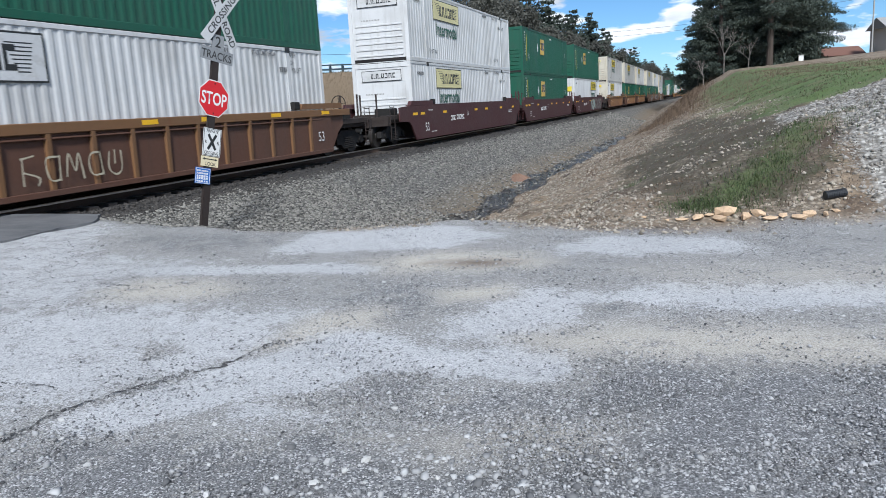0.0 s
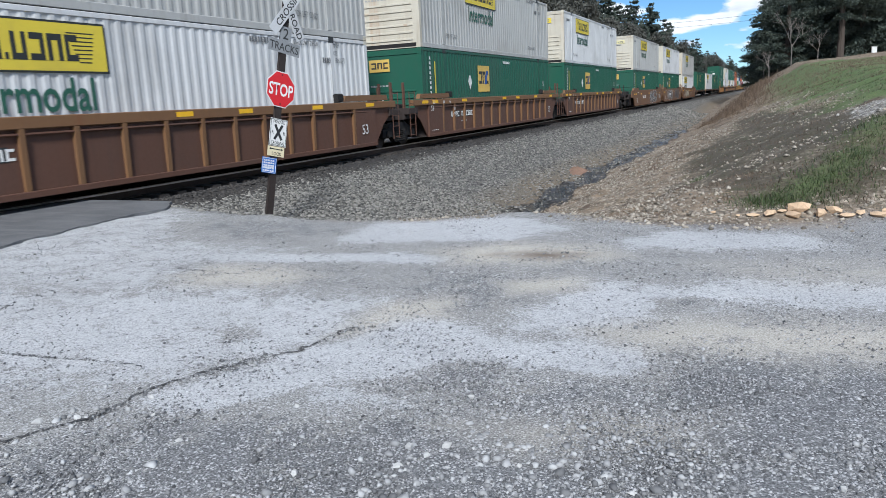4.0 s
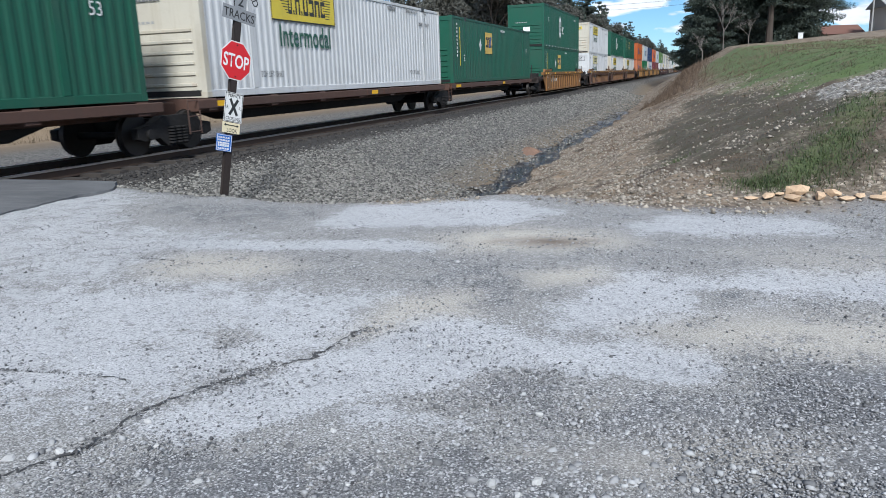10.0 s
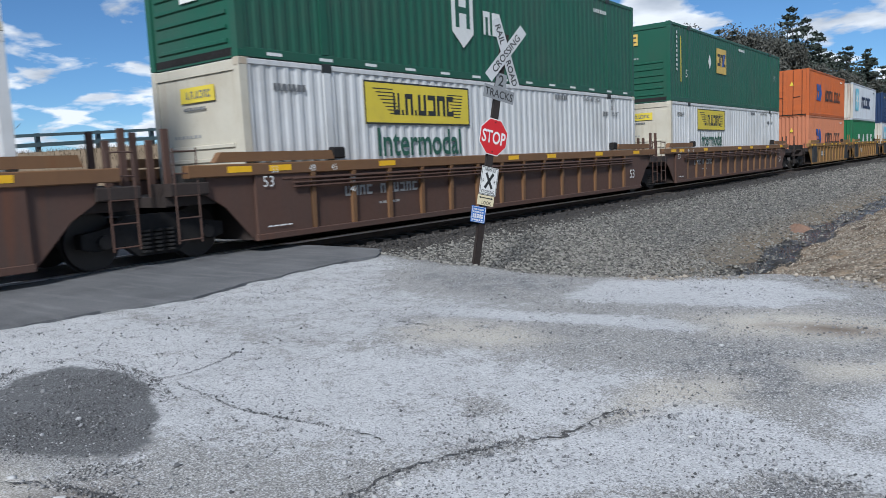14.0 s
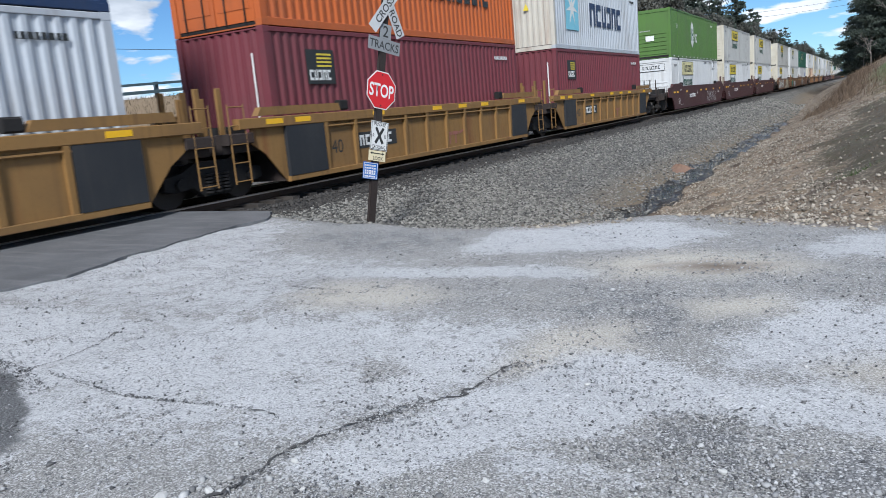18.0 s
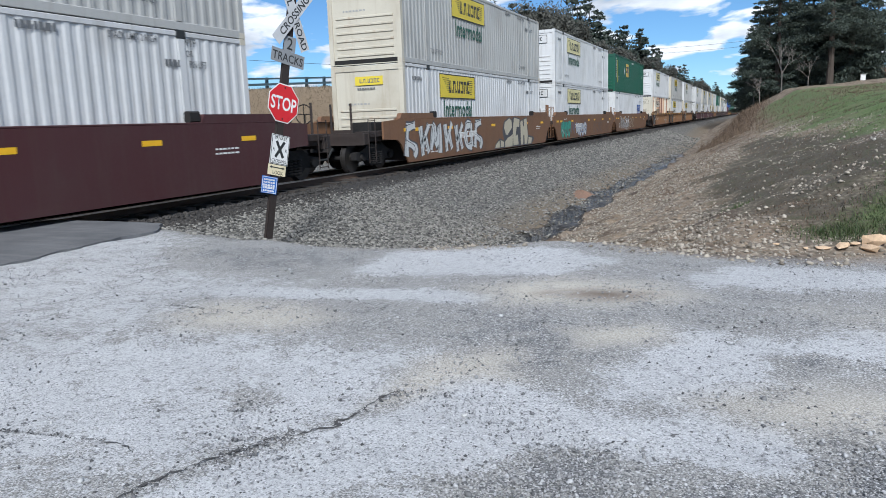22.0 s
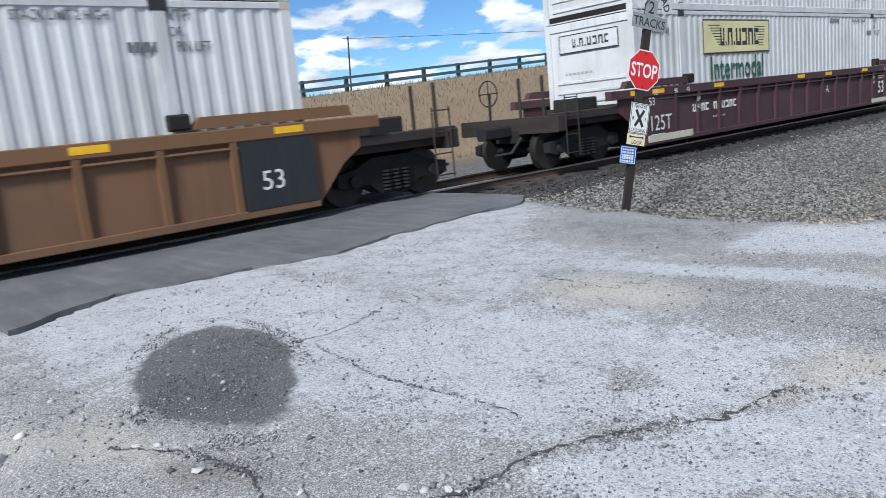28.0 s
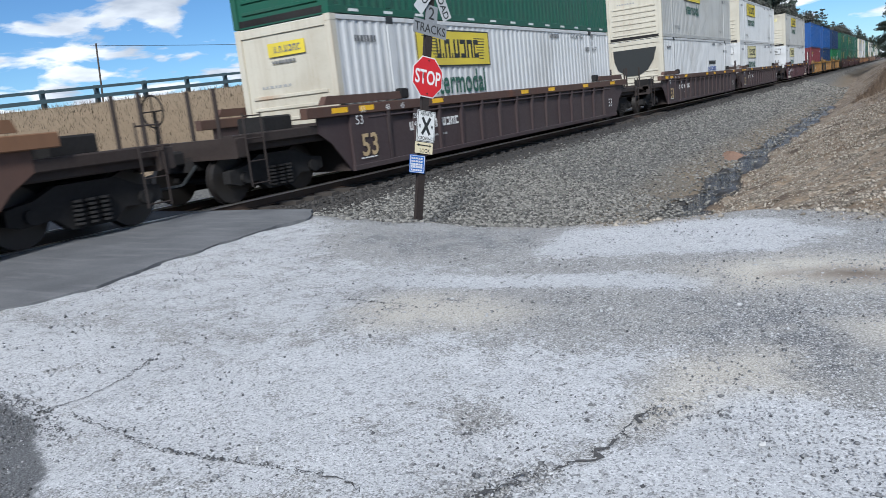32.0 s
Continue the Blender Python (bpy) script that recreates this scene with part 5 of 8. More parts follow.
def truck(car, y):
    """A two-axle bogie: side frames, springs, wheels, bolster."""
    t = part("truck", Mesh().box(-0.95, 0.95, y - 0.2, y + 0.2, 0.42, 0.72, 0.03), STEEL, car, "grimy dark bogie")
    for s in (-1, 1):
        x0, x1 = (0.94, 1.12) if s > 0 else (-1.12, -0.94)
        pts = [(-1.18, 0.36), (-0.98, 0.30), (-0.55, 0.34), (-0.32, 0.16), (0.32, 0.16), (0.55, 0.34), (0.98, 0.30), (1.18, 0.36), (1.18, 0.56), (0.8, 0.62), (0.45, 0.78), (-0.45, 0.78), (-0.8, 0.62), (-1.18, 0.56)]
        fr = part("side_frame", Mesh().prism_x([(y + a, b) for a, b in pts], x0, x1), STEEL, t)
        mb = Mesh()
        for k in range(3 if s > 0 else 0):
            for q in range(6):
                yy = y - 0.2 + 0.2 * k
                mb.tube((s * 1.14, yy, 0.21 + 0.062 * q), (s * 1.14, yy, 0.243 + 0.062 * q), 0.088, 8)
        if s > 0:
            part("spring", mb, STEEL, fr)
        for q in (-0.86, 0.86):
            if s > 0:
                part("bearing_cap", Mesh().tube((s * 1.10, y + q, 0.43), (s * 1.19, y + q, 0.43), 0.105, 12), STEEL, fr)
            wh = Mesh().tube((s * 0.68, y + q, 0.42), (s * 0.80, y + q, 0.42), 0.42, 28)
            wh.tube((s * 0.655, y + q, 0.42), (s * 0.685, y + q, 0.42), 0.445, 28)
            wh.tube((s * 0.79, y + q, 0.42), (s * 0.83, y + q, 0.42), 0.16, 12)
            part("wheel", wh, WHEELM, t, "worn steel wheel")
    for q in (-0.86, 0.86):
        part("axle", Mesh().tube((-0.95, y + q, 0.42), (0.95, y + q, 0.42), 0.075, 10), STEEL, t)


def ladder(car, mat, y, z0, z1, x, n=4):
    mb = Mesh()
    for q in (-0.2, 0.2):
        mb.tube((x, y + q, z0), (x, y + q, z1), 0.014, 6)
    for k in range(n):
        z = z0 + 0.05 + (z1 - z0 - 0.1) * k / (n - 1)
        mb.tube((x, y - 0.2, z), (x, y + 0.2, z), 0.012, 6)
    part("ladder", mb, mat, car)


def tower(car, body, y, w):
    """Tall end ladder with grab hoops."""
    t = part("ladder_tower", Mesh().box(w - 0.09, w - 0.02, y - 0.36, y - 0.28, 0.24, 2.38, 0.01).box(w - 0.09, w - 0.02, y + 0.24, y + 0.32, 0.24, 2.36, 0.01), body, car)
    for k in range(5):
        z = 0.36 + 0.33 * k
        part("rung", Mesh().tube((w - 0.04, y - 0.3, z), (w - 0.04, y + 0.28, z), 0.018, 6), DIM, t, "bare worn steel rung")
    for yy, x in ((y - 0.32, w - 0.06), (y + 0.28, w - 0.06)):
        part("grab_hoop", Mesh().tube((x, yy, 1.8 if x < 0 else 2.3), (x, yy, 2.66), 0.014, 6).tube((x, yy, 2.66), (x, yy - 0.16, 2.70), 0.014, 6).tube((x, yy - 0.16, 2.70), (x, yy - 0.18, 2.45), 0.014, 6), STEEL, t, "thin dark grab hoop")
    part("top_platform", Mesh().box(w - 0.55, w - 0.05, y - 0.36, y + 0.34, 1.62, 1.72, 0.015), body, t)


def well_car(L, kind, body, chord, front_end, rear_end, label, texts=True, dark_panel=False, pipes=False):
    """One well of a double-stack car. kind: ribbed or smooth sides. Ends: 'joint' (shared bogie) or 'coupler'."""
    car = tagged(new("well_car"), label, "rail car")
    w = CAR_W
    zb, zt = (0.20, 1.48) if kind == "ribbed" else (0.13, 1.47)
    e0, e1 = (-1.5 if front_end == "joint" else -3.0), (L + (1.5 if rear_end == "joint" else 3.0))
    hz = 0.62
    for s in (1, -1):
        xo = s * w
        if kind == "ribbed":
            x_in = s * (w - 0.09)
            pts = [(-0.02, zb), (L + 0.02, zb), (L + 0.55, 0.78), (L + 0.9, 1.0), (L + 0.9, 1.3), (-0.9, 1.3), (-0.9, 1.0), (-0.55, 0.78)]
            a, b = sorted((x_in, x_in - s * 0.03))
            side = part("side_plate", Mesh().prism_x(pts, a, b), body, car)
            a, b = sorted((xo, xo - s * 0.17))
            part("top_chord", Mesh().box(a, b, -1.25, L + 1.25, 1.28, zt, 0.014), chord, car)
            part("bottom_sill", Mesh().box(*sorted((xo - s * 0.02, xo - s * 0.16)), 0.0, L, zb - 0.02, zb + 0.09, 0.01), body, car)
            if s > 0:
                n = round((L - 2.6) / 1.03)
                for k in range(n + 1):
                    y = 1.3 + (L - 2.6) * k / n
                    # on brown cars ribs take the lighter chord paint, edge light put into colour
                    part("rib", Mesh().prism_y([(w - 0.10, zb + 0.06), (w - 0.035, zb + 0.08), (w - 0.005, 1.26), (w - 0.005, 1.285), (w - 0.10, 1.285)], y - 0.05, y + 0.05), chord if body not in (PLUM, GREYPLUM) else body, side)
                part("line_pipe", Mesh().tube((w - 0.04, 0.6, 1.2), (w - 0.04, L - 0.6, 1.2), 0.025, 6), body, side)
                if pipes:
                    for k in range(3):
                        part("line_pipe", Mesh().tube((w + 0.02, 0.8, 1.05 + 0.07 * k), (w + 0.02, L - 0.8, 1.05 + 0.07 * k), 0.02, 6), body, side)
                for y in (0.62, L - 0.62):
                    if dark_panel:
                        part("end_panel", Mesh().box(w - 0.09, w - 0.012, y - 0.6, y + 0.6, zb + 0.09, 1.28), BLACKP, side, "black end panel")
                    else:
                        part("end_panel", Mesh().box(w - 0.09, w - 0.03, y - 0.6, y + 0.6, zb + 0.09, 1.28), body, side)
        else:
            pts = [(-0.25, zb), (L + 0.25, zb), (L + 0.75, 0.72), (L + 1.0, 0.86), (L + 1.9, 0.9), (L + 1.9, 1.42), (L + 0.9, zt), (-0.9, zt), (-1.9, 1.42), (-1.9, 0.9), (-1.0, 0.86), (-0.75, 0.72)]
            if front_end == "joint":
                pts = [(max(y, -1.3), z) for y, z in pts]
            if rear_end == "joint":
                pts = [(min(y, L + 1.3), z) for y, z in pts]
            a, b = sorted((xo, xo - s * 0.06))
            side = part("side_plate", Mesh().prism_x(pts, a, b), body, car)
            part("top_chord", Mesh().box(*sorted((xo - s * 0.003, xo - s * 0.16)), -0.9, L + 0.9, zt - 0.002, zt + 0.035, 0.01), chord, car)
        for y0, y1 in ((-0.75, 1.85), (L - 1.85, L + 0.75)):
            part("container_guide", Mesh().prism_x([(y0, zt + 0.03), (y1, zt + 0.03), (y1 - 0.06, zt + 0.19), (y0 + 0.12, zt + 0.19)], *sorted((xo - s * 0.005, xo - s * 0.15))), chord, car)
        for y in (2.0, L - 2.0):
            part("guide_post", Mesh().box(*sorted((xo - s * 0.01, xo - s * 0.16)), y - 0.14, y + 0.14, zt + 0.03, zt + 0.25, 0.03), STEEL, car)
        if s > 0:
            for y in (-0.3, 0.55, 3.3, L * 0.5, L * 0.62, L - 3.2, L - 0.4):
                z = 1.34 if kind == "ribbed" else 1.10
                part("reflector", Mesh().box(w - 0.01, w + 0.004, y - 0.24, y + 0.24, z, z + 0.10), REFLECT, car, "yellow reflector strip")
    part("well_floor", Mesh().box(-w + 0.12, w - 0.12, 0.0, L, 0.22, 0.33), STEEL, car)
    for y, d, mode in ((0.0, -1, front_end), (L, 1, rear_end)):
        reach = 1.55 if mode == "joint" else 3.0
        y1 = y + d * reach
        deck = part("end_deck", Mesh().box(-w + 0.2, w - 0.2, min(y + d * 0.05, y1), max(y + d * 0.05, y1), 0.86, 1.02, 0.02), GRIME, car)
        part("bulkhead", Mesh().box(-w + 0.12, w - 0.12, min(y - d * 0.02, y + d * 0.05), max(y - d * 0.02, y + d * 0.05), 0.2, 1.2), GRIME, car)
        part("centre_sill", Mesh().box(-0.35, 0.35, min(y, y1), max(y, y1), 0.6, 0.86, 0.02), STEEL, car)
        if mode == "joint":
            for s in (-1, 1):
                part("walkway_bracket", Mesh().box(*sorted((s * 0.9, s * (w - 0.02))), min(y + d * 0.9, y1), max(y + d * 0.9, y1), 1.02, 1.22, 0.02), GRIME, car)
            if body is PLUM and d > 0:
                tower(car, body, y + 0.42, w)
            elif body is PLUM:
                stand = part("stanchion", Mesh().box(w - 0.5, w - 0.38, y - 2.0, y - 1.55, 0.8, 2.2, 0.02), body, car)
                part("stanchion_step", Mesh().box(w - 0.4, w - 0.2, y - 1.98, y - 1.6, 1.45, 1.58, 0.02), RAILTAN, stand)
                ladder(car, body, y + d * 1.28, 0.3, 1.55, w - 0.03, 4)
                part("equipment_box", Mesh().box(-0.2, 0.5, y - 1.7, y - 1.2, 1.6, 2.15, 0.04), body, car)
            else:
                ladder(car, body, y + d * 1.28, 0.3, 1.95 if kind == "smooth" else 1.75, w - 0.03, 5)
                for q in (0.35, 0.8, 1.25):
                    part("hand_rail", Mesh().box(q - 0.03, q + 0.03, *sorted((y + d * 1.4, y + d * 1.5)), 1.02, 2.05 - 0.15 * (q == 0.8), 0.01), body, car)
            part("valve_box", Mesh().box(0.15, 0.75, *sorted((y + d * 0.35, y + d * 0.85)), 1.02, 1.36, 0.03), STEEL, car)
        else:
            part("end_beam", Mesh().box(-w + 0.05, w - 0.05, min(y1, y1 - d * 0.25), max(y1, y1 - d * 0.25), 0.78, 1.12, 0.02), GRIME, car)
            part("coupler", Mesh().box(-0.14, 0.14, min(y1, y1 + d * 0.78), max(y1, y1 + d * 0.78), 0.72, 0.98, 0.04), STEEL, car)
            part("air_hose", Mesh().tube((0.4, y1, 0.7), (0.42, y1 + d * 0.35, 0.42), 0.03, 6).tube((0.42, y1 + d * 0.35, 0.42), (0.3, y1 + d * 0.7, 0.4), 0.03, 6), INK, car)
            if body is PLUM and d > 0:
                tower(car, body, y + 2.3, w)
                part("equipment_box", Mesh().box(0.2, 0.9, y + 0.25, y + 0.95, 1.4, 2.05, 0.03), body, car)
            else:
                ladder(car, GRIME, y + d * 2.6, 0.28, 1.5, w - 0.02, 4)
            for s in (0.35, 1.0):
                part("hand_rail", Mesh().tube((s, y1 - d * 0.1, 1.1), (s, y1 - d * 0.1, 1.95), 0.035, 6), GRIME, car)
            part("equipment_box", Mesh().box(0.5, 1.15, min(y + d * 1.3, y + d * 2.0), max(y + d * 1.3, y + d * 2.0), 1.02, 1.42, 0.03), STEEL, car)
            part("side_step", Mesh().box(w - 0.35, w - 0.1, min(y + d * 0.9, y1), max(y + d * 0.9, y1), 0.98, 1.16, 0.02), GRIME, car)
            if d < 0:
                wheel = Mesh()
                for k in range(16):
                    a0, a1 = 2 * math.pi * k / 16, 2 * math.pi * (k + 1) / 16
                    wheel.tube((-0.5 + 0.28 * math.cos(a0), y1 + 0.02, 1.7 + 0.28 * math.sin(a0)), (-0.5 + 0.28 * math.cos(a1), y1 + 0.02, 1.7 + 0.28 * math.sin(a1)), 0.016, 5)
                wheel.tube((-0.78, y1 + 0.02, 1.7), (-0.22, y1 + 0.02, 1.7), 0.012, 5).tube((-0.5, y1 + 0.02, 1.42), (-0.5, y1 + 0.02, 1.98), 0.012, 5).tube((-0.5, y1 + 0.02, 1.02), (-0.5, y1 + 0.06, 1.7), 0.03, 6)
                part("brake_wheel", wheel, STEEL, car)
    truck(car, -1.62 if front_end == "joint" else -1.75)
    if rear_end == "coupler":
        truck(car, L + 1.75)
    if texts:
        x = w + 0.003 if kind == "smooth" else w - 0.008
        big = PALE if body in (MAROON, PLUM, GREYPLUM, BROWN, RUSTB) else (INK if body in (YELLOW, OCHRE) else DIM)
        if kind == "smooth":
            letters("53", 0.5, big, car, (x, 0.75, 0.42), ON_SIDE, "length_number")
            word_blocks((0.19,) * 3, 0.22, 0.05, big, car, (x, 4.1, 0.74), ON_SIDE, "number_line")
            word_blocks((0.17,) * 5, 0.22, 0.06, big, car, (x, 4.95, 0.76), ON_SIDE, "number_line")
            bars(5, 0.13, 0.035, 0.03, big, car, (x, 1.2, 1.25), ON_SIDE)
            bars(6, 0.13, 0.03, 0.03, big, car, (x, L - 1.5, 0.95), ON_SIDE)
            bars(6, 0.13, 0.03, 0.03, big, car, (x, L - 1.5, 0.86), ON_SIDE)
            bars(6, 0.10, 0.03, 0.03, big, car, (x, 1.5, 0.36), ON_SIDE)
        elif L > 14:
            if chord is DBROWN:
                letters("53", 0.62, TAN_INK, car, (x + 0.004, 0.25, 0.45), ON_SIDE, "length_number", 0.95, bold=0.01)
            elif body in (PLUM, BROWN):
                letters("125T", 0.5, PALE, car, (x + 0.004, 0.12, 0.5), ON_SIDE, "capacity_mark", 0.9)
            letters("53", 0.26, PALE, car, (x + 0.004, 0.15, 1.08), ON_SIDE, "length_number")
            letters("53", 0.56 if body is PLUM else 0.4, PALE, car, (x + 0.004, L - (2.0 if body is PLUM else 0.95), 0.56), ON_SIDE, "length_number", bold=0.008 if body is PLUM else 0)
            if body in (BROWN, RUSTB, OCHRE):
                part("number_board", Mesh().box(w - 0.09, w - 0.084, 2.08, 3.0, 0.78, 1.02).box(w - 0.09, w - 0.084, 3.12, 4.2, 0.78, 1.02), INK, car, "black number board")
            if body is PLUM:
                for tx, yy in (("53", L - 0.35), ("48", L - 1.0), ("45", L - 1.45)):
                    letters(tx, 0.16, PALE, car, (w + 0.004, yy, 1.31), ON_SIDE, "length_number")
                for tx, zz in (("20", 1.06), ("40", 0.88)):
                    letters(tx, 0.15, PALE, car, (w - 0.002, L - 2.45, zz), ON_SIDE, "length_number")
                part("placard", Mesh().box(w - 0.03, w - 0.012, L - 2.5, L - 0.5, 0.24, 0.38), CREAM, car, "pale weathered placard")
                for k in range(4):
                    bars(5, 0.1, 0.025, 0.03, PALE, car, (x + 0.004, L - 1.95 if k < 2 else L - 0.75, 1.12 - 0.07 * k), ON_SIDE)
            bars(4, 0.16, 0.02, 0.03, PALE, car, (x + 0.004, 0.2, 0.40), ON_SIDE)
            word_blocks((0.15,) * 4, 0.19, 0.05, DIM if body is DBROWN else PALE, car, (w - 0.082, 2.15, 0.80), ON_SIDE, "number_line")
            word_blocks((0.15,) * 6, 0.19, 0.05, DIM if body is DBROWN else PALE, car, (w - 0.082, 3.15, 0.80), ON_SIDE, "number_line")
            for tx, yy, zz in (("53", 0.35, 1.31), ("48", 1.2, 1.31), ("45", 1.75, 1.31)):
                letters(tx, 0.16, PALE, car, (w + 0.004, yy, zz), ON_SIDE, "length_number")
            for tx, zz in (("20", 1.06), ("40", 0.88)):
                letters(tx, 0.15, PALE, car, (w - 0.002, 2.22, zz), ON_SIDE, "length_number")
            if body is PLUM:
                part("placard", Mesh().box(w - 0.03, w - 0.012, 0.1, 2.0, 0.24, 0.40), CREAM, car, "pale weathered placard")
            bars(5, 0.14, 0.04, 0.03, DIM, car, (w - 0.088, 3.1, 0.6), ON_SIDE)
        else:
            for k in range(3):
                flat_poly([(0, 0.24), (0.30, 0.30), (0.30, 0.36), (0, 0.30)] if k == 2 else [(0.11, 0), (0.19, 0), (0.19, 0.24), (0.3, 0.24), (0.3, 0.33), (0, 0.33), (0, 0.24), (0.11, 0.24)], SPRAY_R, car, (w - 0.084, 6.66 + 0.34 * k, 0.38), ON_SIDE, "faded_mark")
            letters("40", 0.42, INK, car, (w - 0.086, 1.5, 0.6), ON_SIDE, "length_number")
            p = part("number_board", Mesh().box(w - 0.09, w - 0.084, 2.4, 4.1, 0.62, 0.98), INK, car, "black number board")
            word_blocks((0.17,) * 6, 0.24, 0.06, PALE, p, (w - 0.082, 2.55, 0.68), ON_SIDE, "number_line")
    return car


def spine_car(L, label):
    """A low open-framed platform with cross bearers."""
    car = tagged(new("spine_car"), label, "rail car")
    part("centre_sill", Mesh().box(-0.4, 0.4, -1.1, L + 1.1, 0.72, 1.02, 0.03), DBROWN, car)
    for s in (1, -1):
        part("side_rail", Mesh().box(*sorted((s * 1.16, s * 1.32)), -0.4, L + 0.4, 0.86, 1.06, 0.015), DBROWN, car)
        if s > 0:
            part("reflector", Mesh().box(1.31, 1.325, 0.3, 1.0, 0.9, 1.02), REFLECT, car)
            part("reflector", Mesh().box(1.31, 1.325, L * 0.55, L * 0.55 + 0.5, 0.9, 1.02), REFLECT, car)
    for k in range(7):
        y = 0.15 + (L - 0.3) * k / 6
        part("cross_bearer", Mesh().box(-1.3, 1.3, y - 0.16, y + 0.16, 0.80, 1.08, 0.02), DBROWN, car)
    part("drop_frame", Mesh().prism_x([(2.5, 0.5), (L - 2.5, 0.5), (L - 1.6, 0.74), (1.6, 0.74)], -0.38, 0.38), STEEL, car)
    part("hitch", Mesh().prism_x([(0.9, 1.02), (1.6, 1.02), (1.4, 1.16), (1.1, 1.16)], -0.45, 0.45), STEEL, car)
    ladder(car, DBROWN, -0.55, 0.35, 1.1, 1.3, 3)
    truck(car, -0.95)
    return car


# sprayed forms with no meaning, as strokes in a unit square
FORMS = (
    [[(0.85, 0.0), (0.88, 1.0)], [(0.88, 0.95), (0.3, 0.92), (0.08, 0.5), (0.3, 0.06), (0.85, 0.05)]],
    [[(0.12, -0.05), (0.2, 1.0)], [(0.15, 0.95), (0.9, 1.05)], [(0.2, 0.45), (0.95, 0.2), (0.8, -0.1)]],
    [[(0.05, 0.85), (0.5, 1.0), (0.9, 0.75), (0.5, 0.5), (0.12, 0.25), (0.5, 0.0), (1.0, 0.12)]],
    [[(0.1, 1.0), (0.45, -0.08)], [(0.35, 0.35), (0.9, 1.05)], [(0.6, 0.6), (1.0, 0.0)]],
    [[(0.5, 1.0), (0.08, 0.75), (0.1, 0.25), (0.5, 0.0), (0.9, 0.25), (0.92, 0.75), (0.5, 1.0)], [(0.45, 0.4), (0.6, 0.62)]],
    [[(0.0, 0.1), (0.2, 1.0), (0.5, 0.3), (0.75, 1.0), (1.0, -0.05)]],
    [[(0.15, 1.0), (0.1, 0.3), (0.45, 0.0), (0.85, 0.2), (0.9, 1.0)], [(0.5, 0.45), (0.55, 1.05)]],
)


def stroke(mb, pts, width, z, r):
    """One sprayed line: a smooth ribbon through the points."""
    pts = [Vector((a, b, 0)) for a, b in pts]
    fine = []
    for k in range(len(pts) - 1):
        p0, p1, p2, p3 = pts[max(k - 1, 0)], pts[k], pts[k + 1], pts[min(k + 2, len(pts) - 1)]
        for q in range(5):
            u = q / 5
            fine.append(0.5 * (2 * p1 + (p2 - p0) * u + (2 * p0 - 5 * p1 + 4 * p2 - p3) * u * u + (3 * p1 - p0 - 3 * p2 + p3) * u ** 3))
    fine.append(pts[-1])
    v = []
    for k, p in enumerate(fine):
        d = (fine[min(k + 1, len(fine) - 1)] - fine[max(k - 1, 0)]).normalized()
        ww = width * (0.5 + 0.12 * math.sin(k * 0.8 + len(pts)))
        v += [(p.x - d.y * ww, p.y + d.x * ww, z), (p.x + d.y * ww, p.y - d.x * ww, z)]
    mb.add(v, [(2 * k, 2 * k + 1, 2 * k + 3, 2 * k + 2) for k in range(len(fine) - 1)])


def graffiti(car, L, rows, w=CAR_W):
    """Sprayed pieces on a car's side: colour, rim colour, start, width, height, seed."""
    for mat, edge, y, wide, tall, seed in rows:
        r = random.Random(seed)
        n = max(1, round(wide / (tall * 0.85)))
        ww = wide / n
        z0 = 0.24 if tall > 0.7 else 0.35 + 0.5 * r.random() * (1.0 - tall)
        body, rim, shine = Mesh(), Mesh(), Mesh()
        for k in range(n):
            lean, drop = r.uniform(-0.08, 0.22), r.uniform(-0.03, 0.03)
            for line in FORMS[r.randrange(len(FORMS))]:
                g = [((0.10 + 0.80 * a + lean * (b - 0.5)) * ww + k * ww + r.gauss(0, 0.012), (0.12 + 0.76 * b + drop) * tall) for a, b in line]
                if edge:
                    stroke(rim, g, 0.33 * tall, 0.0, r)
                    stroke(shine, [(a - 0.05 * tall, b + 0.06 * tall) for a, b in g], 0.025 * tall, 0.005, r)
                stroke(body, g, (0.225 if edge else 0.055) * tall, 0.0025, r)
        for name, mb, m in (("sprayed_outline", rim, edge), ("sprayed_piece", body, mat), ("sprayed_highlight", shine, edge)):
            if mb.v:
                ob = part(name, mb, m, car)
                ob["kind"] = "stuff"
                ob.matrix_basis = Matrix.Translation((w + 0.002, y, z0)) @ ON_SIDE


SPRAY_G = plain("turquoise_green_spray", (0.04, 0.27, 0.20), 0.6)
SPRAY_B = plain("blue_spray", (0.035, 0.10, 0.24), 0.6)
SPRAY_C = plain("cream_spray", (0.42, 0.38, 0.28), 0.6)
SPRAY_W = plain("white_spray", (0.52, 0.53, 0.52), 0.6)
SPRAY_K = plain("dark_grey_spray", (0.06, 0.06, 0.068), 0.6)
SPRAY_D = plain("mid_grey_spray", (0.17, 0.155, 0.145), 0.6)
SPRAY_T = plain("pale_teal_spray", (0.28, 0.42, 0.42), 0.6)

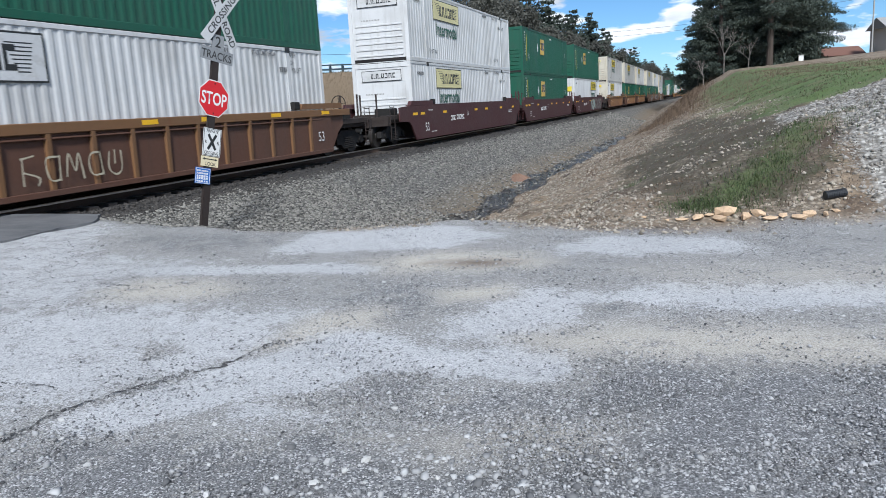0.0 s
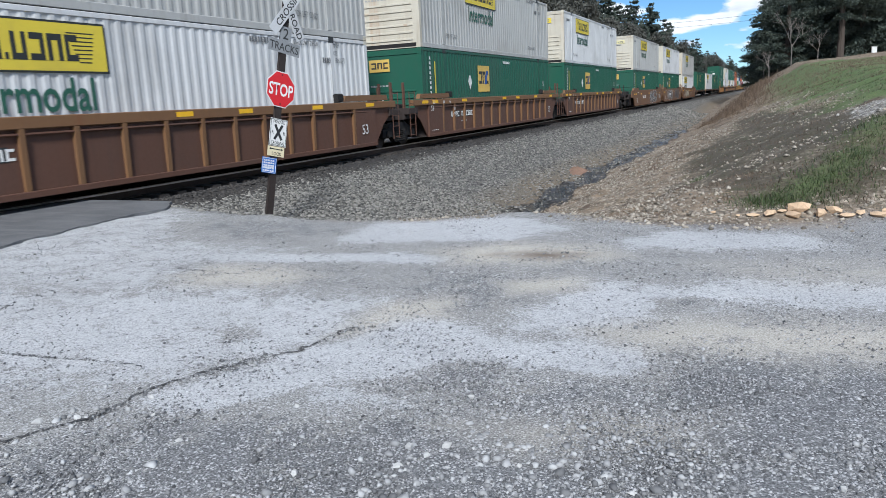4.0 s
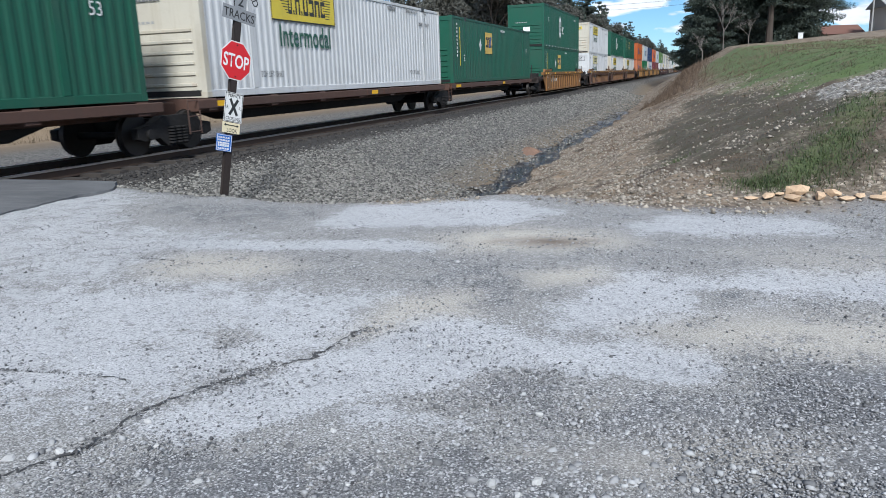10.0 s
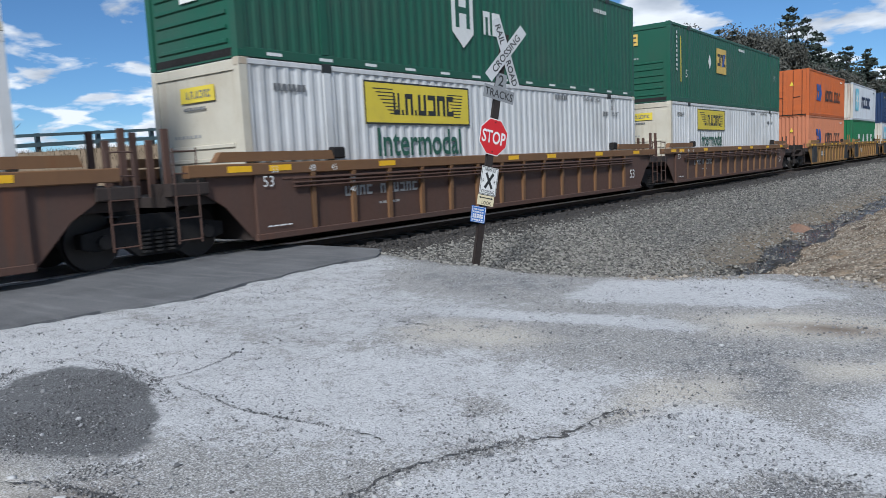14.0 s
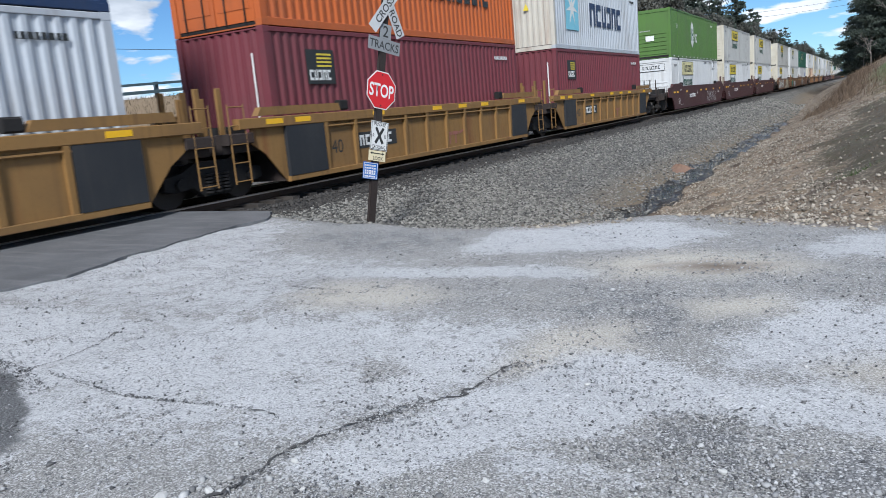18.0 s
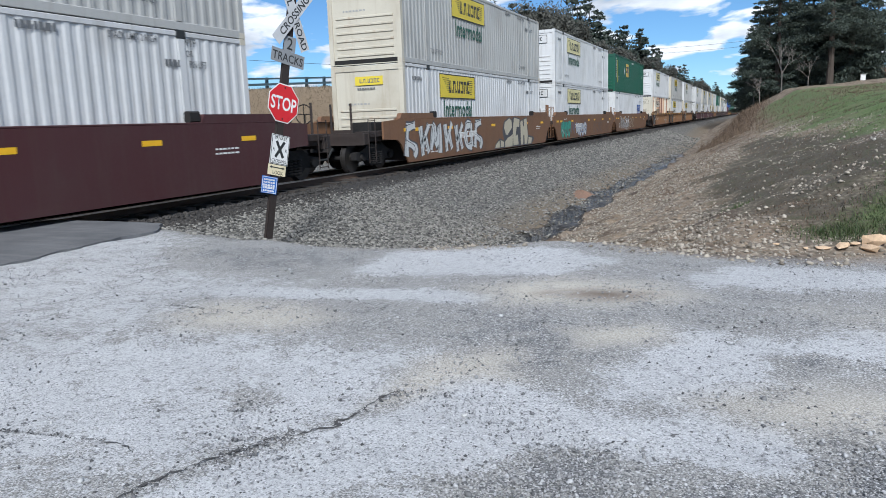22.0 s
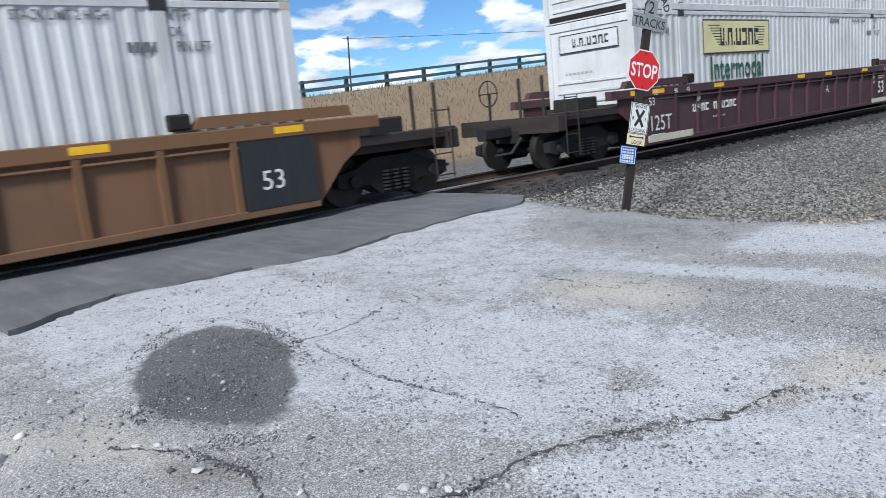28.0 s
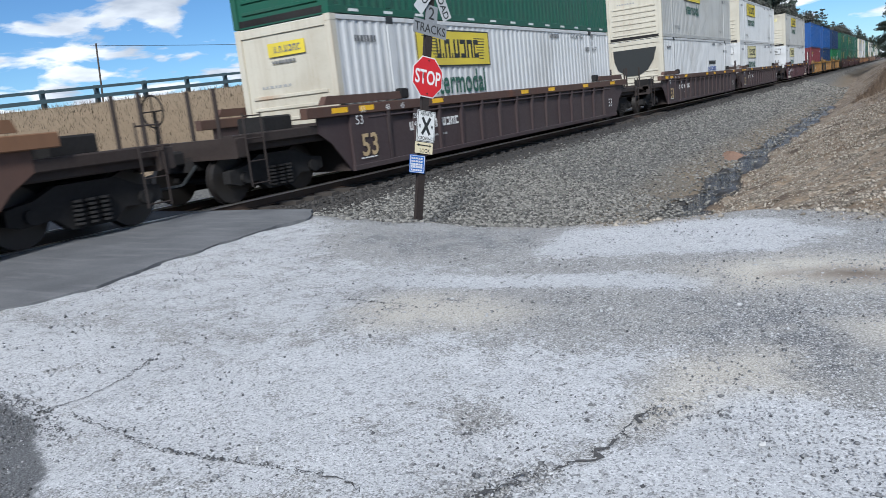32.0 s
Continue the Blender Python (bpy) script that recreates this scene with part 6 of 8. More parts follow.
CARS = {
    "rib_brown": ("ribbed", RUSTB, RAILTAN, "dark rust-brown ribbed well car with a tan top chord"),
    "rib_tan": ("ribbed", BROWN, RAILTAN, "tan-brown ribbed well car with black end panels"),
    "rib_dark": ("ribbed", DBROWN, RAILTAN, "dark brown ribbed well car with an orange-tan chord"),
    "rib_umber": ("ribbed", DBROWN, BROWN, "umber brown ribbed well car with yellow reflectors"),
    "rib_plum": ("ribbed", PLUM, PLUM, "dusty plum-coloured ribbed well car"),
    "rib_grey": ("ribbed", GREYPLUM, DBROWN, "dark plum-grey ribbed well car with tan lettering"),
    "rib_yellow": ("ribbed", YELLOW, YELLOW, "grimy yellow-ochre ribbed well car"),
    "rib_orange": ("ribbed", OCHRE, OCHRE, "orange-ochre ribbed well car"),
    "flat_maroon": ("smooth", MAROON, MAROON, "dark maroon smooth-sided well car"),
    "flat_brown": ("smooth", BROWN, BROWN, "rust-brown smooth-sided well car"),
}
J, C = "joint", "coupler"
# where a unit's lower load begins at the start, car, ends, lower and upper load
UNITS = [
    (7.3, "rib_brown", J, C, "pan_f", "gilt"), (30.85, "flat_maroon", C, J, "pan_p", "pan_p"), (50.55, "flat_maroon", J, J, "gilt", "gilt"), (70.4, "flat_maroon", J, C, "pan_r", "gilt"),
    (94.3, "rib_brown", C, J, "pan_y", "pan_u"), (114.25, "rib_brown", J, J, "gilt", "pan_u"), (133.8, "rib_brown", J, C, "gilt", "pan_y"),
    (157.6, "flat_brown", C, J, "gilt", "pan_u"), (177.1, "flat_brown", J, J, "gilt", "pan_y"), (197.0, "flat_brown", J, C, "pan_y", "pan_u"),
    (219.0, "spine", J, J, "gilt", None), (237.1, "spine", J, J, "pan_y", None), (255.0, "spine", J, J, "gilt", None),
    (276.0, "rib_orange", C, C, "gilt", "lozenge"), (299.4, "rib_dark", C, J, "pan_p", "pan_y"), (319.15, "rib_dark", J, J, "pan_y", "lozenge"), (338.65, "rib_dark", J, C, "pan_y", "gilt"),
    (362.25, "rib_yellow", C, J, "arrow_a", "arrow_b"), (378.15, "rib_yellow", J, J, "white_row", "starbox"), (394.9, "rib_yellow", J, J, "starbox", "navy"), (410.5, "rib_yellow", J, J, "wine", "arrow_b"), (426.5, "rib_yellow", J, C, "wine", "starbox"),
    (445.8, "flat_maroon", C, J, "pan_p", "olive"), (465.2, "flat_maroon", J, J, "pan_y", "pan_u"), (484.75, "flat_maroon", J, C, "pan_y", "pan_u"),
    (508.75, "flat_brown", C, J, "pan_y", "pan_u"), (528.15, "flat_brown", J, J, "pan_p", "pan_p"), (547.3, "flat_brown", J, C, "slanted", "gilt"),
    (570.7, "rib_tan", C, J, "rust", "pan_p"), (589.95, "rib_tan", J, J, "pan_y", "pan_u"), (609.1, "rib_tan", J, C, "pan_y", "pan_p"),
    (634.0, "rib_plum", C, J, "pan_p", "pan_p"), (653.25, "rib_plum", J, J, "pan_p", "pan_u"), (672.6, "rib_plum", J, C, "pan_r", "pan_u"),
    (696.2, "rib_umber", C, C, "pan_y", "pan_y"), (719.6, "rib_grey", C, C, "pan_y", "lozenge"), (743.3, "rib_grey", C, J, "apron", "pan_u"), (762.6, "rib_grey", J, C, "pan_p", "pan_y"),
    (786.0, "rib_plum", C, C, "pan_p", "pan_u"), (809.5, "rib_yellow", C, J, "wine", "blue"), (825.5, "rib_yellow", J, J, "navy", "blue"), (841.5, "rib_yellow", J, C, "white_row", "navy"),
    (861.0, "flat_maroon", C, J, "gilt", "gilt"), (880.5, "flat_maroon", J, J, "gilt", "gilt"), (900.0, "flat_maroon", J, C, "gilt", "lozenge"),
    (924.0, "rib_brown", C, J, "pan_y", "pan_u"), (943.5, "rib_brown", J, J, "pan_p", "pan_y"), (963.0, "rib_brown", J, C, "gilt", "gilt"),
    (987.0, "flat_brown", C, J, "pan_y", "pan_u"), (1006.5, "flat_brown", J, J, "gilt", "pan_u"), (1026.0, "flat_brown", J, C, "pan_y", "gilt"),
    (1050.0, "rib_plum", C, J, "pan_p", "pan_u"), (1069.5, "rib_plum", J, J, "pan_y", "pan_u"), (1089.0, "rib_plum", J, C, "gilt", "gilt"),
]
SPRAYED = {
    0: [(SPRAY_C, None, 4.7, 2.5, 0.6, 28)],
    3: [(SPRAY_T, SPRAY_C, 8.8, 2.8, 1.05, 4), (SPRAY_D, SPRAY_K, 11.7, 4.8, 1.1, 24)], 7: [(SPRAY_K, SPRAY_W, 8.8, 4.9, 1.15, 5), (SPRAY_K, None, 6.1, 1.9, 0.4, 15), (SPRAY_C, None, 8.2, 0.8, 0.35, 25), (SPRAY_W, None, 14.8, 1.7, 0.5, 26)],
    8: [(SPRAY_K, SPRAY_W, 2.6, 5.6, 1.1, 6), (SPRAY_K, SPRAY_D, 9.6, 4.8, 1.15, 16)], 9: [(SPRAY_C, SPRAY_K, 2.6, 5.2, 1.0, 7), (SPRAY_W, None, 9.5, 1.6, 0.4, 17)], 22: [(SPRAY_W, None, 10.2, 3.8, 0.8, 8)], 23: [(SPRAY_K, None, 2.2, 1.8, 0.6, 18)],
    25: [(SPRAY_W, SPRAY_K, -0.6, 7.3, 1.15, 9)], 26: [(SPRAY_G, SPRAY_K, 0.5, 2.3, 1.0, 11), (SPRAY_B, None, 2.9, 1.2, 0.95, 12), (SPRAY_W, SPRAY_B, 4.3, 3.0, 0.8, 13), (SPRAY_K, None, 9.5, 3.2, 0.85, 20)],
    27: [(SPRAY_D, SPRAY_W, 1.6, 4.4, 1.0, 14), (SPRAY_C, None, 6.2, 2.4, 1.0, 27)], 29: [], 28: [(SPRAY_W, None, 9.9, 0.7, 0.3, 23), (SPRAY_W, None, 13.5, 0.5, 0.4, 22)],
}
UNIT_LETTER = {1: "A", 2: "C", 3: "B", 22: "A", 23: "C", 31: "A", 32: "C", 33: "B"}
CAR_MADE = {}
LITE = {}
SPEED = 22.0


def block_piece(car):
    """Angular cream blocks on a dark ground, sprayed over a smooth side."""
    where = (CAR_W + 0.002, 0, 0)
    back = flat_poly([(8.15, 0.16), (8.32, 0.36), (8.87, 0.58), (9.46, 0.46), (9.26, 0.92), (9.5, 1.29), (10.25, 1.45), (10.6, 1.36), (10.94, 1.46), (11.86, 1.40), (11.94, 1.30), (12.98, 1.44), (13.24, 0.6), (13.95, 0.52), (14.3, 0.42), (13.78, 0.14)],
                     SPRAY_K, car, where, ON_SIDE, "sprayed_ground", "dark grey sprayed ground")
    for pts in ([(9.5, 1.0), (9.62, 1.24), (10.25, 1.40), (10.56, 1.30), (10.64, 1.0), (10.2, 0.8), (9.95, 0.68), (9.72, 0.72)],
                [(9.62, 0.18), (10.66, 0.17), (10.74, 0.70), (10.4, 0.62), (9.98, 0.56), (9.62, 0.42)],
                [(10.82, 0.20), (10.78, 0.95), (10.98, 1.42), (11.80, 1.34), (11.74, 1.0), (11.35, 1.02), (11.15, 0.60), (11.5, 0.66), (11.6, 0.20)],
                [(11.98, 0.18), (11.96, 1.24), (12.28, 1.30), (12.38, 1.02), (12.55, 1.02), (12.52, 1.32), (12.94, 1.38), (13.14, 0.60), (13.0, 0.20), (12.6, 0.18), (12.56, 0.62), (12.4, 0.62), (12.34, 0.18)],
                [(8.26, 0.20), (8.4, 0.34), (8.8, 0.50), (8.86, 0.19)], [(9.0, 0.19), (8.98, 0.50), (9.44, 0.40), (9.42, 0.19)], [(13.2, 0.18), (13.28, 0.50), (13.85, 0.44), (13.7, 0.18)]):
        flat_poly(pts if sum(a[0] * b[1] - b[0] * a[1] for a, b in zip(pts, pts[1:] + pts[:1])) > 0 else pts[::-1], SPRAY_C, back, (0, 0, 0.0035), Matrix(), "cream_block")


def sprayed_signs(car):
    """A blue cross in a pale haze, and a pale teal double emblem with dark edges."""
    cross = [(0.36, 0.0), (0.58, 0.0), (0.56, 0.5), (0.9, 0.46), (0.95, 0.68), (0.56, 0.68), (0.6, 1.0), (0.34, 1.0), (0.38, 0.68), (0.0, 0.7), (0.0, 0.46), (0.38, 0.5)]
    emblem = [(0.0, 0.0), (0.32, 0.06), (0.36, 0.4), (0.58, 0.4), (0.62, 0.04), (0.95, 0.0), (0.84, 0.5), (0.95, 0.98), (0.64, 1.0), (0.58, 0.6), (0.36, 0.6), (0.3, 1.0), (0.0, 0.96), (0.12, 0.5)]
    x = CAR_W - 0.085
    haze = [(0.5 + (0.42 + 0.14 * math.sin(4 * a + 0.8)) * math.cos(a), 0.5 + (0.50 + 0.10 * math.sin(3 * a)) * math.sin(a)) for a in np.linspace(0, 2 * math.pi, 28)[:-1]]
    flat_poly(haze, SPRAY_D, car, (x, 11.22, 0.22), ON_SIDE, "pale_haze")
    flat_poly([(0.84 * a, 0.84 * b) for a, b in cross], SPRAY_B, car, (x + 0.0035, 11.27, 0.22), ON_SIDE, "sprayed_cross")
    flat_poly([(0.90 * a, 0.80 * b) for a, b in emblem], SPRAY_K, car, (x, 12.23, 0.19), ON_SIDE, "sprayed_emblem_edge")
    flat_poly([(0.82 * a + 0.035, 0.74 * b + 0.025) for a, b in emblem], SPRAY_T, car, (x + 0.0035, 12.23, 0.19), ON_SIDE, "sprayed_emblem")


def lite(thing, key):
    """A far-off copy of a thing: its pieces joined by material."""
    if key not in LITE:
        groups = {}
        for o in thing.children_recursive:
            m = o.matrix_basis.copy()
            q = o.parent
            while q is not thing:
                m, q = q.matrix_basis @ m, q.parent
            mat = o.data.materials[0]
            mb = groups.setdefault(mat.name, (Mesh(), mat, o.name.split(".")[0]))[0]
            mb.add([m @ v.co for v in o.data.vertices], [tuple(p.vertices) for p in o.data.polygons])
        LITE[key] = [(nm, mb.build(nm), mat) for mb, mat, nm in groups.values()]
    root = tagged(new(thing.name.split(".")[0]), thing["label"], thing["category"])
    for nm, me, mat in LITE[key]:
        part(nm, me, mat, root)["kind"] = "stuff"
    return root


def discard(thing):
    for o in list(thing.children_recursive) + [thing]:
        bpy.data.objects.remove(o)



def train():
    for i, (y, kind, fe, re, low, high) in enumerate(UNITS):
        y -= 0.3 if 14 <= i <= 16 or i >= 34 else 0.0
        L = STYLES[low][0]
        key = (kind, fe, re, L)
        if i >= 38 and key in LITE:
            car = tagged(new("well_car"), CARS[kind][3], "rail car")
        elif key in CAR_MADE and i not in SPRAYED:
            car = copy_thing(CAR_MADE[key], Matrix())
        else:
            if kind == "spine":
                car = spine_car(L, "low brown spine car with open cross bearers")
            else:
                k, body, chord, label = CARS[kind]
                if i in SPRAYED and SPRAYED[i]:
                    label += ", graffiti-sprayed"
                car = well_car(L, k, body, chord, fe, re, label, dark_panel=kind in ("rib_yellow", "rib_tan"), pipes=kind == "rib_dark")
            if i not in SPRAYED and i not in UNIT_LETTER:
                CAR_MADE[key] = car
            if i in SPRAYED:
                graffiti(car, L, SPRAYED[i])
            if i == 25:
                block_piece(car)
            if i == 28:
                sprayed_signs(car)
        if i >= 38:
            full, car = car, lite(car, key)
            discard(full)
            CAR_MADE.pop(key, None)
        if i in UNIT_LETTER:
            k = CARS[kind][0]
            letters(UNIT_LETTER[i], 0.3, PALE, car, (CAR_W + 0.004 if k == "smooth" else CAR_W - 0.085, L * 0.62 if k == "ribbed" else 6.6, 0.82 if k == "ribbed" else 0.9), ON_SIDE, "unit_letter")
        car["group"] = "cars of the train"
        MOVERS.append((car, y, 0.0))
        z = 1.10 if kind == "spine" else 0.345
        for style in (low, high):
            if style:
                if i < 38:
                    c = make_container(style)
                else:
                    fresh = style not in MADE
                    c = lite(make_container(style) if fresh else MADE[style], style)
                    if fresh:
                        discard(MADE[style])
                        MADE[style] = c
                c["group"] = "containers on the train"
                MOVERS.append((c, y + 0.5 * (L - STYLES[style][0]), z))
                z += H + 0.006


train()

# ---- crossing signs on their leaning post ----
def sign_post():
    root = tagged(new("crossing_sign_post"), "leaning rusty steel post with crossbuck, stop and private crossing signs", "sign post")
    root.matrix_basis = Matrix.Translation((4.40, 13.0, -0.42)) @ pose(0, 0, 0, 0, 0, -15) @ pose(0, 0, 0, -12.6)
    up = lambda z: (z + 0.07)
    part("post", Mesh().box(-0.075, -0.01, -0.062, -0.047, 0.0, 3.95).box(-0.075, -0.01, 0.047, 0.062, 0.0, 3.95).box(-0.022, -0.008, -0.062, 0.062, 0.0, 3.95), POSTM, root)

    def plate(name, pts, mat, y, z, label, x=0.0):
        ob = flat_poly(pts, mat, root, (x, y, up(z)), ON_SIDE, name, label)
        return ob

    # stop sign
    r, q = 0.305, 0.305 * math.tan(math.pi / 8)
    octo = lambda s: [(-q * s, -r * s), (q * s, -r * s), (r * s, -q * s), (r * s, q * s), (q * s, r * s), (-q * s, r * s), (-r * s, q * s), (-r * s, -q * s)]
    stop = plate("stop_sign", octo(1.0), SIGNW, 0.0, 2.13, "red octagonal stop sign with a white rim")
    flat_poly(octo(0.945), REDP, stop, (0, 0, 0.0035), Matrix(), "red_face")
    letters("STOP", 0.295, SIGNW, stop, (0, -0.105, 0.0075), Matrix(), "stop_word", 0.74, "CENTER", 0.006)
    for z in (-0.25, 0.25):
        part("bolt", Mesh().tube((0, z, 0.006), (0, z, 0.014), 0.012, 8), POSTM, stop)
    # private crossing sign
    priv = plate("private_crossing_sign", rect(0.37, 0.47, -0.185, -0.235), SIGNW, 0.02, 1.385, "white private crossing sign with a black cross")
    for rr in (rect(0.35, 0.008, -0.175, -0.227), rect(0.35, 0.008, -0.175, 0.219), rect(0.008, 0.454, -0.175, -0.227), rect(0.008, 0.454, 0.167, -0.227)):
        flat_poly(rr, INK, priv, (0, 0, 0.0035), Matrix(), "border")
    for s in (-1, 1):
        c, d = math.cos(radians(58)), math.sin(radians(58)) * s
        flat_poly([(-0.15 * c + 0.024 * d, -0.15 * d - 0.024 * c), (0.15 * c + 0.024 * d, 0.15 * d - 0.024 * c), (0.15 * c - 0.024 * d, 0.15 * d + 0.024 * c), (-0.15 * c - 0.024 * d, -0.15 * d + 0.024 * c)][::1 if s > 0 else -1],
                  INK, priv, (0, 0.005, 0.0036 + 0.001 * s), Matrix(), "cross_arm")
    letters("PRIVATE", 0.075, INK, priv, (0, 0.158, 0.0042), Matrix(), "sign_word", 0.9, "CENTER", 0.001)
    letters("CROSSING", 0.075, INK, priv, (0, -0.207, 0.0042), Matrix(), "sign_word", 0.82, "CENTER", 0.001)
    for s in (-1, 1):
        letters("R", 0.08, INK, priv, (0.125 * s, -0.03, 0.0042), Matrix(), "sign_letter", 0.9, "CENTER", 0.001)
    lookp = plate("look_plate", rect(0.36, 0.17, -0.18, -0.085), SIGNC, 0.0, 1.055, "cream plate with a double arrow")
    letters("LOOK", 0.085, INK, lookp, (0.02, -0.07, 0.0042), Matrix(), "sign_word", 0.9, "CENTER", 0.001)
    flat_poly([(-0.15, 0.035), (-0.11, 0.012), (-0.11, 0.028), (0.11, 0.028), (0.11, 0.012), (0.15, 0.035), (0.11, 0.058), (0.11, 0.042), (-0.11, 0.042), (-0.11, 0.058)], INK, lookp, (0, 0.005, 0.0042), Matrix(), "double_arrow")
    blue = plate("blue_notice", rect(0.31, 0.27, -0.155, -0.135), SIGNB, -0.13, 0.80, "blue notice with white lines of print", 0.012)
    for rr in (rect(0.29, 0.008, -0.145, -0.127), rect(0.29, 0.008, -0.145, 0.119), rect(0.008, 0.254, -0.145, -0.127), rect(0.008, 0.254, 0.137, -0.127)):
        flat_poly(rr, SIGNW, blue, (0, 0, 0.0035), Matrix(), "border")
    for k in range(5):
        bars(5, 0.05, 0.022 if k != 3 else 0.034, 0.012, SIGNW, blue, (-0.12, 0.075 - 0.044 * k, 0.0042), Matrix(), "print_line")
    # tracks plate
    tr = plate("tracks_plate", rect(0.68, 0.215, -0.34, -0.107), SIGNG, 0.0, 2.86, "faded grey tracks plate")
    letters("TRACKS", 0.185, INK, tr, (0, -0.065, 0.0042), Matrix(), "sign_word", 0.92, "CENTER", 0.002)
    two = plate("number_plate", rect(0.24, 0.24, -0.12, -0.12), SIGNG, 0.01, 3.09, "small faded grey plate with a 2")
    letters("2", 0.26, INK, two, (0, -0.09, 0.0042), Matrix(), "sign_number", 1.0, "CENTER", 0.002)
    # crossbuck
    for k, (ang, word) in enumerate(((57, "CROSSING"), (-58, "RAIL ROAD"))):
        b = flat_poly(rect(1.22, 0.215, -0.61, -0.1075), SIGNF, root, (0.016 + 0.012 * (1 - k), 0.02, up(3.56)), ON_SIDE @ pose(0, 0, 0, 0, 0, ang) @ Matrix.Diagonal((0.96, 0.9, 1, 1)), "crossbuck_blade", "white crossbuck blade with black letters")
        if word == "CROSSING":
            letters(word, 0.185, INK, b, (0, -0.065, 0.0042), Matrix(), "blade_word", 1.0, "CENTER", 0.003)
        else:
            letters("RAIL", 0.185, INK, b, (-0.34, -0.065, 0.0042), Matrix(), "blade_word", 0.95, "CENTER", 0.003)
            letters("ROAD", 0.185, INK, b, (0.36, -0.065, 0.0042), Matrix(), "blade_word", 0.9, "CENTER", 0.003)


sign_post()

# ---- loose stone ----
def rock_shapes(n, seed):
    r = np.random.RandomState(seed)
    ph = (1 + 5 ** 0.5) / 2
    base = np.array([(-1, ph, 0), (1, ph, 0), (-1, -ph, 0), (1, -ph, 0), (0, -1, ph), (0, 1, ph), (0, -1, -ph), (0, 1, -ph), (ph, 0, -1), (ph, 0, 1), (-ph, 0, -1), (-ph, 0, 1)]) / 1.9
    faces = np.array([(0, 11, 5), (0, 5, 1), (0, 1, 7), (0, 7, 10), (0, 10, 11), (1, 5, 9), (5, 11, 4), (11, 10, 2), (10, 7, 6), (7, 1, 8), (3, 9, 4), (3, 4, 2), (3, 2, 6), (3, 6, 8), (3, 8, 9), (4, 9, 5), (2, 4, 11), (6, 2, 10), (8, 6, 7), (9, 8, 1)])
    return [base * r.uniform(0.65, 1.3, (12, 1)) * r.uniform(0.6, 1.25, (1, 3)) for _ in range(n)], faces


def pebble_shapes(n, seed):
    r = np.random.RandomState(seed)
    base = np.array([(1, 0, 0), (-1, 0, 0), (0, 1, 0), (0, -1, 0), (0, 0, 1), (0, 0, -1)], float)
    faces = np.array([(0, 2, 4), (2, 1, 4), (1, 3, 4), (3, 0, 4), (2, 0, 5), (1, 2, 5), (3, 1, 5), (0, 3, 5)])
    return [(base + r.normal(0, 0.22, (6, 3))) * r.uniform(0.7, 1.25, (1, 3)) for _ in range(n)], faces


def scatter(name, x, y, size, mat, label, seed, sink=0.25, zoff=None, small=False):
    """Many stones as one object: places and sizes in arrays."""
    r = np.random.RandomState(seed)
    shapes, faces = pebble_shapes(10, seed) if small else rock_shapes(10, seed)
    nv = len(shapes[0])
    n = len(x)
    z = land(x, y)[0] if zoff is None else zoff
    pick = r.randint(0, 10, n)
    th = r.uniform(0, 6.283, n)
    v = np.array(shapes)[pick] * size[:, None, None] * np.array([1, 1, 0.72])
    c, s = np.cos(th)[:, None], np.sin(th)[:, None]
    vx, vy = v[:, :, 0] * c - v[:, :, 1] * s, v[:, :, 0] * s + v[:, :, 1] * c
    out = np.stack([vx + x[:, None], vy + y[:, None], v[:, :, 2] + z[:, None] + size[:, None] * (0.5 - sink)], -1).reshape(-1, 3)
    f = (faces[None] + nv * np.arange(n)[:, None, None]).reshape(-1, 3)
    me = bpy.data.meshes.new(name)
    me.vertices.add(len(out))
    me.vertices.foreach_set("co", out.ravel())
    me.loops.add(f.size)
    me.loops.foreach_set("vertex_index", f.ravel())
    me.polygons.add(len(f))
    me.polygons.foreach_set("loop_start", np.arange(0, f.size, 3))
    me.update()
    me.materials.append(mat)
    return tagged(new(name, me), label, "gravel", kind="stuff")


rs = np.random.RandomState(11)


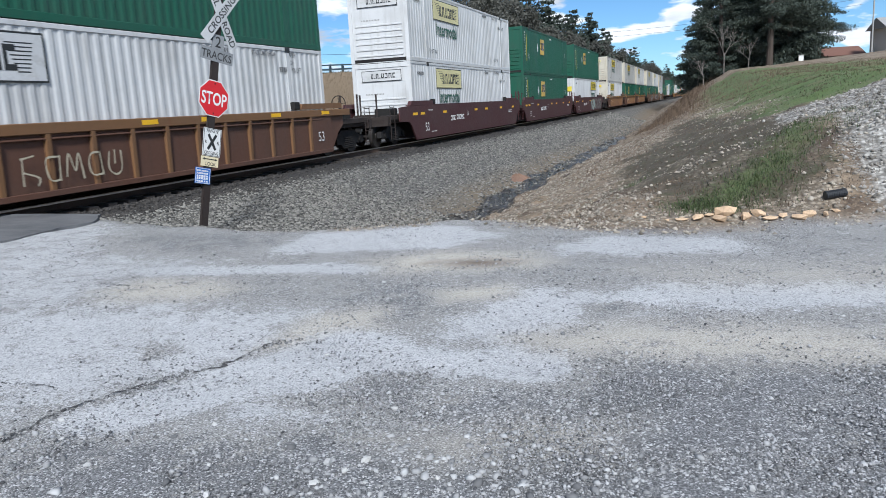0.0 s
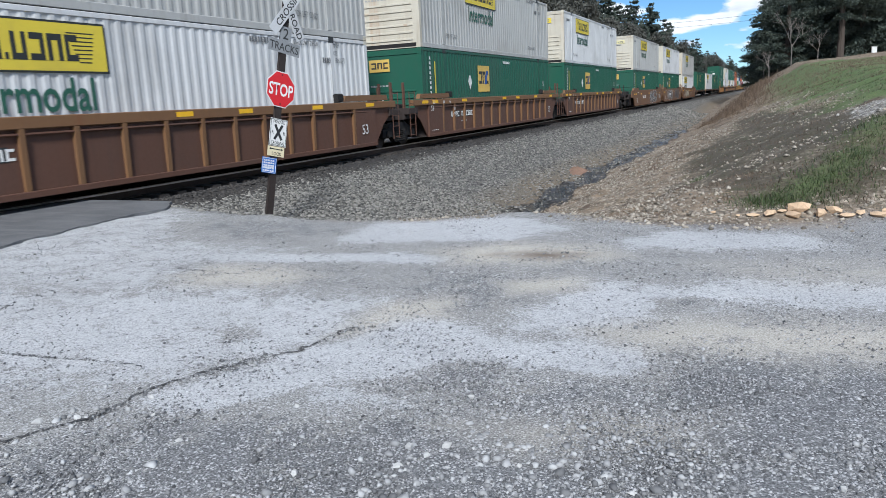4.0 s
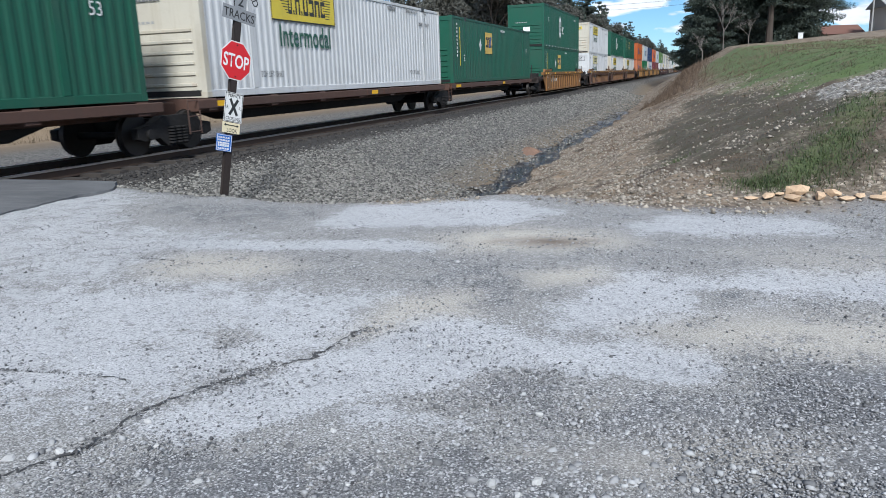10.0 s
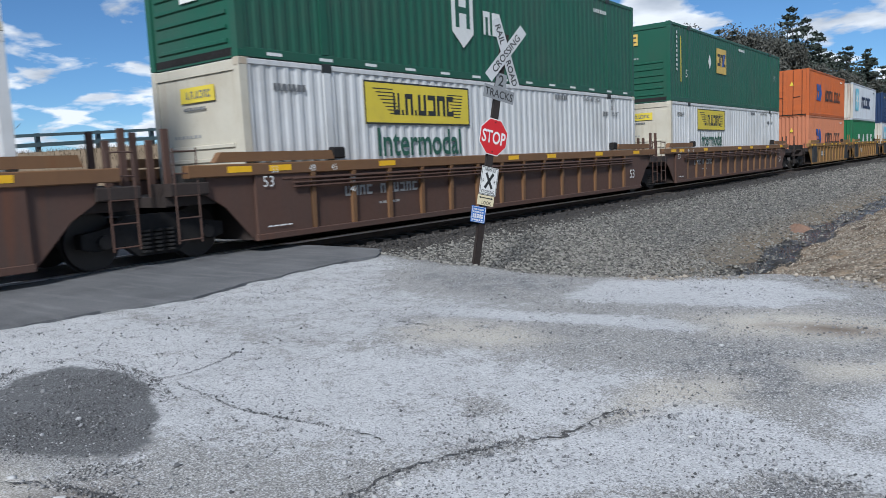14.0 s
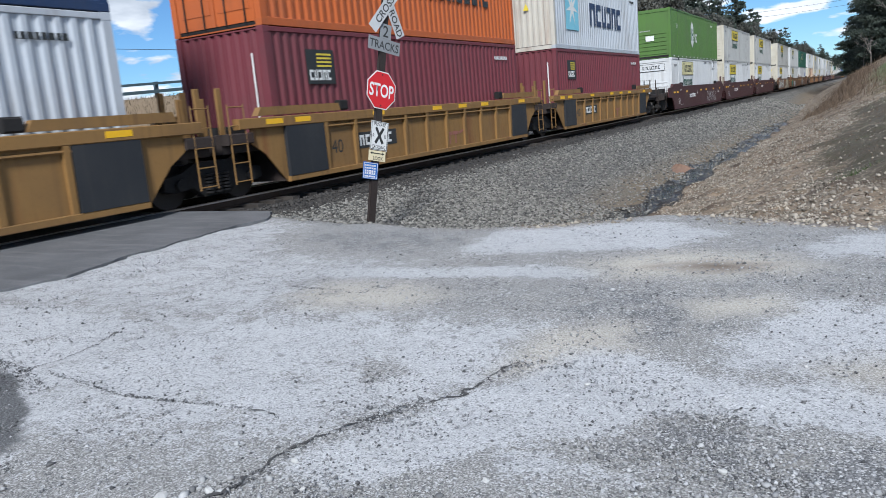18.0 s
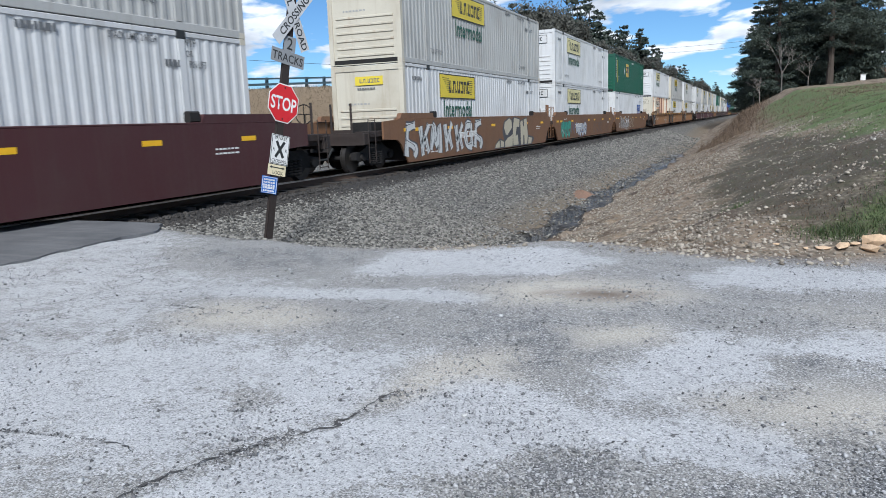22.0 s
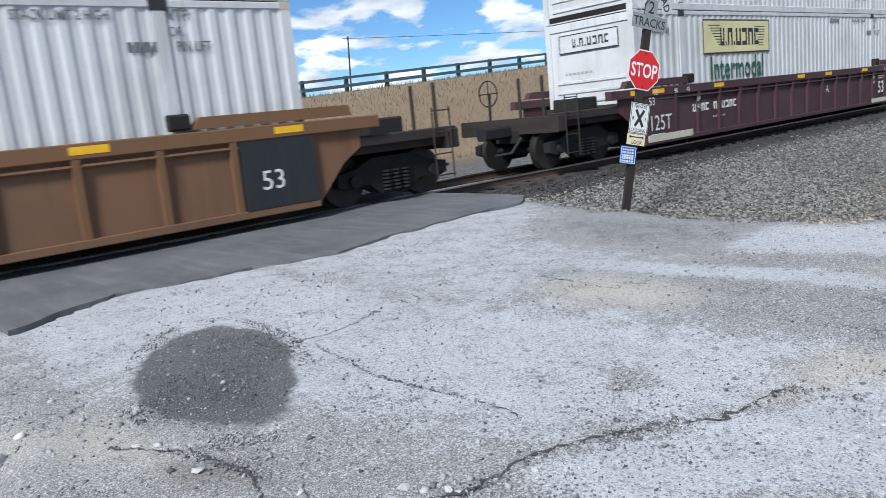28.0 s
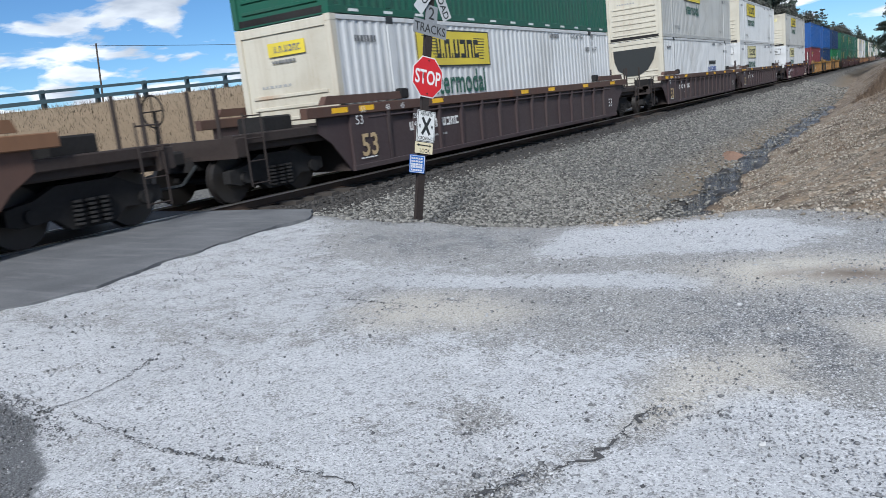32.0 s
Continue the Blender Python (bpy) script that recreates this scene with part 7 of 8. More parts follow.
def lot_gravel():
    n = 190000
    x, y = rs.uniform(4.2, 15, n), rs.uniform(2.6, 12.3, n)
    x, y = np.append(x, rs.uniform(9.0, 14.5, n // 2)), np.append(y, rs.uniform(3.8, 6.8, n // 2))
    k = land(x, y)[1]["lot"]
    light = lot_pale(x, y)
    clump = 0.5 + 0.5 * np.tanh(wobble(x, y, 2.4, 1.0, 41))
    keep = rs.uniform(0, 1, len(x)) < k * np.clip(0.95 - 1.0 * light, 0.22, 1) * (0.25 + 0.75 * clump) * 0.85
    x, y = x[keep], y[keep]
    size = 0.004 + 0.0075 * rs.power(0.45, len(x)) ** 2
    scatter("lot_gravel", x, y, size, GRAVEL, "loose grey and white stones on the lot", 51, small=True)
    n = 60000
    x, y = rs.uniform(4.5, 15, n), rs.uniform(3.6, 12.0, n)
    x, y = np.append(x, rs.uniform(9.0, 14.5, n // 2)), np.append(y, rs.uniform(4.0, 6.0, n // 2))
    light, k = lot_pale(x, y), land(x, y)[1]["lot"]
    clump = 0.5 + 0.5 * np.tanh(2.0 * wobble(x, y, 1.9, 1.0, 43))
    front = smooth_step(5.9, 4.7, y) * smooth_step(9.2, 10.2, x)
    keep = rs.uniform(0, 1, len(x)) < k * np.clip(0.46 - 0.55 * light, 0.06, 1) * (0.10 + 0.90 * clump) * (0.40 + 0.75 * front)
    x, y = x[keep], y[keep]
    size = (0.005 + 0.017 * rs.power(0.42, len(x)) ** 2.6) * (0.85 + 0.4 * smooth_step(5.9, 4.7, y))
    scatter("lot_stones", x, y, size, LOTSTONE, "larger angular grey stones strewn on the lot", 58, 0.3)


def ballast_stones():
    n = 56000
    y = 10.7 + 80 * rs.power(0.42, n)
    y = np.where(rs.uniform(0, 1, n) < 0.35, rs.uniform(10.7, 20, n), y)
    x = rs.uniform(1.3, 8.8, n)
    z, k = land(x, y)
    keep = (x < ditch_x(y) + 0.1) & (k["lot"] < 0.45)
    keep &= rs.uniform(0, 1, n) < np.where(x < 1.9, 0.5, 1)
    x, y = x[keep], y[keep]
    # stones within about 2.25 m of the track's middle take the darker tone
    near_track = x + rs.normal(0, 0.2, len(x)) < 2.25
    scatter("oily_ballast", x[near_track], y[near_track], rs.uniform(0.020, 0.046, near_track.sum()) * (1 + np.clip(y[near_track] - 22, 0, 70) / 60), DARK_BALLAST, "dark ballast close to the rails", 55, 0.3)
    x, y = x[~near_track], y[~near_track]
    scatter("ballast", x, y, rs.uniform(0.018, 0.042, len(x)) * (1 + np.clip(y - 22, 0, 70) / 60), BALLAST, "grey crushed-stone ballast beside the track", 52, 0.3)


def bank_stones():
    n = 120000
    x, y = rs.uniform(6.4, 19, n), 10.7 + 31 * rs.power(0.7, n)
    z, k = land(x, y)
    patchy = 0.5 + 0.5 * np.tanh(1.5 * wobble(x, y, 0.7, 1.0, 61))
    bare = (1 - k["lot"]) * (1 - k["grass"])
    keep = (x > ditch_x(y) + 0.3) & (rs.uniform(0, 1, n) < bare * (1 - k["strip"]) * np.where(k["soil"] > 0.5, 0.04 + 0.20 * patchy ** 3, 0.45 + 0.55 * patchy))
    size = (0.010 + 0.030 * rs.power(0.45, n) ** 2.2) * (1 + np.clip(y - 20, 0, 30) / 40)
    scatter("bank_stones", x[keep], y[keep], size[keep], SPOIL, "tan and pale stones strewn over the bank", 53, 0.3, small=True)
    keep = rs.uniform(0, 1, n) < bare * k["strip"] * 0.95
    scatter("strip_stones", x[keep], y[keep], 1.1 * size[keep], SLOPE, "pale crushed stone spread up the slope", 59, 0.3, small=True)


def riprap():
    n = 5200
    x, y = rs.uniform(2.2, 9.2, n), rs.uniform(0.5, 4.4, n)
    k = land(x, y)[1]["coarse"]
    keep = rs.uniform(0, 1, n) < k
    x, y = x[keep], y[keep]
    scatter("coarse_white_stone", x, y, rs.uniform(0.03, 0.085, len(x)), COARSE, "coarse white stone beside the broken lot edge", 54, 0.15)


lot_gravel(), ballast_stones(), bank_stones(), riprap()


def pale_cobbles():
    """The larger single stones lying on the lot."""
    shapes, faces = rock_shapes(6, 77)
    meshes = []
    for k, s in enumerate(shapes):
        mb = Mesh().add([tuple(q * np.array([1, 1, 0.6])) for q in s], [tuple(q) for q in faces])
        me = mb.build("stone")
        me.materials.append(COARSE)
        meshes.append(me)
    spots = [(10.98, 4.98, 0.035), (11.9, 5.05, 0.03), (12.05, 5.05, 0.03), (11.45, 5.12, 0.03), (9.36, 5.28, 0.035), (9.2, 4.95, 0.05), (9.05, 4.85, 0.045), (10.2, 5.4, 0.04), (11.0, 5.75, 0.028), (10.45, 5.02, 0.03), (12.6, 5.3, 0.035),
             (12.9, 6.1, 0.03), (8.2, 4.35, 0.045), (7.7, 4.25, 0.05), (10.95, 5.15, 0.045), (11.05, 5.1, 0.038), (11.1, 5.2, 0.042), (9.55, 5.1, 0.03), (9.9, 4.9, 0.03), (12.2, 5.0, 0.033), (10.25, 6.45, 0.026), (11.2, 6.95, 0.025), (8.3, 5.75, 0.022),
             (10.6, 4.8, 0.04), (11.6, 4.75, 0.035), (13.1, 5.1, 0.04), (8.75, 4.55, 0.04)]
    for k, (x, y, s) in enumerate(spots):
        ob = new("stone", meshes[k % 6])
        ob.matrix_basis = Matrix.Translation((x, y, height(x, y) + 0.18 * s)) @ Matrix.Rotation(k * 2.4, 4, "Z") @ Matrix.Diagonal((0.62 * s, 0.62 * s, 0.62 * s, 1))
        tagged(ob, "single pale stone lying on the worn lot", "stone", "loose stones on the lot")
    lumps = [(12.18, 11.42, 0.09), (12.36, 11.48, 0.17), (12.58, 11.44, 0.14), (12.66, 11.62, 0.24), (12.86, 11.5, 0.15), (13.0, 11.62, 0.17), (13.12, 11.48, 0.11), (13.25, 11.58, 0.13), (13.4, 11.52, 0.12), (13.52, 11.6, 0.15), (13.68, 11.6, 0.09), (13.8, 11.7, 0.08), (12.48, 11.6, 0.08), (12.02, 11.42, 0.06), (11.75, 11.55, 0.05)]
    lm = []
    for s in shapes:
        me = Mesh().add([tuple(q * np.array([1.3, 0.9, 0.5])) for q in s], [tuple(q) for q in faces]).build("boulder")
        me.materials.append(LUMP)
        lm.append(me)
    for k, (x, y, s) in enumerate(lumps):
        ob = new("boulder", lm[k % 6])
        ob.matrix_basis = Matrix.Translation((x, y, height(x, y) + 0.2 * s)) @ Matrix.Rotation(k * 1.1, 4, "Z") @ Matrix.Diagonal((0.62 * s, 0.62 * s, 0.62 * s, 1))
        tagged(ob, "orange-tan limestone lump at the foot of the bank", "boulder", "limestone lumps along the lot")


pale_cobbles()


def cracks():
    """Broken seams of the old asphalt, filled with grit."""
    runs = [([(9.05, 4.55), (9.27, 5.0), (9.25, 5.3), (9.26, 5.43), (9.36, 5.66), (9.5, 5.94), (9.71, 6.17), (9.74, 6.42), (9.79, 6.66)], 0.058),
            ([(7.0, 5.68), (7.35, 5.64), (7.86, 5.58), (8.22, 5.62), (8.49, 5.66), (8.84, 5.67), (9.0, 5.6)], 0.02),
            ([(6.82, 5.63), (6.89, 5.83), (6.85, 6.13), (6.71, 6.42)], 0.03), ([(7.6, 4.15), (8.0, 4.42), (8.45, 4.5), (8.8, 4.35), (9.05, 4.55)], 0.045), ([(7.1, 7.9), (7.6, 7.85), (8.1, 8.05)], 0.015)]
    r = random.Random(5)
    gx2, gy2 = [], []
    for pts, w in runs:
        for (x0, y0), (x1, y1) in zip(pts, pts[1:]):
            for k in range(int(math.hypot(x1 - x0, y1 - y0) * 8000 * w)):
                u = r.random()
                gx2.append(x0 + (x1 - x0) * u + r.gauss(0, 0.42 * w)), gy2.append(y0 + (y1 - y0) * u + r.gauss(0, 0.42 * w))
    for k in range(9000):
        a, q = r.uniform(0, 6.283), r.uniform(0, 1.5) ** 0.5
        u, v = 1.12 * q * math.cos(a), 0.48 * q * math.sin(a)
        gx2.append(6.85 + 0.951 * u + 0.309 * v), gy2.append(5.05 - 0.309 * u + 0.951 * v)
    n = len(gx2)
    r2 = np.random.RandomState(6)
    scatter("crack_grit", np.array(gx2), np.array(gy2), r2.uniform(0.003, 0.007, n) + 0.006 * (r2.uniform(0, 1, n) > 0.97), GRIT, "dark grit along the cracks and round the mended patch", 57, small=True)
    for pts, w in runs:
        mb, row = Mesh(), []
        fine = []
        for (x0, y0), (x1, y1) in zip(pts, pts[1:]):
            n = max(2, int(math.hypot(x1 - x0, y1 - y0) / 0.02))
            fine += [(x0 + (x1 - x0) * k / n + r.gauss(0, 0.012), y0 + (y1 - y0) * k / n + r.gauss(0, 0.012)) for k in range(n)]
        for k, (x, y) in enumerate(fine):
            x2, y2 = fine[min(k + 1, len(fine) - 1)] if k < len(fine) - 1 else (2 * x - fine[k - 1][0], 2 * y - fine[k - 1][1])
            d = math.hypot(x2 - x, y2 - y) or 1
            nx, ny = -(y2 - y) / d, (x2 - x) / d
            swell = max(0.22, 0.55 + 0.5 * math.sin(0.23 * k + 9 * w) * math.sin(0.071 * k + 2) + 0.25 * math.sin(0.9 * k))
            a, b = 0.42 * w * swell * r.uniform(0.1, 1) ** 1.4, 0.42 * w * swell * r.uniform(0.1, 1) ** 1.4
            if k in (0, len(fine) - 1):
                a = b = 0.002
            row.append(((x + nx * a, y + ny * a), (x - nx * b, y - ny * b)))
        v = [(px, py, height(px, py) + 0.010) for pair in row for px, py in pair]
        mb.add(v, [(2 * k, 2 * k + 1, 2 * k + 3, 2 * k + 2) for k in range(len(row) - 1)])
        tagged(part("pavement_crack", mb, CRACK), "gritty dark crack in the worn asphalt", "crack", kind="structure")


GRIT = stones("dark_loose_grit", (0.03, 0.03, 0.032), (0.27, 0.27, 0.275))
CRACK = plain("dark_grit_in_cracks", (0.06, 0.058, 0.058), 0.95, 0, 0.6, 60)
cracks()


def ditch():
    """Standing water along the foot of the bank, and a mound of clay."""
    m, n, l, p = material("ditch_water")
    p.inputs["Base Color"].default_value, p.inputs["Roughness"].default_value = (0.008, 0.008, 0.008, 1), 0.04
    tco = n.new("ShaderNodeTexCoord")
    bump(n, l, p, noise_node(n, l, tco.outputs["Object"], 7, 4, 0.7), 0.8, 0.05)
    mb, v = Mesh(), []
    ys = np.arange(13.6, 48, 0.25)
    for y in ys:
        c = float(ditch_x(y)) - 0.12
        z = float(np.interp(y, [12, 16, 24, 60], [-1.15, -1.30, -1.38, -1.55])) - 0.015
        v += [(c - 0.62, y, z), (c + 0.5, y, z)]
    mb.add(v, [(2 * k, 2 * k + 1, 2 * k + 3, 2 * k + 2) for k in range(len(ys) - 1)])
    tagged(part("ditch_water", mb, m), "dark shallow water standing in the ditch", "water", kind="structure")
    mound = Mesh()
    for k in range(9):
        for q in range(14):
            a, rr = 2 * math.pi * q / 14, k / 8
            rj = rr * (1 + 0.2 * math.sin(3 * a) + 0.12 * math.sin(7 * a))
            mound.v.append((5.95 + 0.45 * rj * math.cos(a), 29.0 + 0.9 * rj * math.sin(a), -1.42 + 0.22 * (1 - rr * rr) * (1 + 0.2 * math.sin(5 * a + 3 * rr))))
    mound.f = [(k * 14 + q, (k + 1) * 14 + q, (k + 1) * 14 + (q + 1) % 14, k * 14 + (q + 1) % 14) for k in range(8) for q in range(14)]
    tagged(part("dirt_mound", mound, plain("red_brown_clay", (0.19, 0.115, 0.08), 0.95, 0, 0.5, 12)), "reddish clay mound beside the ditch", "dirt mound")


ditch()


def culvert():
    """End of a black ribbed drain pipe in the bank."""
    root = tagged(new("drain_pipe"), "black ribbed plastic drain pipe end in the gravel bank", "pipe")
    mb = Mesh()
    z = height(13.85, 12.0) + 0.05
    a, b = Vector((13.72, 11.98, z)), Vector((13.94, 12.08, z + 0.02))
    for k in range(12):
        p0, p1 = a.lerp(b, k / 12), a.lerp(b, (k + 0.55) / 12)
        mb.tube(p0, p1, 0.050, 16)
        mb.tube(p1, a.lerp(b, (k + 1) / 12), 0.044, 16)
    part("pipe", mb, PIPE, root)
    # dark disc set over the closed end, standing for the shade inside the pipe
    part("pipe_mouth", Mesh().tube(a - (b - a) * 0.02, a - (b - a) * 0.004, 0.042, 16), INK, root, "dark disc standing for the shaded hollow")


culvert()

# ---- grass and weeds ----
def blades(name, x, y, h, mat, label, seed, lean=0.35, width=0.012, bends=2):
    r = np.random.RandomState(seed)
    n = len(x)
    z = land(x, y)[0] - 0.02
    th, le = r.uniform(0, 6.283, n), r.uniform(0.1, 1, n) * lean
    dx, dy = np.cos(th), np.sin(th)
    rows = []
    for k in range(bends + 1):
        t = k / bends
        cx, cy, cz = x + dx * h * le * t * t, y + dy * h * le * t * t, z + h * t * (1 - 0.25 * le * t)
        ww = width * (1 - t * 0.9)
        rows.append(np.stack([np.stack([cx - dy * ww, cy + dx * ww, cz], -1), np.stack([cx + dy * ww, cy - dx * ww, cz], -1)], 1))
    v = np.concatenate(rows, 1).reshape(-1, 3)
    m = 2 * (bends + 1)
    f = np.array([(2 * k, 2 * k + 1, 2 * k + 3, 2 * k + 2) for k in range(bends)])
    f = (f[None] + m * np.arange(n)[:, None, None]).reshape(-1, 4)
    me = bpy.data.meshes.new(name)
    me.vertices.add(len(v))
    me.vertices.foreach_set("co", v.ravel())
    me.loops.add(f.size)
    me.loops.foreach_set("vertex_index", f.ravel())
    me.polygons.add(len(f))
    me.polygons.foreach_set("loop_start", np.arange(0, f.size, 4))
    me.update()
    me.materials.append(mat)
    return tagged(new(name, me), label, "grass", kind="stuff")


def growth():
    n = 60000
    x, y = rs.uniform(10.5, 20, n), 12.2 + 40 * rs.power(0.55, n)
    k = land(x, y)[1]
    patch = 0.5 + 0.5 * np.tanh(2 * wobble(x, y, 1.3, 1.0, 71))
    keep = rs.uniform(0, 1, n) < k["grass"] * (1 - k["lot"]) * (0.15 + 0.85 * patch)
    x, y = x[keep], y[keep]
    blades("bank_grass", x, y, rs.uniform(0.025, 0.07, len(x)) * np.where(y > 25, 1.3, 1.0), GRASSM, "short green grass on the bank", 81, 0.9, 0.008)
    tx, ty = [], []
    for cx, cy, cnt, sp in ((12.35, 11.95, 700, 0.2), (12.75, 12.1, 700, 0.26), (13.1, 12.6, 650, 0.25), (13.3, 13.2, 500, 0.25), (13.6, 13.8, 350, 0.25), (11.35, 14.9, 260, 0.13), (13.9, 14.4, 400, 0.4), (14.2, 15.4, 400, 0.4)):
        tx.append(rs.normal(cx, sp, cnt)), ty.append(rs.normal(cy, sp * 0.8, cnt))
    tx, ty = np.concatenate(tx), np.concatenate(ty)
    ok = land(tx, ty)[1]["lot"] < 0.7
    blades("tall_grass", tx[ok], ty[ok], rs.uniform(0.04, 0.13, ok.sum()), GRASSM, "tufts of long green grass at the foot of the bank", 82, 1.3, 0.005, 3)
    wx = np.concatenate([rs.normal(12.2, 0.35, 500), rs.normal(11.9, 0.45, 500), rs.normal(13.7, 0.5, 700), rs.normal(13.2, 0.3, 300), rs.uniform(10.5, 13.5, 900)])
    wy = np.concatenate([rs.normal(12.5, 0.3, 500), rs.normal(13.3, 0.3, 500), rs.normal(12.5, 0.35, 700), rs.normal(12.0, 0.2, 300), rs.uniform(13, 19, 900)])
    ok = land(wx, wy)[1]["lot"] < 0.6
    blades("dead_weeds", wx[ok], wy[ok], rs.uniform(0.03, 0.09, ok.sum()), WEED, "dead brown weeds among the stones", 83, 1.5, 0.005, 2)
    n = 20000
    x, y = rs.uniform(11.5, 26, n), 38 + 45 * rs.power(0.9, n)
    dry = land(x, y)[1]["straw"] > 0.04
    x, y = x[dry], y[dry]
    blades("crest_dry_grass", x, y, rs.uniform(0.06, 0.22, len(x)), STRAW, "dry tan grass along the crest of the bank", 86, 1.2, 0.012)
    n = 30000
    x, y = rs.uniform(9.2, 19, n), 13 + 34 * rs.power(0.8, n)
    keep = (rs.uniform(0, 1, n) < 0.5 + 0.5 * np.tanh(2 * wobble(x, y, 0.9, 1.0, 73))) & (land(x, y)[1]["lot"] < 0.3) & (x > ditch_x(y) + 2.4)
    x, y = x[keep], y[keep]
    blades("low_brown_weeds", x, y, rs.uniform(0.02, 0.075, len(x)) * (1 + np.clip(y - 16, 0, 30) / 22), WEED, "low dead brown weeds over the bank", 87, 1.6, 0.007)
    n = 9000
    y = 22 + 75 * rs.power(0.8, n)
    x = ditch_x(y) + rs.normal(2.6, 1.0, n) + 0.02 * (y - 22)
    blades("dry_bank_weeds", x, y, rs.uniform(0.04, 0.13, n) * np.where(y > 40, 1.0 + (y - 40) / 25, 1), WEED, "brown dry weeds along the ditch bank", 84, 1.2, 0.008)
    n = 9000
    y = rs.uniform(48, 112, n)
    x = ditch_x(y) + 1.6 + 0.045 * (y - 48) + np.abs(rs.normal(0, 1.3, n))
    blades("bank_brush", x, y, rs.uniform(0.25, 0.95, n) * (0.6 + 0.4 * np.tanh(wobble(x, y, 0.5, 1.0, 75))), WEED, "brown leafless brush along the shoulder of the bank", 88, 0.8, 0.016, 3)
    n = 40000
    y = rs.uniform(2, 75, n)
    x = rs.uniform(-13.6, -9.0, n)
    blades("dry_embankment_grass", x, y, rs.uniform(0.07, 0.2, n), STRAW, "dry straw-coloured grass on the far embankment", 85, 0.9, 0.009)


growth()


# ---- guard rail along the road beyond the track ----
def guard_rail():
    top = lambda y: 2.2 + 0.05 * y
    root = tagged(new("guard_rail"), "blue-grey steel guard rail along the raised road", "fence")
    ys = np.arange(-2.0, 76, 2.05)
    for y in ys:
        g = top(y)
        part("post", Mesh().box(-14.08, -13.92, y - 0.06, y + 0.06, g - 1.2, g + 0.02), FENCEM, root)
    for k, (off, hh) in enumerate(((0.0, 0.10), (-0.3, 0.13))):
        x0, x1, a, b = -13.92, -13.84, ys[0], ys[-1]
        za, zb = top(a) + off, top(b) + off
        mb = Mesh().add([(x0, a, za - hh), (x1, a, za - hh), (x1, a, za), (x0, a, za), (x0, b, zb - hh), (x1, b, zb - hh), (x1, b, zb), (x0, b, zb)],
                        [(0, 1, 2, 3), (7, 6, 5, 4), (0, 4, 5, 1), (1, 5, 6, 2), (2, 6, 7, 3), (3, 7, 4, 0)])
        part("rail", mb, FENCEM, root)


guard_rail()

# ---- trees ----
def crown_mesh(name, centres, radii, count, leaf, seed, mat, stretch=(1, 1, 1)):
    """Thousands of small leaf or needle clumps about given limb points."""
    r = np.random.RandomState(seed)
    c, rad = np.array(centres), np.array(radii)
    pick = r.choice(len(c), count, p=rad ** 2 / (rad ** 2).sum())
    d = r.normal(0, 1, (count, 3))
    d /= np.linalg.norm(d, axis=1)[:, None]
    p = c[pick] + d * rad[pick][:, None] * (r.uniform(0.15, 1, (count, 1)) ** 0.6) * np.array(stretch)
    a, b = r.normal(0, 1, (count, 3)), r.normal(0, 1, (count, 3))
    a /= np.linalg.norm(a, axis=1)[:, None]
    b -= a * (a * b).sum(1)[:, None]
    b /= np.linalg.norm(b, axis=1)[:, None]
    s = leaf * r.uniform(0.5, 1.4, (count, 1))
    v = np.stack([p - a * s, p - b * s * 0.45, p + a * s, p + b * s * 0.45], 1).reshape(-1, 3)
    me = bpy.data.meshes.new(name)
    me.vertices.add(len(v))
    me.vertices.foreach_set("co", v.ravel())
    me.loops.add(count * 4)
    me.loops.foreach_set("vertex_index", np.arange(count * 4))
    me.polygons.add(count)
    me.polygons.foreach_set("loop_start", np.arange(0, count * 4, 4))
    me.update()
    me.materials.append(mat)
    return me


def pine(h, seed, count, label, low=0.12, wide=0.2, leaf=0.26):
    r = random.Random(seed)
    t = tagged(new("pine_tree"), label, "tree")
    trunk = Mesh()
    for k in range(5):
        z0, z1 = h * 0.97 * k / 5, h * 0.97 * (k + 1) / 5
        trunk.tube((0.05 * math.sin(k * seed), 0, z0), (0.05 * math.sin((k + 1) * seed), 0, z1), 0.022 * h * (1 - k / 5.3) ** 1.1 * 0.8, 8, 0.022 * h * (1 - (k + 1) / 5.3) ** 1.1 * 0.8)
    cs, rr = [], []
    z = low * h
    while z < h:
        f = (z - low * h) / (h * (1 - low))
        reach = wide * h * (1 - f) ** 0.75 * r.uniform(0.6, 1.15) + 0.25
        for k in range(r.randint(4, 6)):
            a = r.uniform(0, 6.283)
            drop = reach * r.uniform(-0.1, 0.25)
            end = (reach * math.cos(a), reach * math.sin(a), z - drop)
            trunk.tube((0, 0, z), end, 0.02 + 0.004 * reach * 2, 4, 0.008)
            for q in (0.3, 0.5, 0.7, 0.85, 1.0):
                cs.append((end[0] * q + r.gauss(0, 0.12), end[1] * q + r.gauss(0, 0.12), z - drop * q + r.gauss(0, 0.12)))
                rr.append(max(0.3, reach * r.uniform(0.16, 0.34)))
        z += h * r.uniform(0.035, 0.06)
    part("trunk", trunk, BARK, t)
    part("crown", crown_mesh("crown", cs, rr, count, leaf, seed, NEEDLE, (1, 1, 0.42)), NEEDLE, t)
    return t


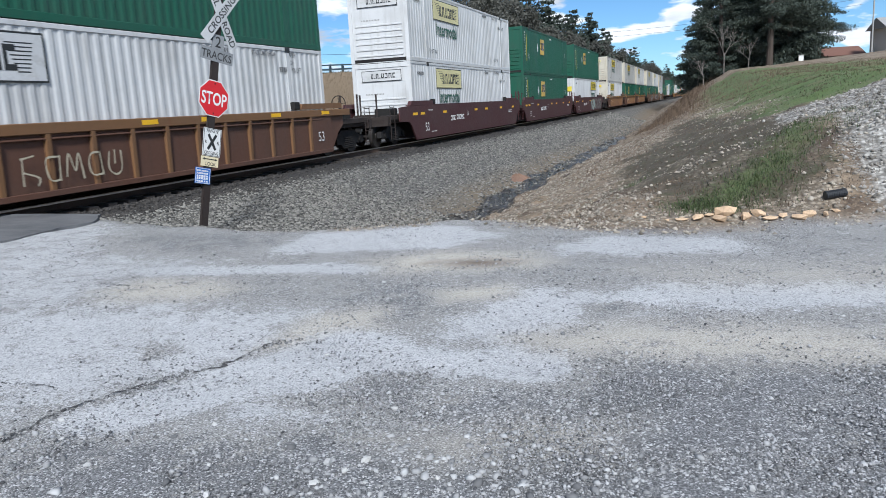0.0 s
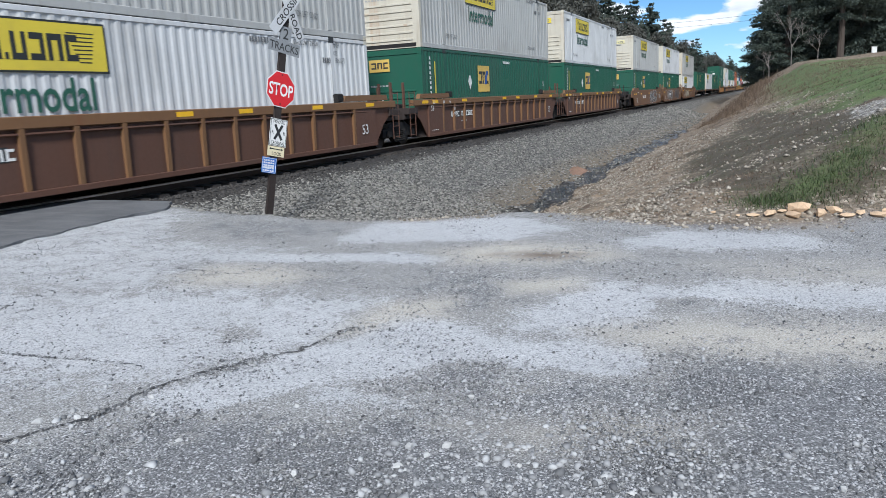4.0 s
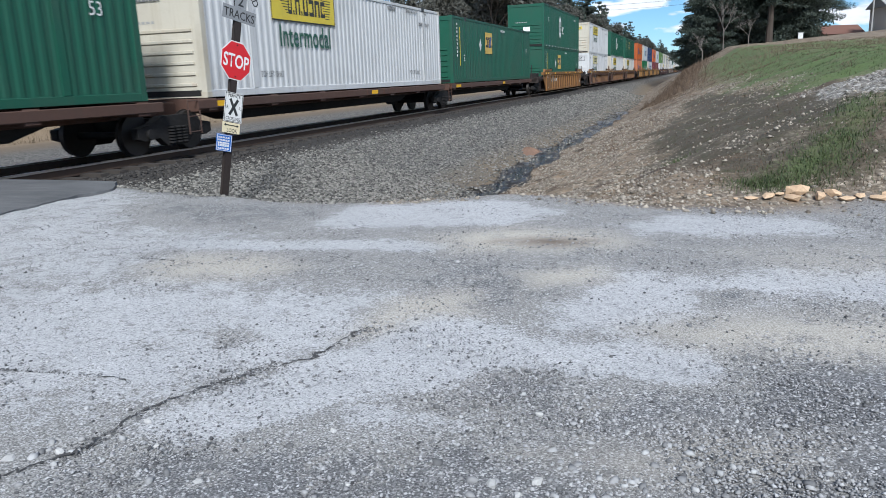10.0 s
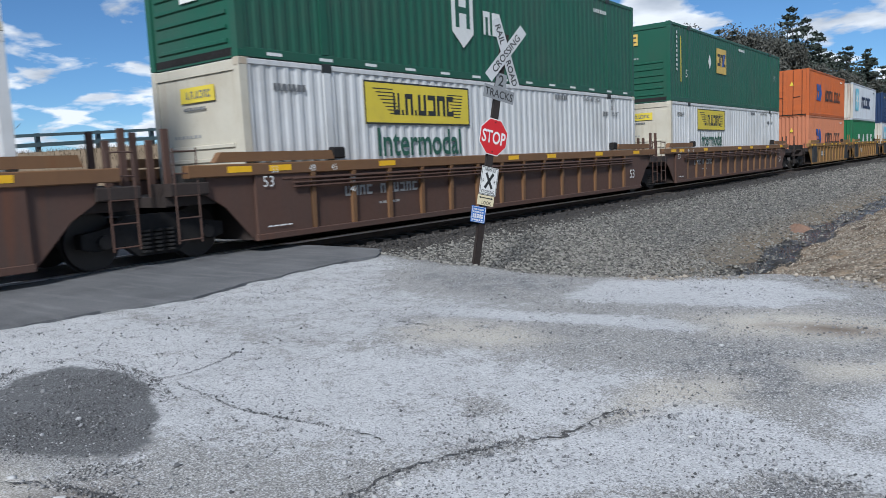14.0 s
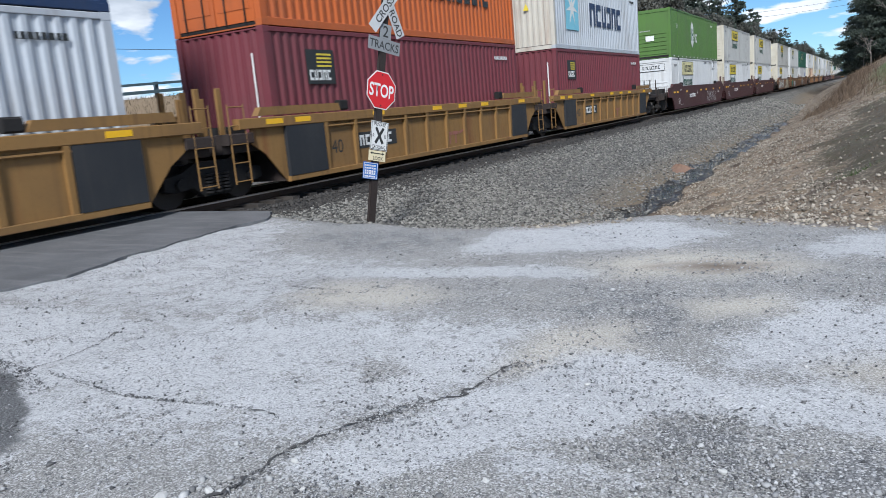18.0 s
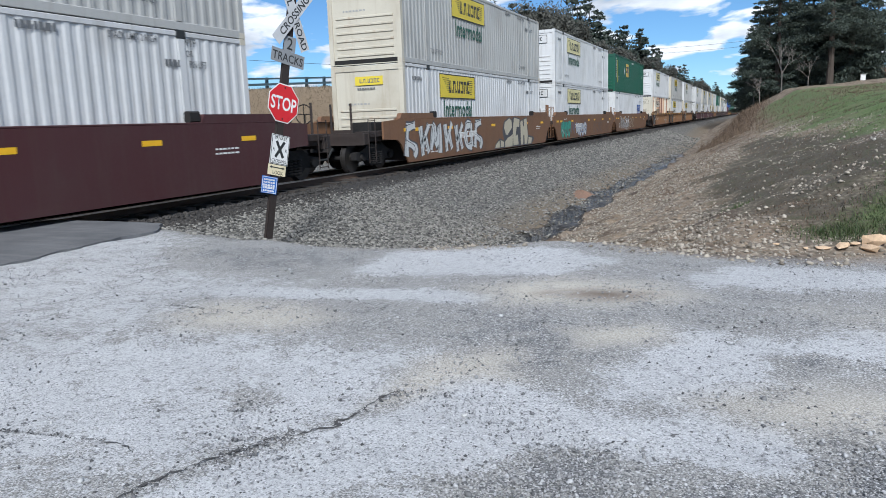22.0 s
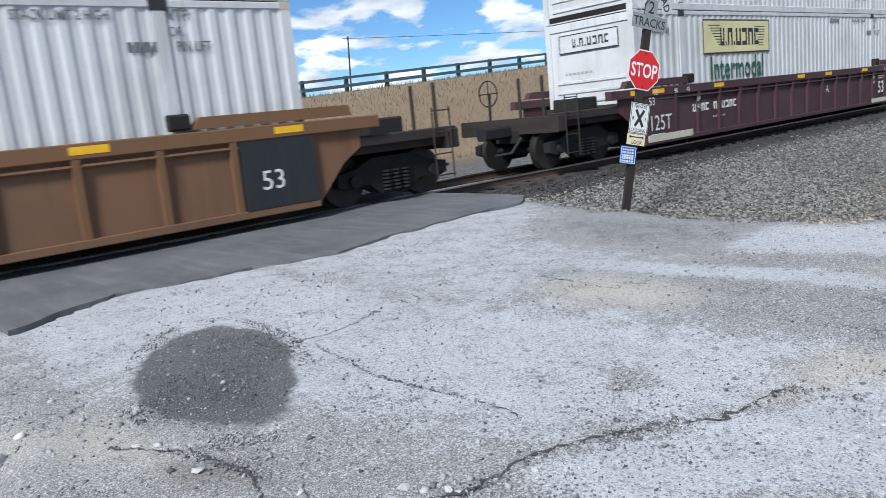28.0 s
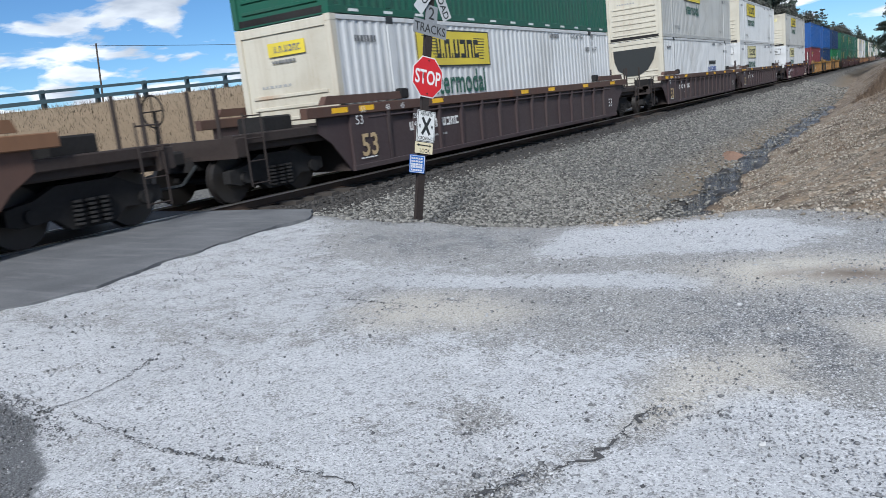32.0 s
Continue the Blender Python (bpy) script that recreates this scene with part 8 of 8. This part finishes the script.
def branching(mb, a, d, length, rad, depth, r, tips, spread=0.55):
    b = a + d * length
    mb.tube(a, b, rad, 5 if depth < 3 else 3, rad * 0.62)
    if depth == 0:
        tips.append(tuple(b))
        return
    for k in range(r.choice((2, 3, 3))):
        e = (d + Vector((r.gauss(0, spread), r.gauss(0, spread), r.gauss(0.12, spread * 0.6)))).normalized()
        branching(mb, a + d * length * r.uniform(0.6, 1.0), e, length * r.uniform(0.55, 0.8), rad * 0.6, depth - 1, r, tips, spread)


def bare_tree(h, seed, mat, label, depth=5, twigs=900, leaf=0.16):
    r = random.Random(seed)
    t = tagged(new("bare_tree"), label, "tree")
    mb, tips = Mesh(), []
    branching(mb, Vector((0, 0, 0)), Vector((r.gauss(0, 0.05), r.gauss(0, 0.05), 1)).normalized(), h * 0.30, h * 0.010, depth, r, tips, 0.42)
    part("trunk", mb, mat, t)
    if twigs:
        part("crown", crown_mesh("twigs", tips, [h * 0.06] * len(tips), twigs, leaf, seed, TWIG), TWIG, t)
    return t


def woods():
    r = random.Random(9)
    firsts = [pine(21, 3, 36000, "tall dark green pine at the hilltop edge", 0.03, 0.21, 0.13), pine(18, 5, 34000, "dark green pine with drooping boughs", 0.02, 0.25, 0.13), pine(24, 8, 28000, "tall pine with a bare lower trunk", 0.22, 0.18, 0.13)]
    spots = [(14.2, 118, 0, 1.0), (17.5, 124, 1, 1.05), (20.5, 116, 2, 1.0), (23.5, 122, 0, 1.05), (16.0, 134, 2, 1.0), (19.5, 138, 0, 1.1), (25, 136, 1, 1.1), (13.0, 128, 1, 0.8), (11.8, 140, 0, 0.85),
             (22, 146, 0, 1.1), (30, 150, 2, 0.9), (15, 150, 1, 1.0), (10.8, 160, 0, 0.8), (12.2, 175, 1, 0.9), (10.2, 195, 0, 0.9), (11.0, 220, 1, 1.0), (10.0, 260, 0, 1.0)]
    used = set()
    for x, y, k, s in spots:
        src = firsts[k]
        m = Matrix.Translation((x, y, height(x, y) - 0.15)) @ Matrix.Rotation(r.uniform(0, 6.28), 4, "Z")
        if k in used:
            t = copy_thing(src, m)
        else:
            t, src.matrix_basis = src, m
            used.add(k)
        t.scale = (s * 1.12, s * 1.12, s)
        t["group"] = "hilltop pines"
    b = bare_tree(9.5, 4, GREYBARK, "pale leafless tree before the pines", 5, 0)
    b.matrix_basis = Matrix.Translation((14.6, 112, height(14.6, 112) - 0.1))
    for k, (x, y) in enumerate(((12.0, 108), (17.5, 108), (11.2, 120))):
        c = copy_thing(b, Matrix.Translation((x, y, height(x, y) - 0.1)) @ Matrix.Rotation(1.7 * k + 1, 4, "Z"))
        c.scale = (0.6, 0.6, 0.55)
    line = [pine(16, 13, 13000, "dark roadside pine in the tree line beyond the track", 0.02, 0.27, 0.28), pine(17.5, 14, 13000, "dark evergreen in the tree line beyond the track", 0.02, 0.30, 0.28),
            bare_tree(15, 15, BARK, "leafless brown tree in the tree line beyond the track", 5, 9000, 0.2)]
    used = set()
    y = 112.0
    i = 0
    while y < 900:
        for row in range(2):
            k = (2, 0, 2, 1, 2, 0, 1)[i % 7]
            x = -15 - 6.5 * row + r.uniform(-2, 2)
            s = r.uniform(0.95, 1.25) * (1.0 if y > 135 else 0.95)
            z = 1.5 if y < 150 else 0.5
            m = Matrix.Translation((x, y + r.uniform(-2, 2), z)) @ Matrix.Rotation(r.uniform(0, 6.28), 4, "Z")
            if k in used:
                t = copy_thing(line[k], m)
            else:
                t, line[k].matrix_basis = line[k], m
                used.add(k)
            t.scale = (s * 1.1, s * 1.1, s)
            t["group"] = "tree line beyond the track"
            i += 1
        y += 3.6 + y * (0.012 if y < 230 else 0.045)
    c, q = np.random.RandomState(5), []
    yy = 112 + 800 * c.power(0.5, 1400)
    cs = np.stack([-17 - c.uniform(0, 16, 1400), yy, c.uniform(0.5, 1, 1400) * (16.5 + c.normal(0, 1.4, 1400))], -1)
    tagged(new("far_woods", crown_mesh("far_woods", cs, c.uniform(1.2, 2.6, 1400), 290000, 0.23, 31, TWIG, (1, 1, 1.3))), "dense brown leafless woods beyond the track", "woods", kind="stuff")
    ys2 = c.uniform(116, 150, 260)
    xs2 = 11 + c.uniform(0, 1, 260) * 17
    zs2 = np.array([height(a, b) for a, b in zip(xs2, ys2)]) + c.uniform(0.3, 9, 260)
    tagged(new("pine_undergrowth", crown_mesh("pine_undergrowth", np.stack([xs2, ys2, zs2], -1), c.uniform(0.8, 2.0, 260), 52000, 0.2, 32, NEEDLE, (1, 1, 0.7))), "dark evergreen thicket under the hilltop pines", "thicket", kind="stuff")
    tall = copy_thing(line[2], Matrix.Translation((-16, 108, 2.5)))
    tall.scale = (1.05, 1.05, 1.15)
    far = bare_tree(8.0, 21, BARK, "leafless tree beyond the raised road", 5, 0)
    far.matrix_basis = Matrix.Translation((-52, 9, 1.5))
    for k, (x, y, s) in enumerate(((-50, 13.5, 0.9), (-55, 19, 1.1), (-48, 22, 0.8), (-58, 4, 1.0), (-60, 30, 1.0))):
        c = copy_thing(far, Matrix.Translation((x, y, 1.5)) @ Matrix.Rotation(1.3 * k, 4, "Z"))
        c.scale = (s, s, s)


woods()


def wire_tube(mb, pts, r):
    """One unbroken thin tube through the points."""
    v = [p + Vector((r * math.cos(a), r * math.cos(a), r * math.sin(a))) for p in pts for a in (0.3, 1.87, 3.44, 5.01)]
    mb.add(v, [(4 * k + i, 4 * k + (i + 1) % 4, 4 * k + 4 + (i + 1) % 4, 4 * k + 4 + i) for k in range(len(pts) - 1) for i in range(4)])


def hilltop():
    """Houses, mast and box at the top of the bank, and the pole beyond the road."""
    h = tagged(new("house"), "low brown house with a rust-red roof among pines", "house")
    h.matrix_basis = Matrix.Translation((31.4, 134, height(31.4, 134) - 1.3)) @ Matrix.Rotation(0.35, 4, "Z") @ Matrix.Diagonal((0.7, 0.7, 0.7, 1))
    part("wall", Mesh().box(-4, 4, -3, 3, -0.5, 2.4), BRICKR, h)
    part("roof", Mesh().prism_x([(-3.6, 2.3), (3.6, 2.3), (0, 4.3)], -4.6, 4.6), ROOF, h)
    for x in (-2.2, 1.2):
        part("window", Mesh().box(x, x + 1.1, -3.05, -2.98, 0.9, 1.9), INK, h)
    w = tagged(new("white_house"), "white-sided building with a pale roof beyond the lawn", "house")
    w.matrix_basis = Matrix.Translation((40.5, 128, height(40.5, 128) + 0.6)) @ Matrix.Rotation(0.2, 4, "Z")
    part("wall", Mesh().box(-5, 5, -3, 3, -0.8, 2.4), WALLW, w)
    part("roof", Mesh().prism_x([(-3.6, 2.3), (3.6, 2.3), (0, 3.9)], -5.5, 5.5), DIM, w)
    b = tagged(new("utility_box"), "small white utility box on the hilltop", "utility box")
    b.matrix_basis = Matrix.Translation((24.6, 118, height(24.6, 118)))
    part("cabinet", Mesh().box(-0.3, 0.3, -0.3, 0.3, -0.2, 0.75, 0.03), WALLW, b)
    part("lid", Mesh().box(-0.36, 0.36, -0.35, 0.35, 0.75, 0.83, 0.02), DIM, b)
    p = tagged(new("lamp_mast"), "thin grey mast beside the house", "pole")
    p.matrix_basis = Matrix.Translation((33.5, 120, height(33.5, 120)))
    part("mast", Mesh().tube((0, 0, -0.3), (0, 0, 13), 0.12, 8, 0.07), DIM, p)
    q = tagged(new("utility_pole"), "dark leaning utility pole beyond the raised road", "pole")
    q.matrix_basis = Matrix.Translation((-40, 38.5, 1.0)) @ Matrix.Rotation(radians(-4), 4, "X")
    part("pole", Mesh().tube((0, 0, -0.5), (0, 0, 7.3), 0.08, 8, 0.06), BARK, q)
    for k, (z0, z1) in enumerate(((15.6, 16.0), (14.6, 15.0))):
        mb = Mesh()
        pts = [Vector((-22 + 60 * s, 175 - 20 * s, z0 + (z1 - z0) * s - 4 * 0.9 * s * (1 - s))) for s in np.linspace(0, 1, 15)]
        wire_tube(mb, pts, 0.022)
        tagged(part("overhead_wire", mb, INK), "dark overhead wire across the track", "wire")
    mb = Mesh()
    pts = [Vector((-40 + 10 * s, 38.5 + 90 * s, 8.1 - 4 * 0.5 * s * (1 - s) + 2.0 * s)) for s in np.linspace(0, 1, 12)]
    wire_tube(mb, pts, 0.02)
    tagged(part("overhead_wire", mb, INK), "dark overhead wire along the raised road", "wire")


hilltop()


def motions():
    """The whole train runs towards -y at an even pace."""
    for ob, y, z in MOVERS:
        walk(ob, [(0.0, pose(0, y, z)), (32.0, pose(0, y - SPEED * 32.0, z))])


motions()
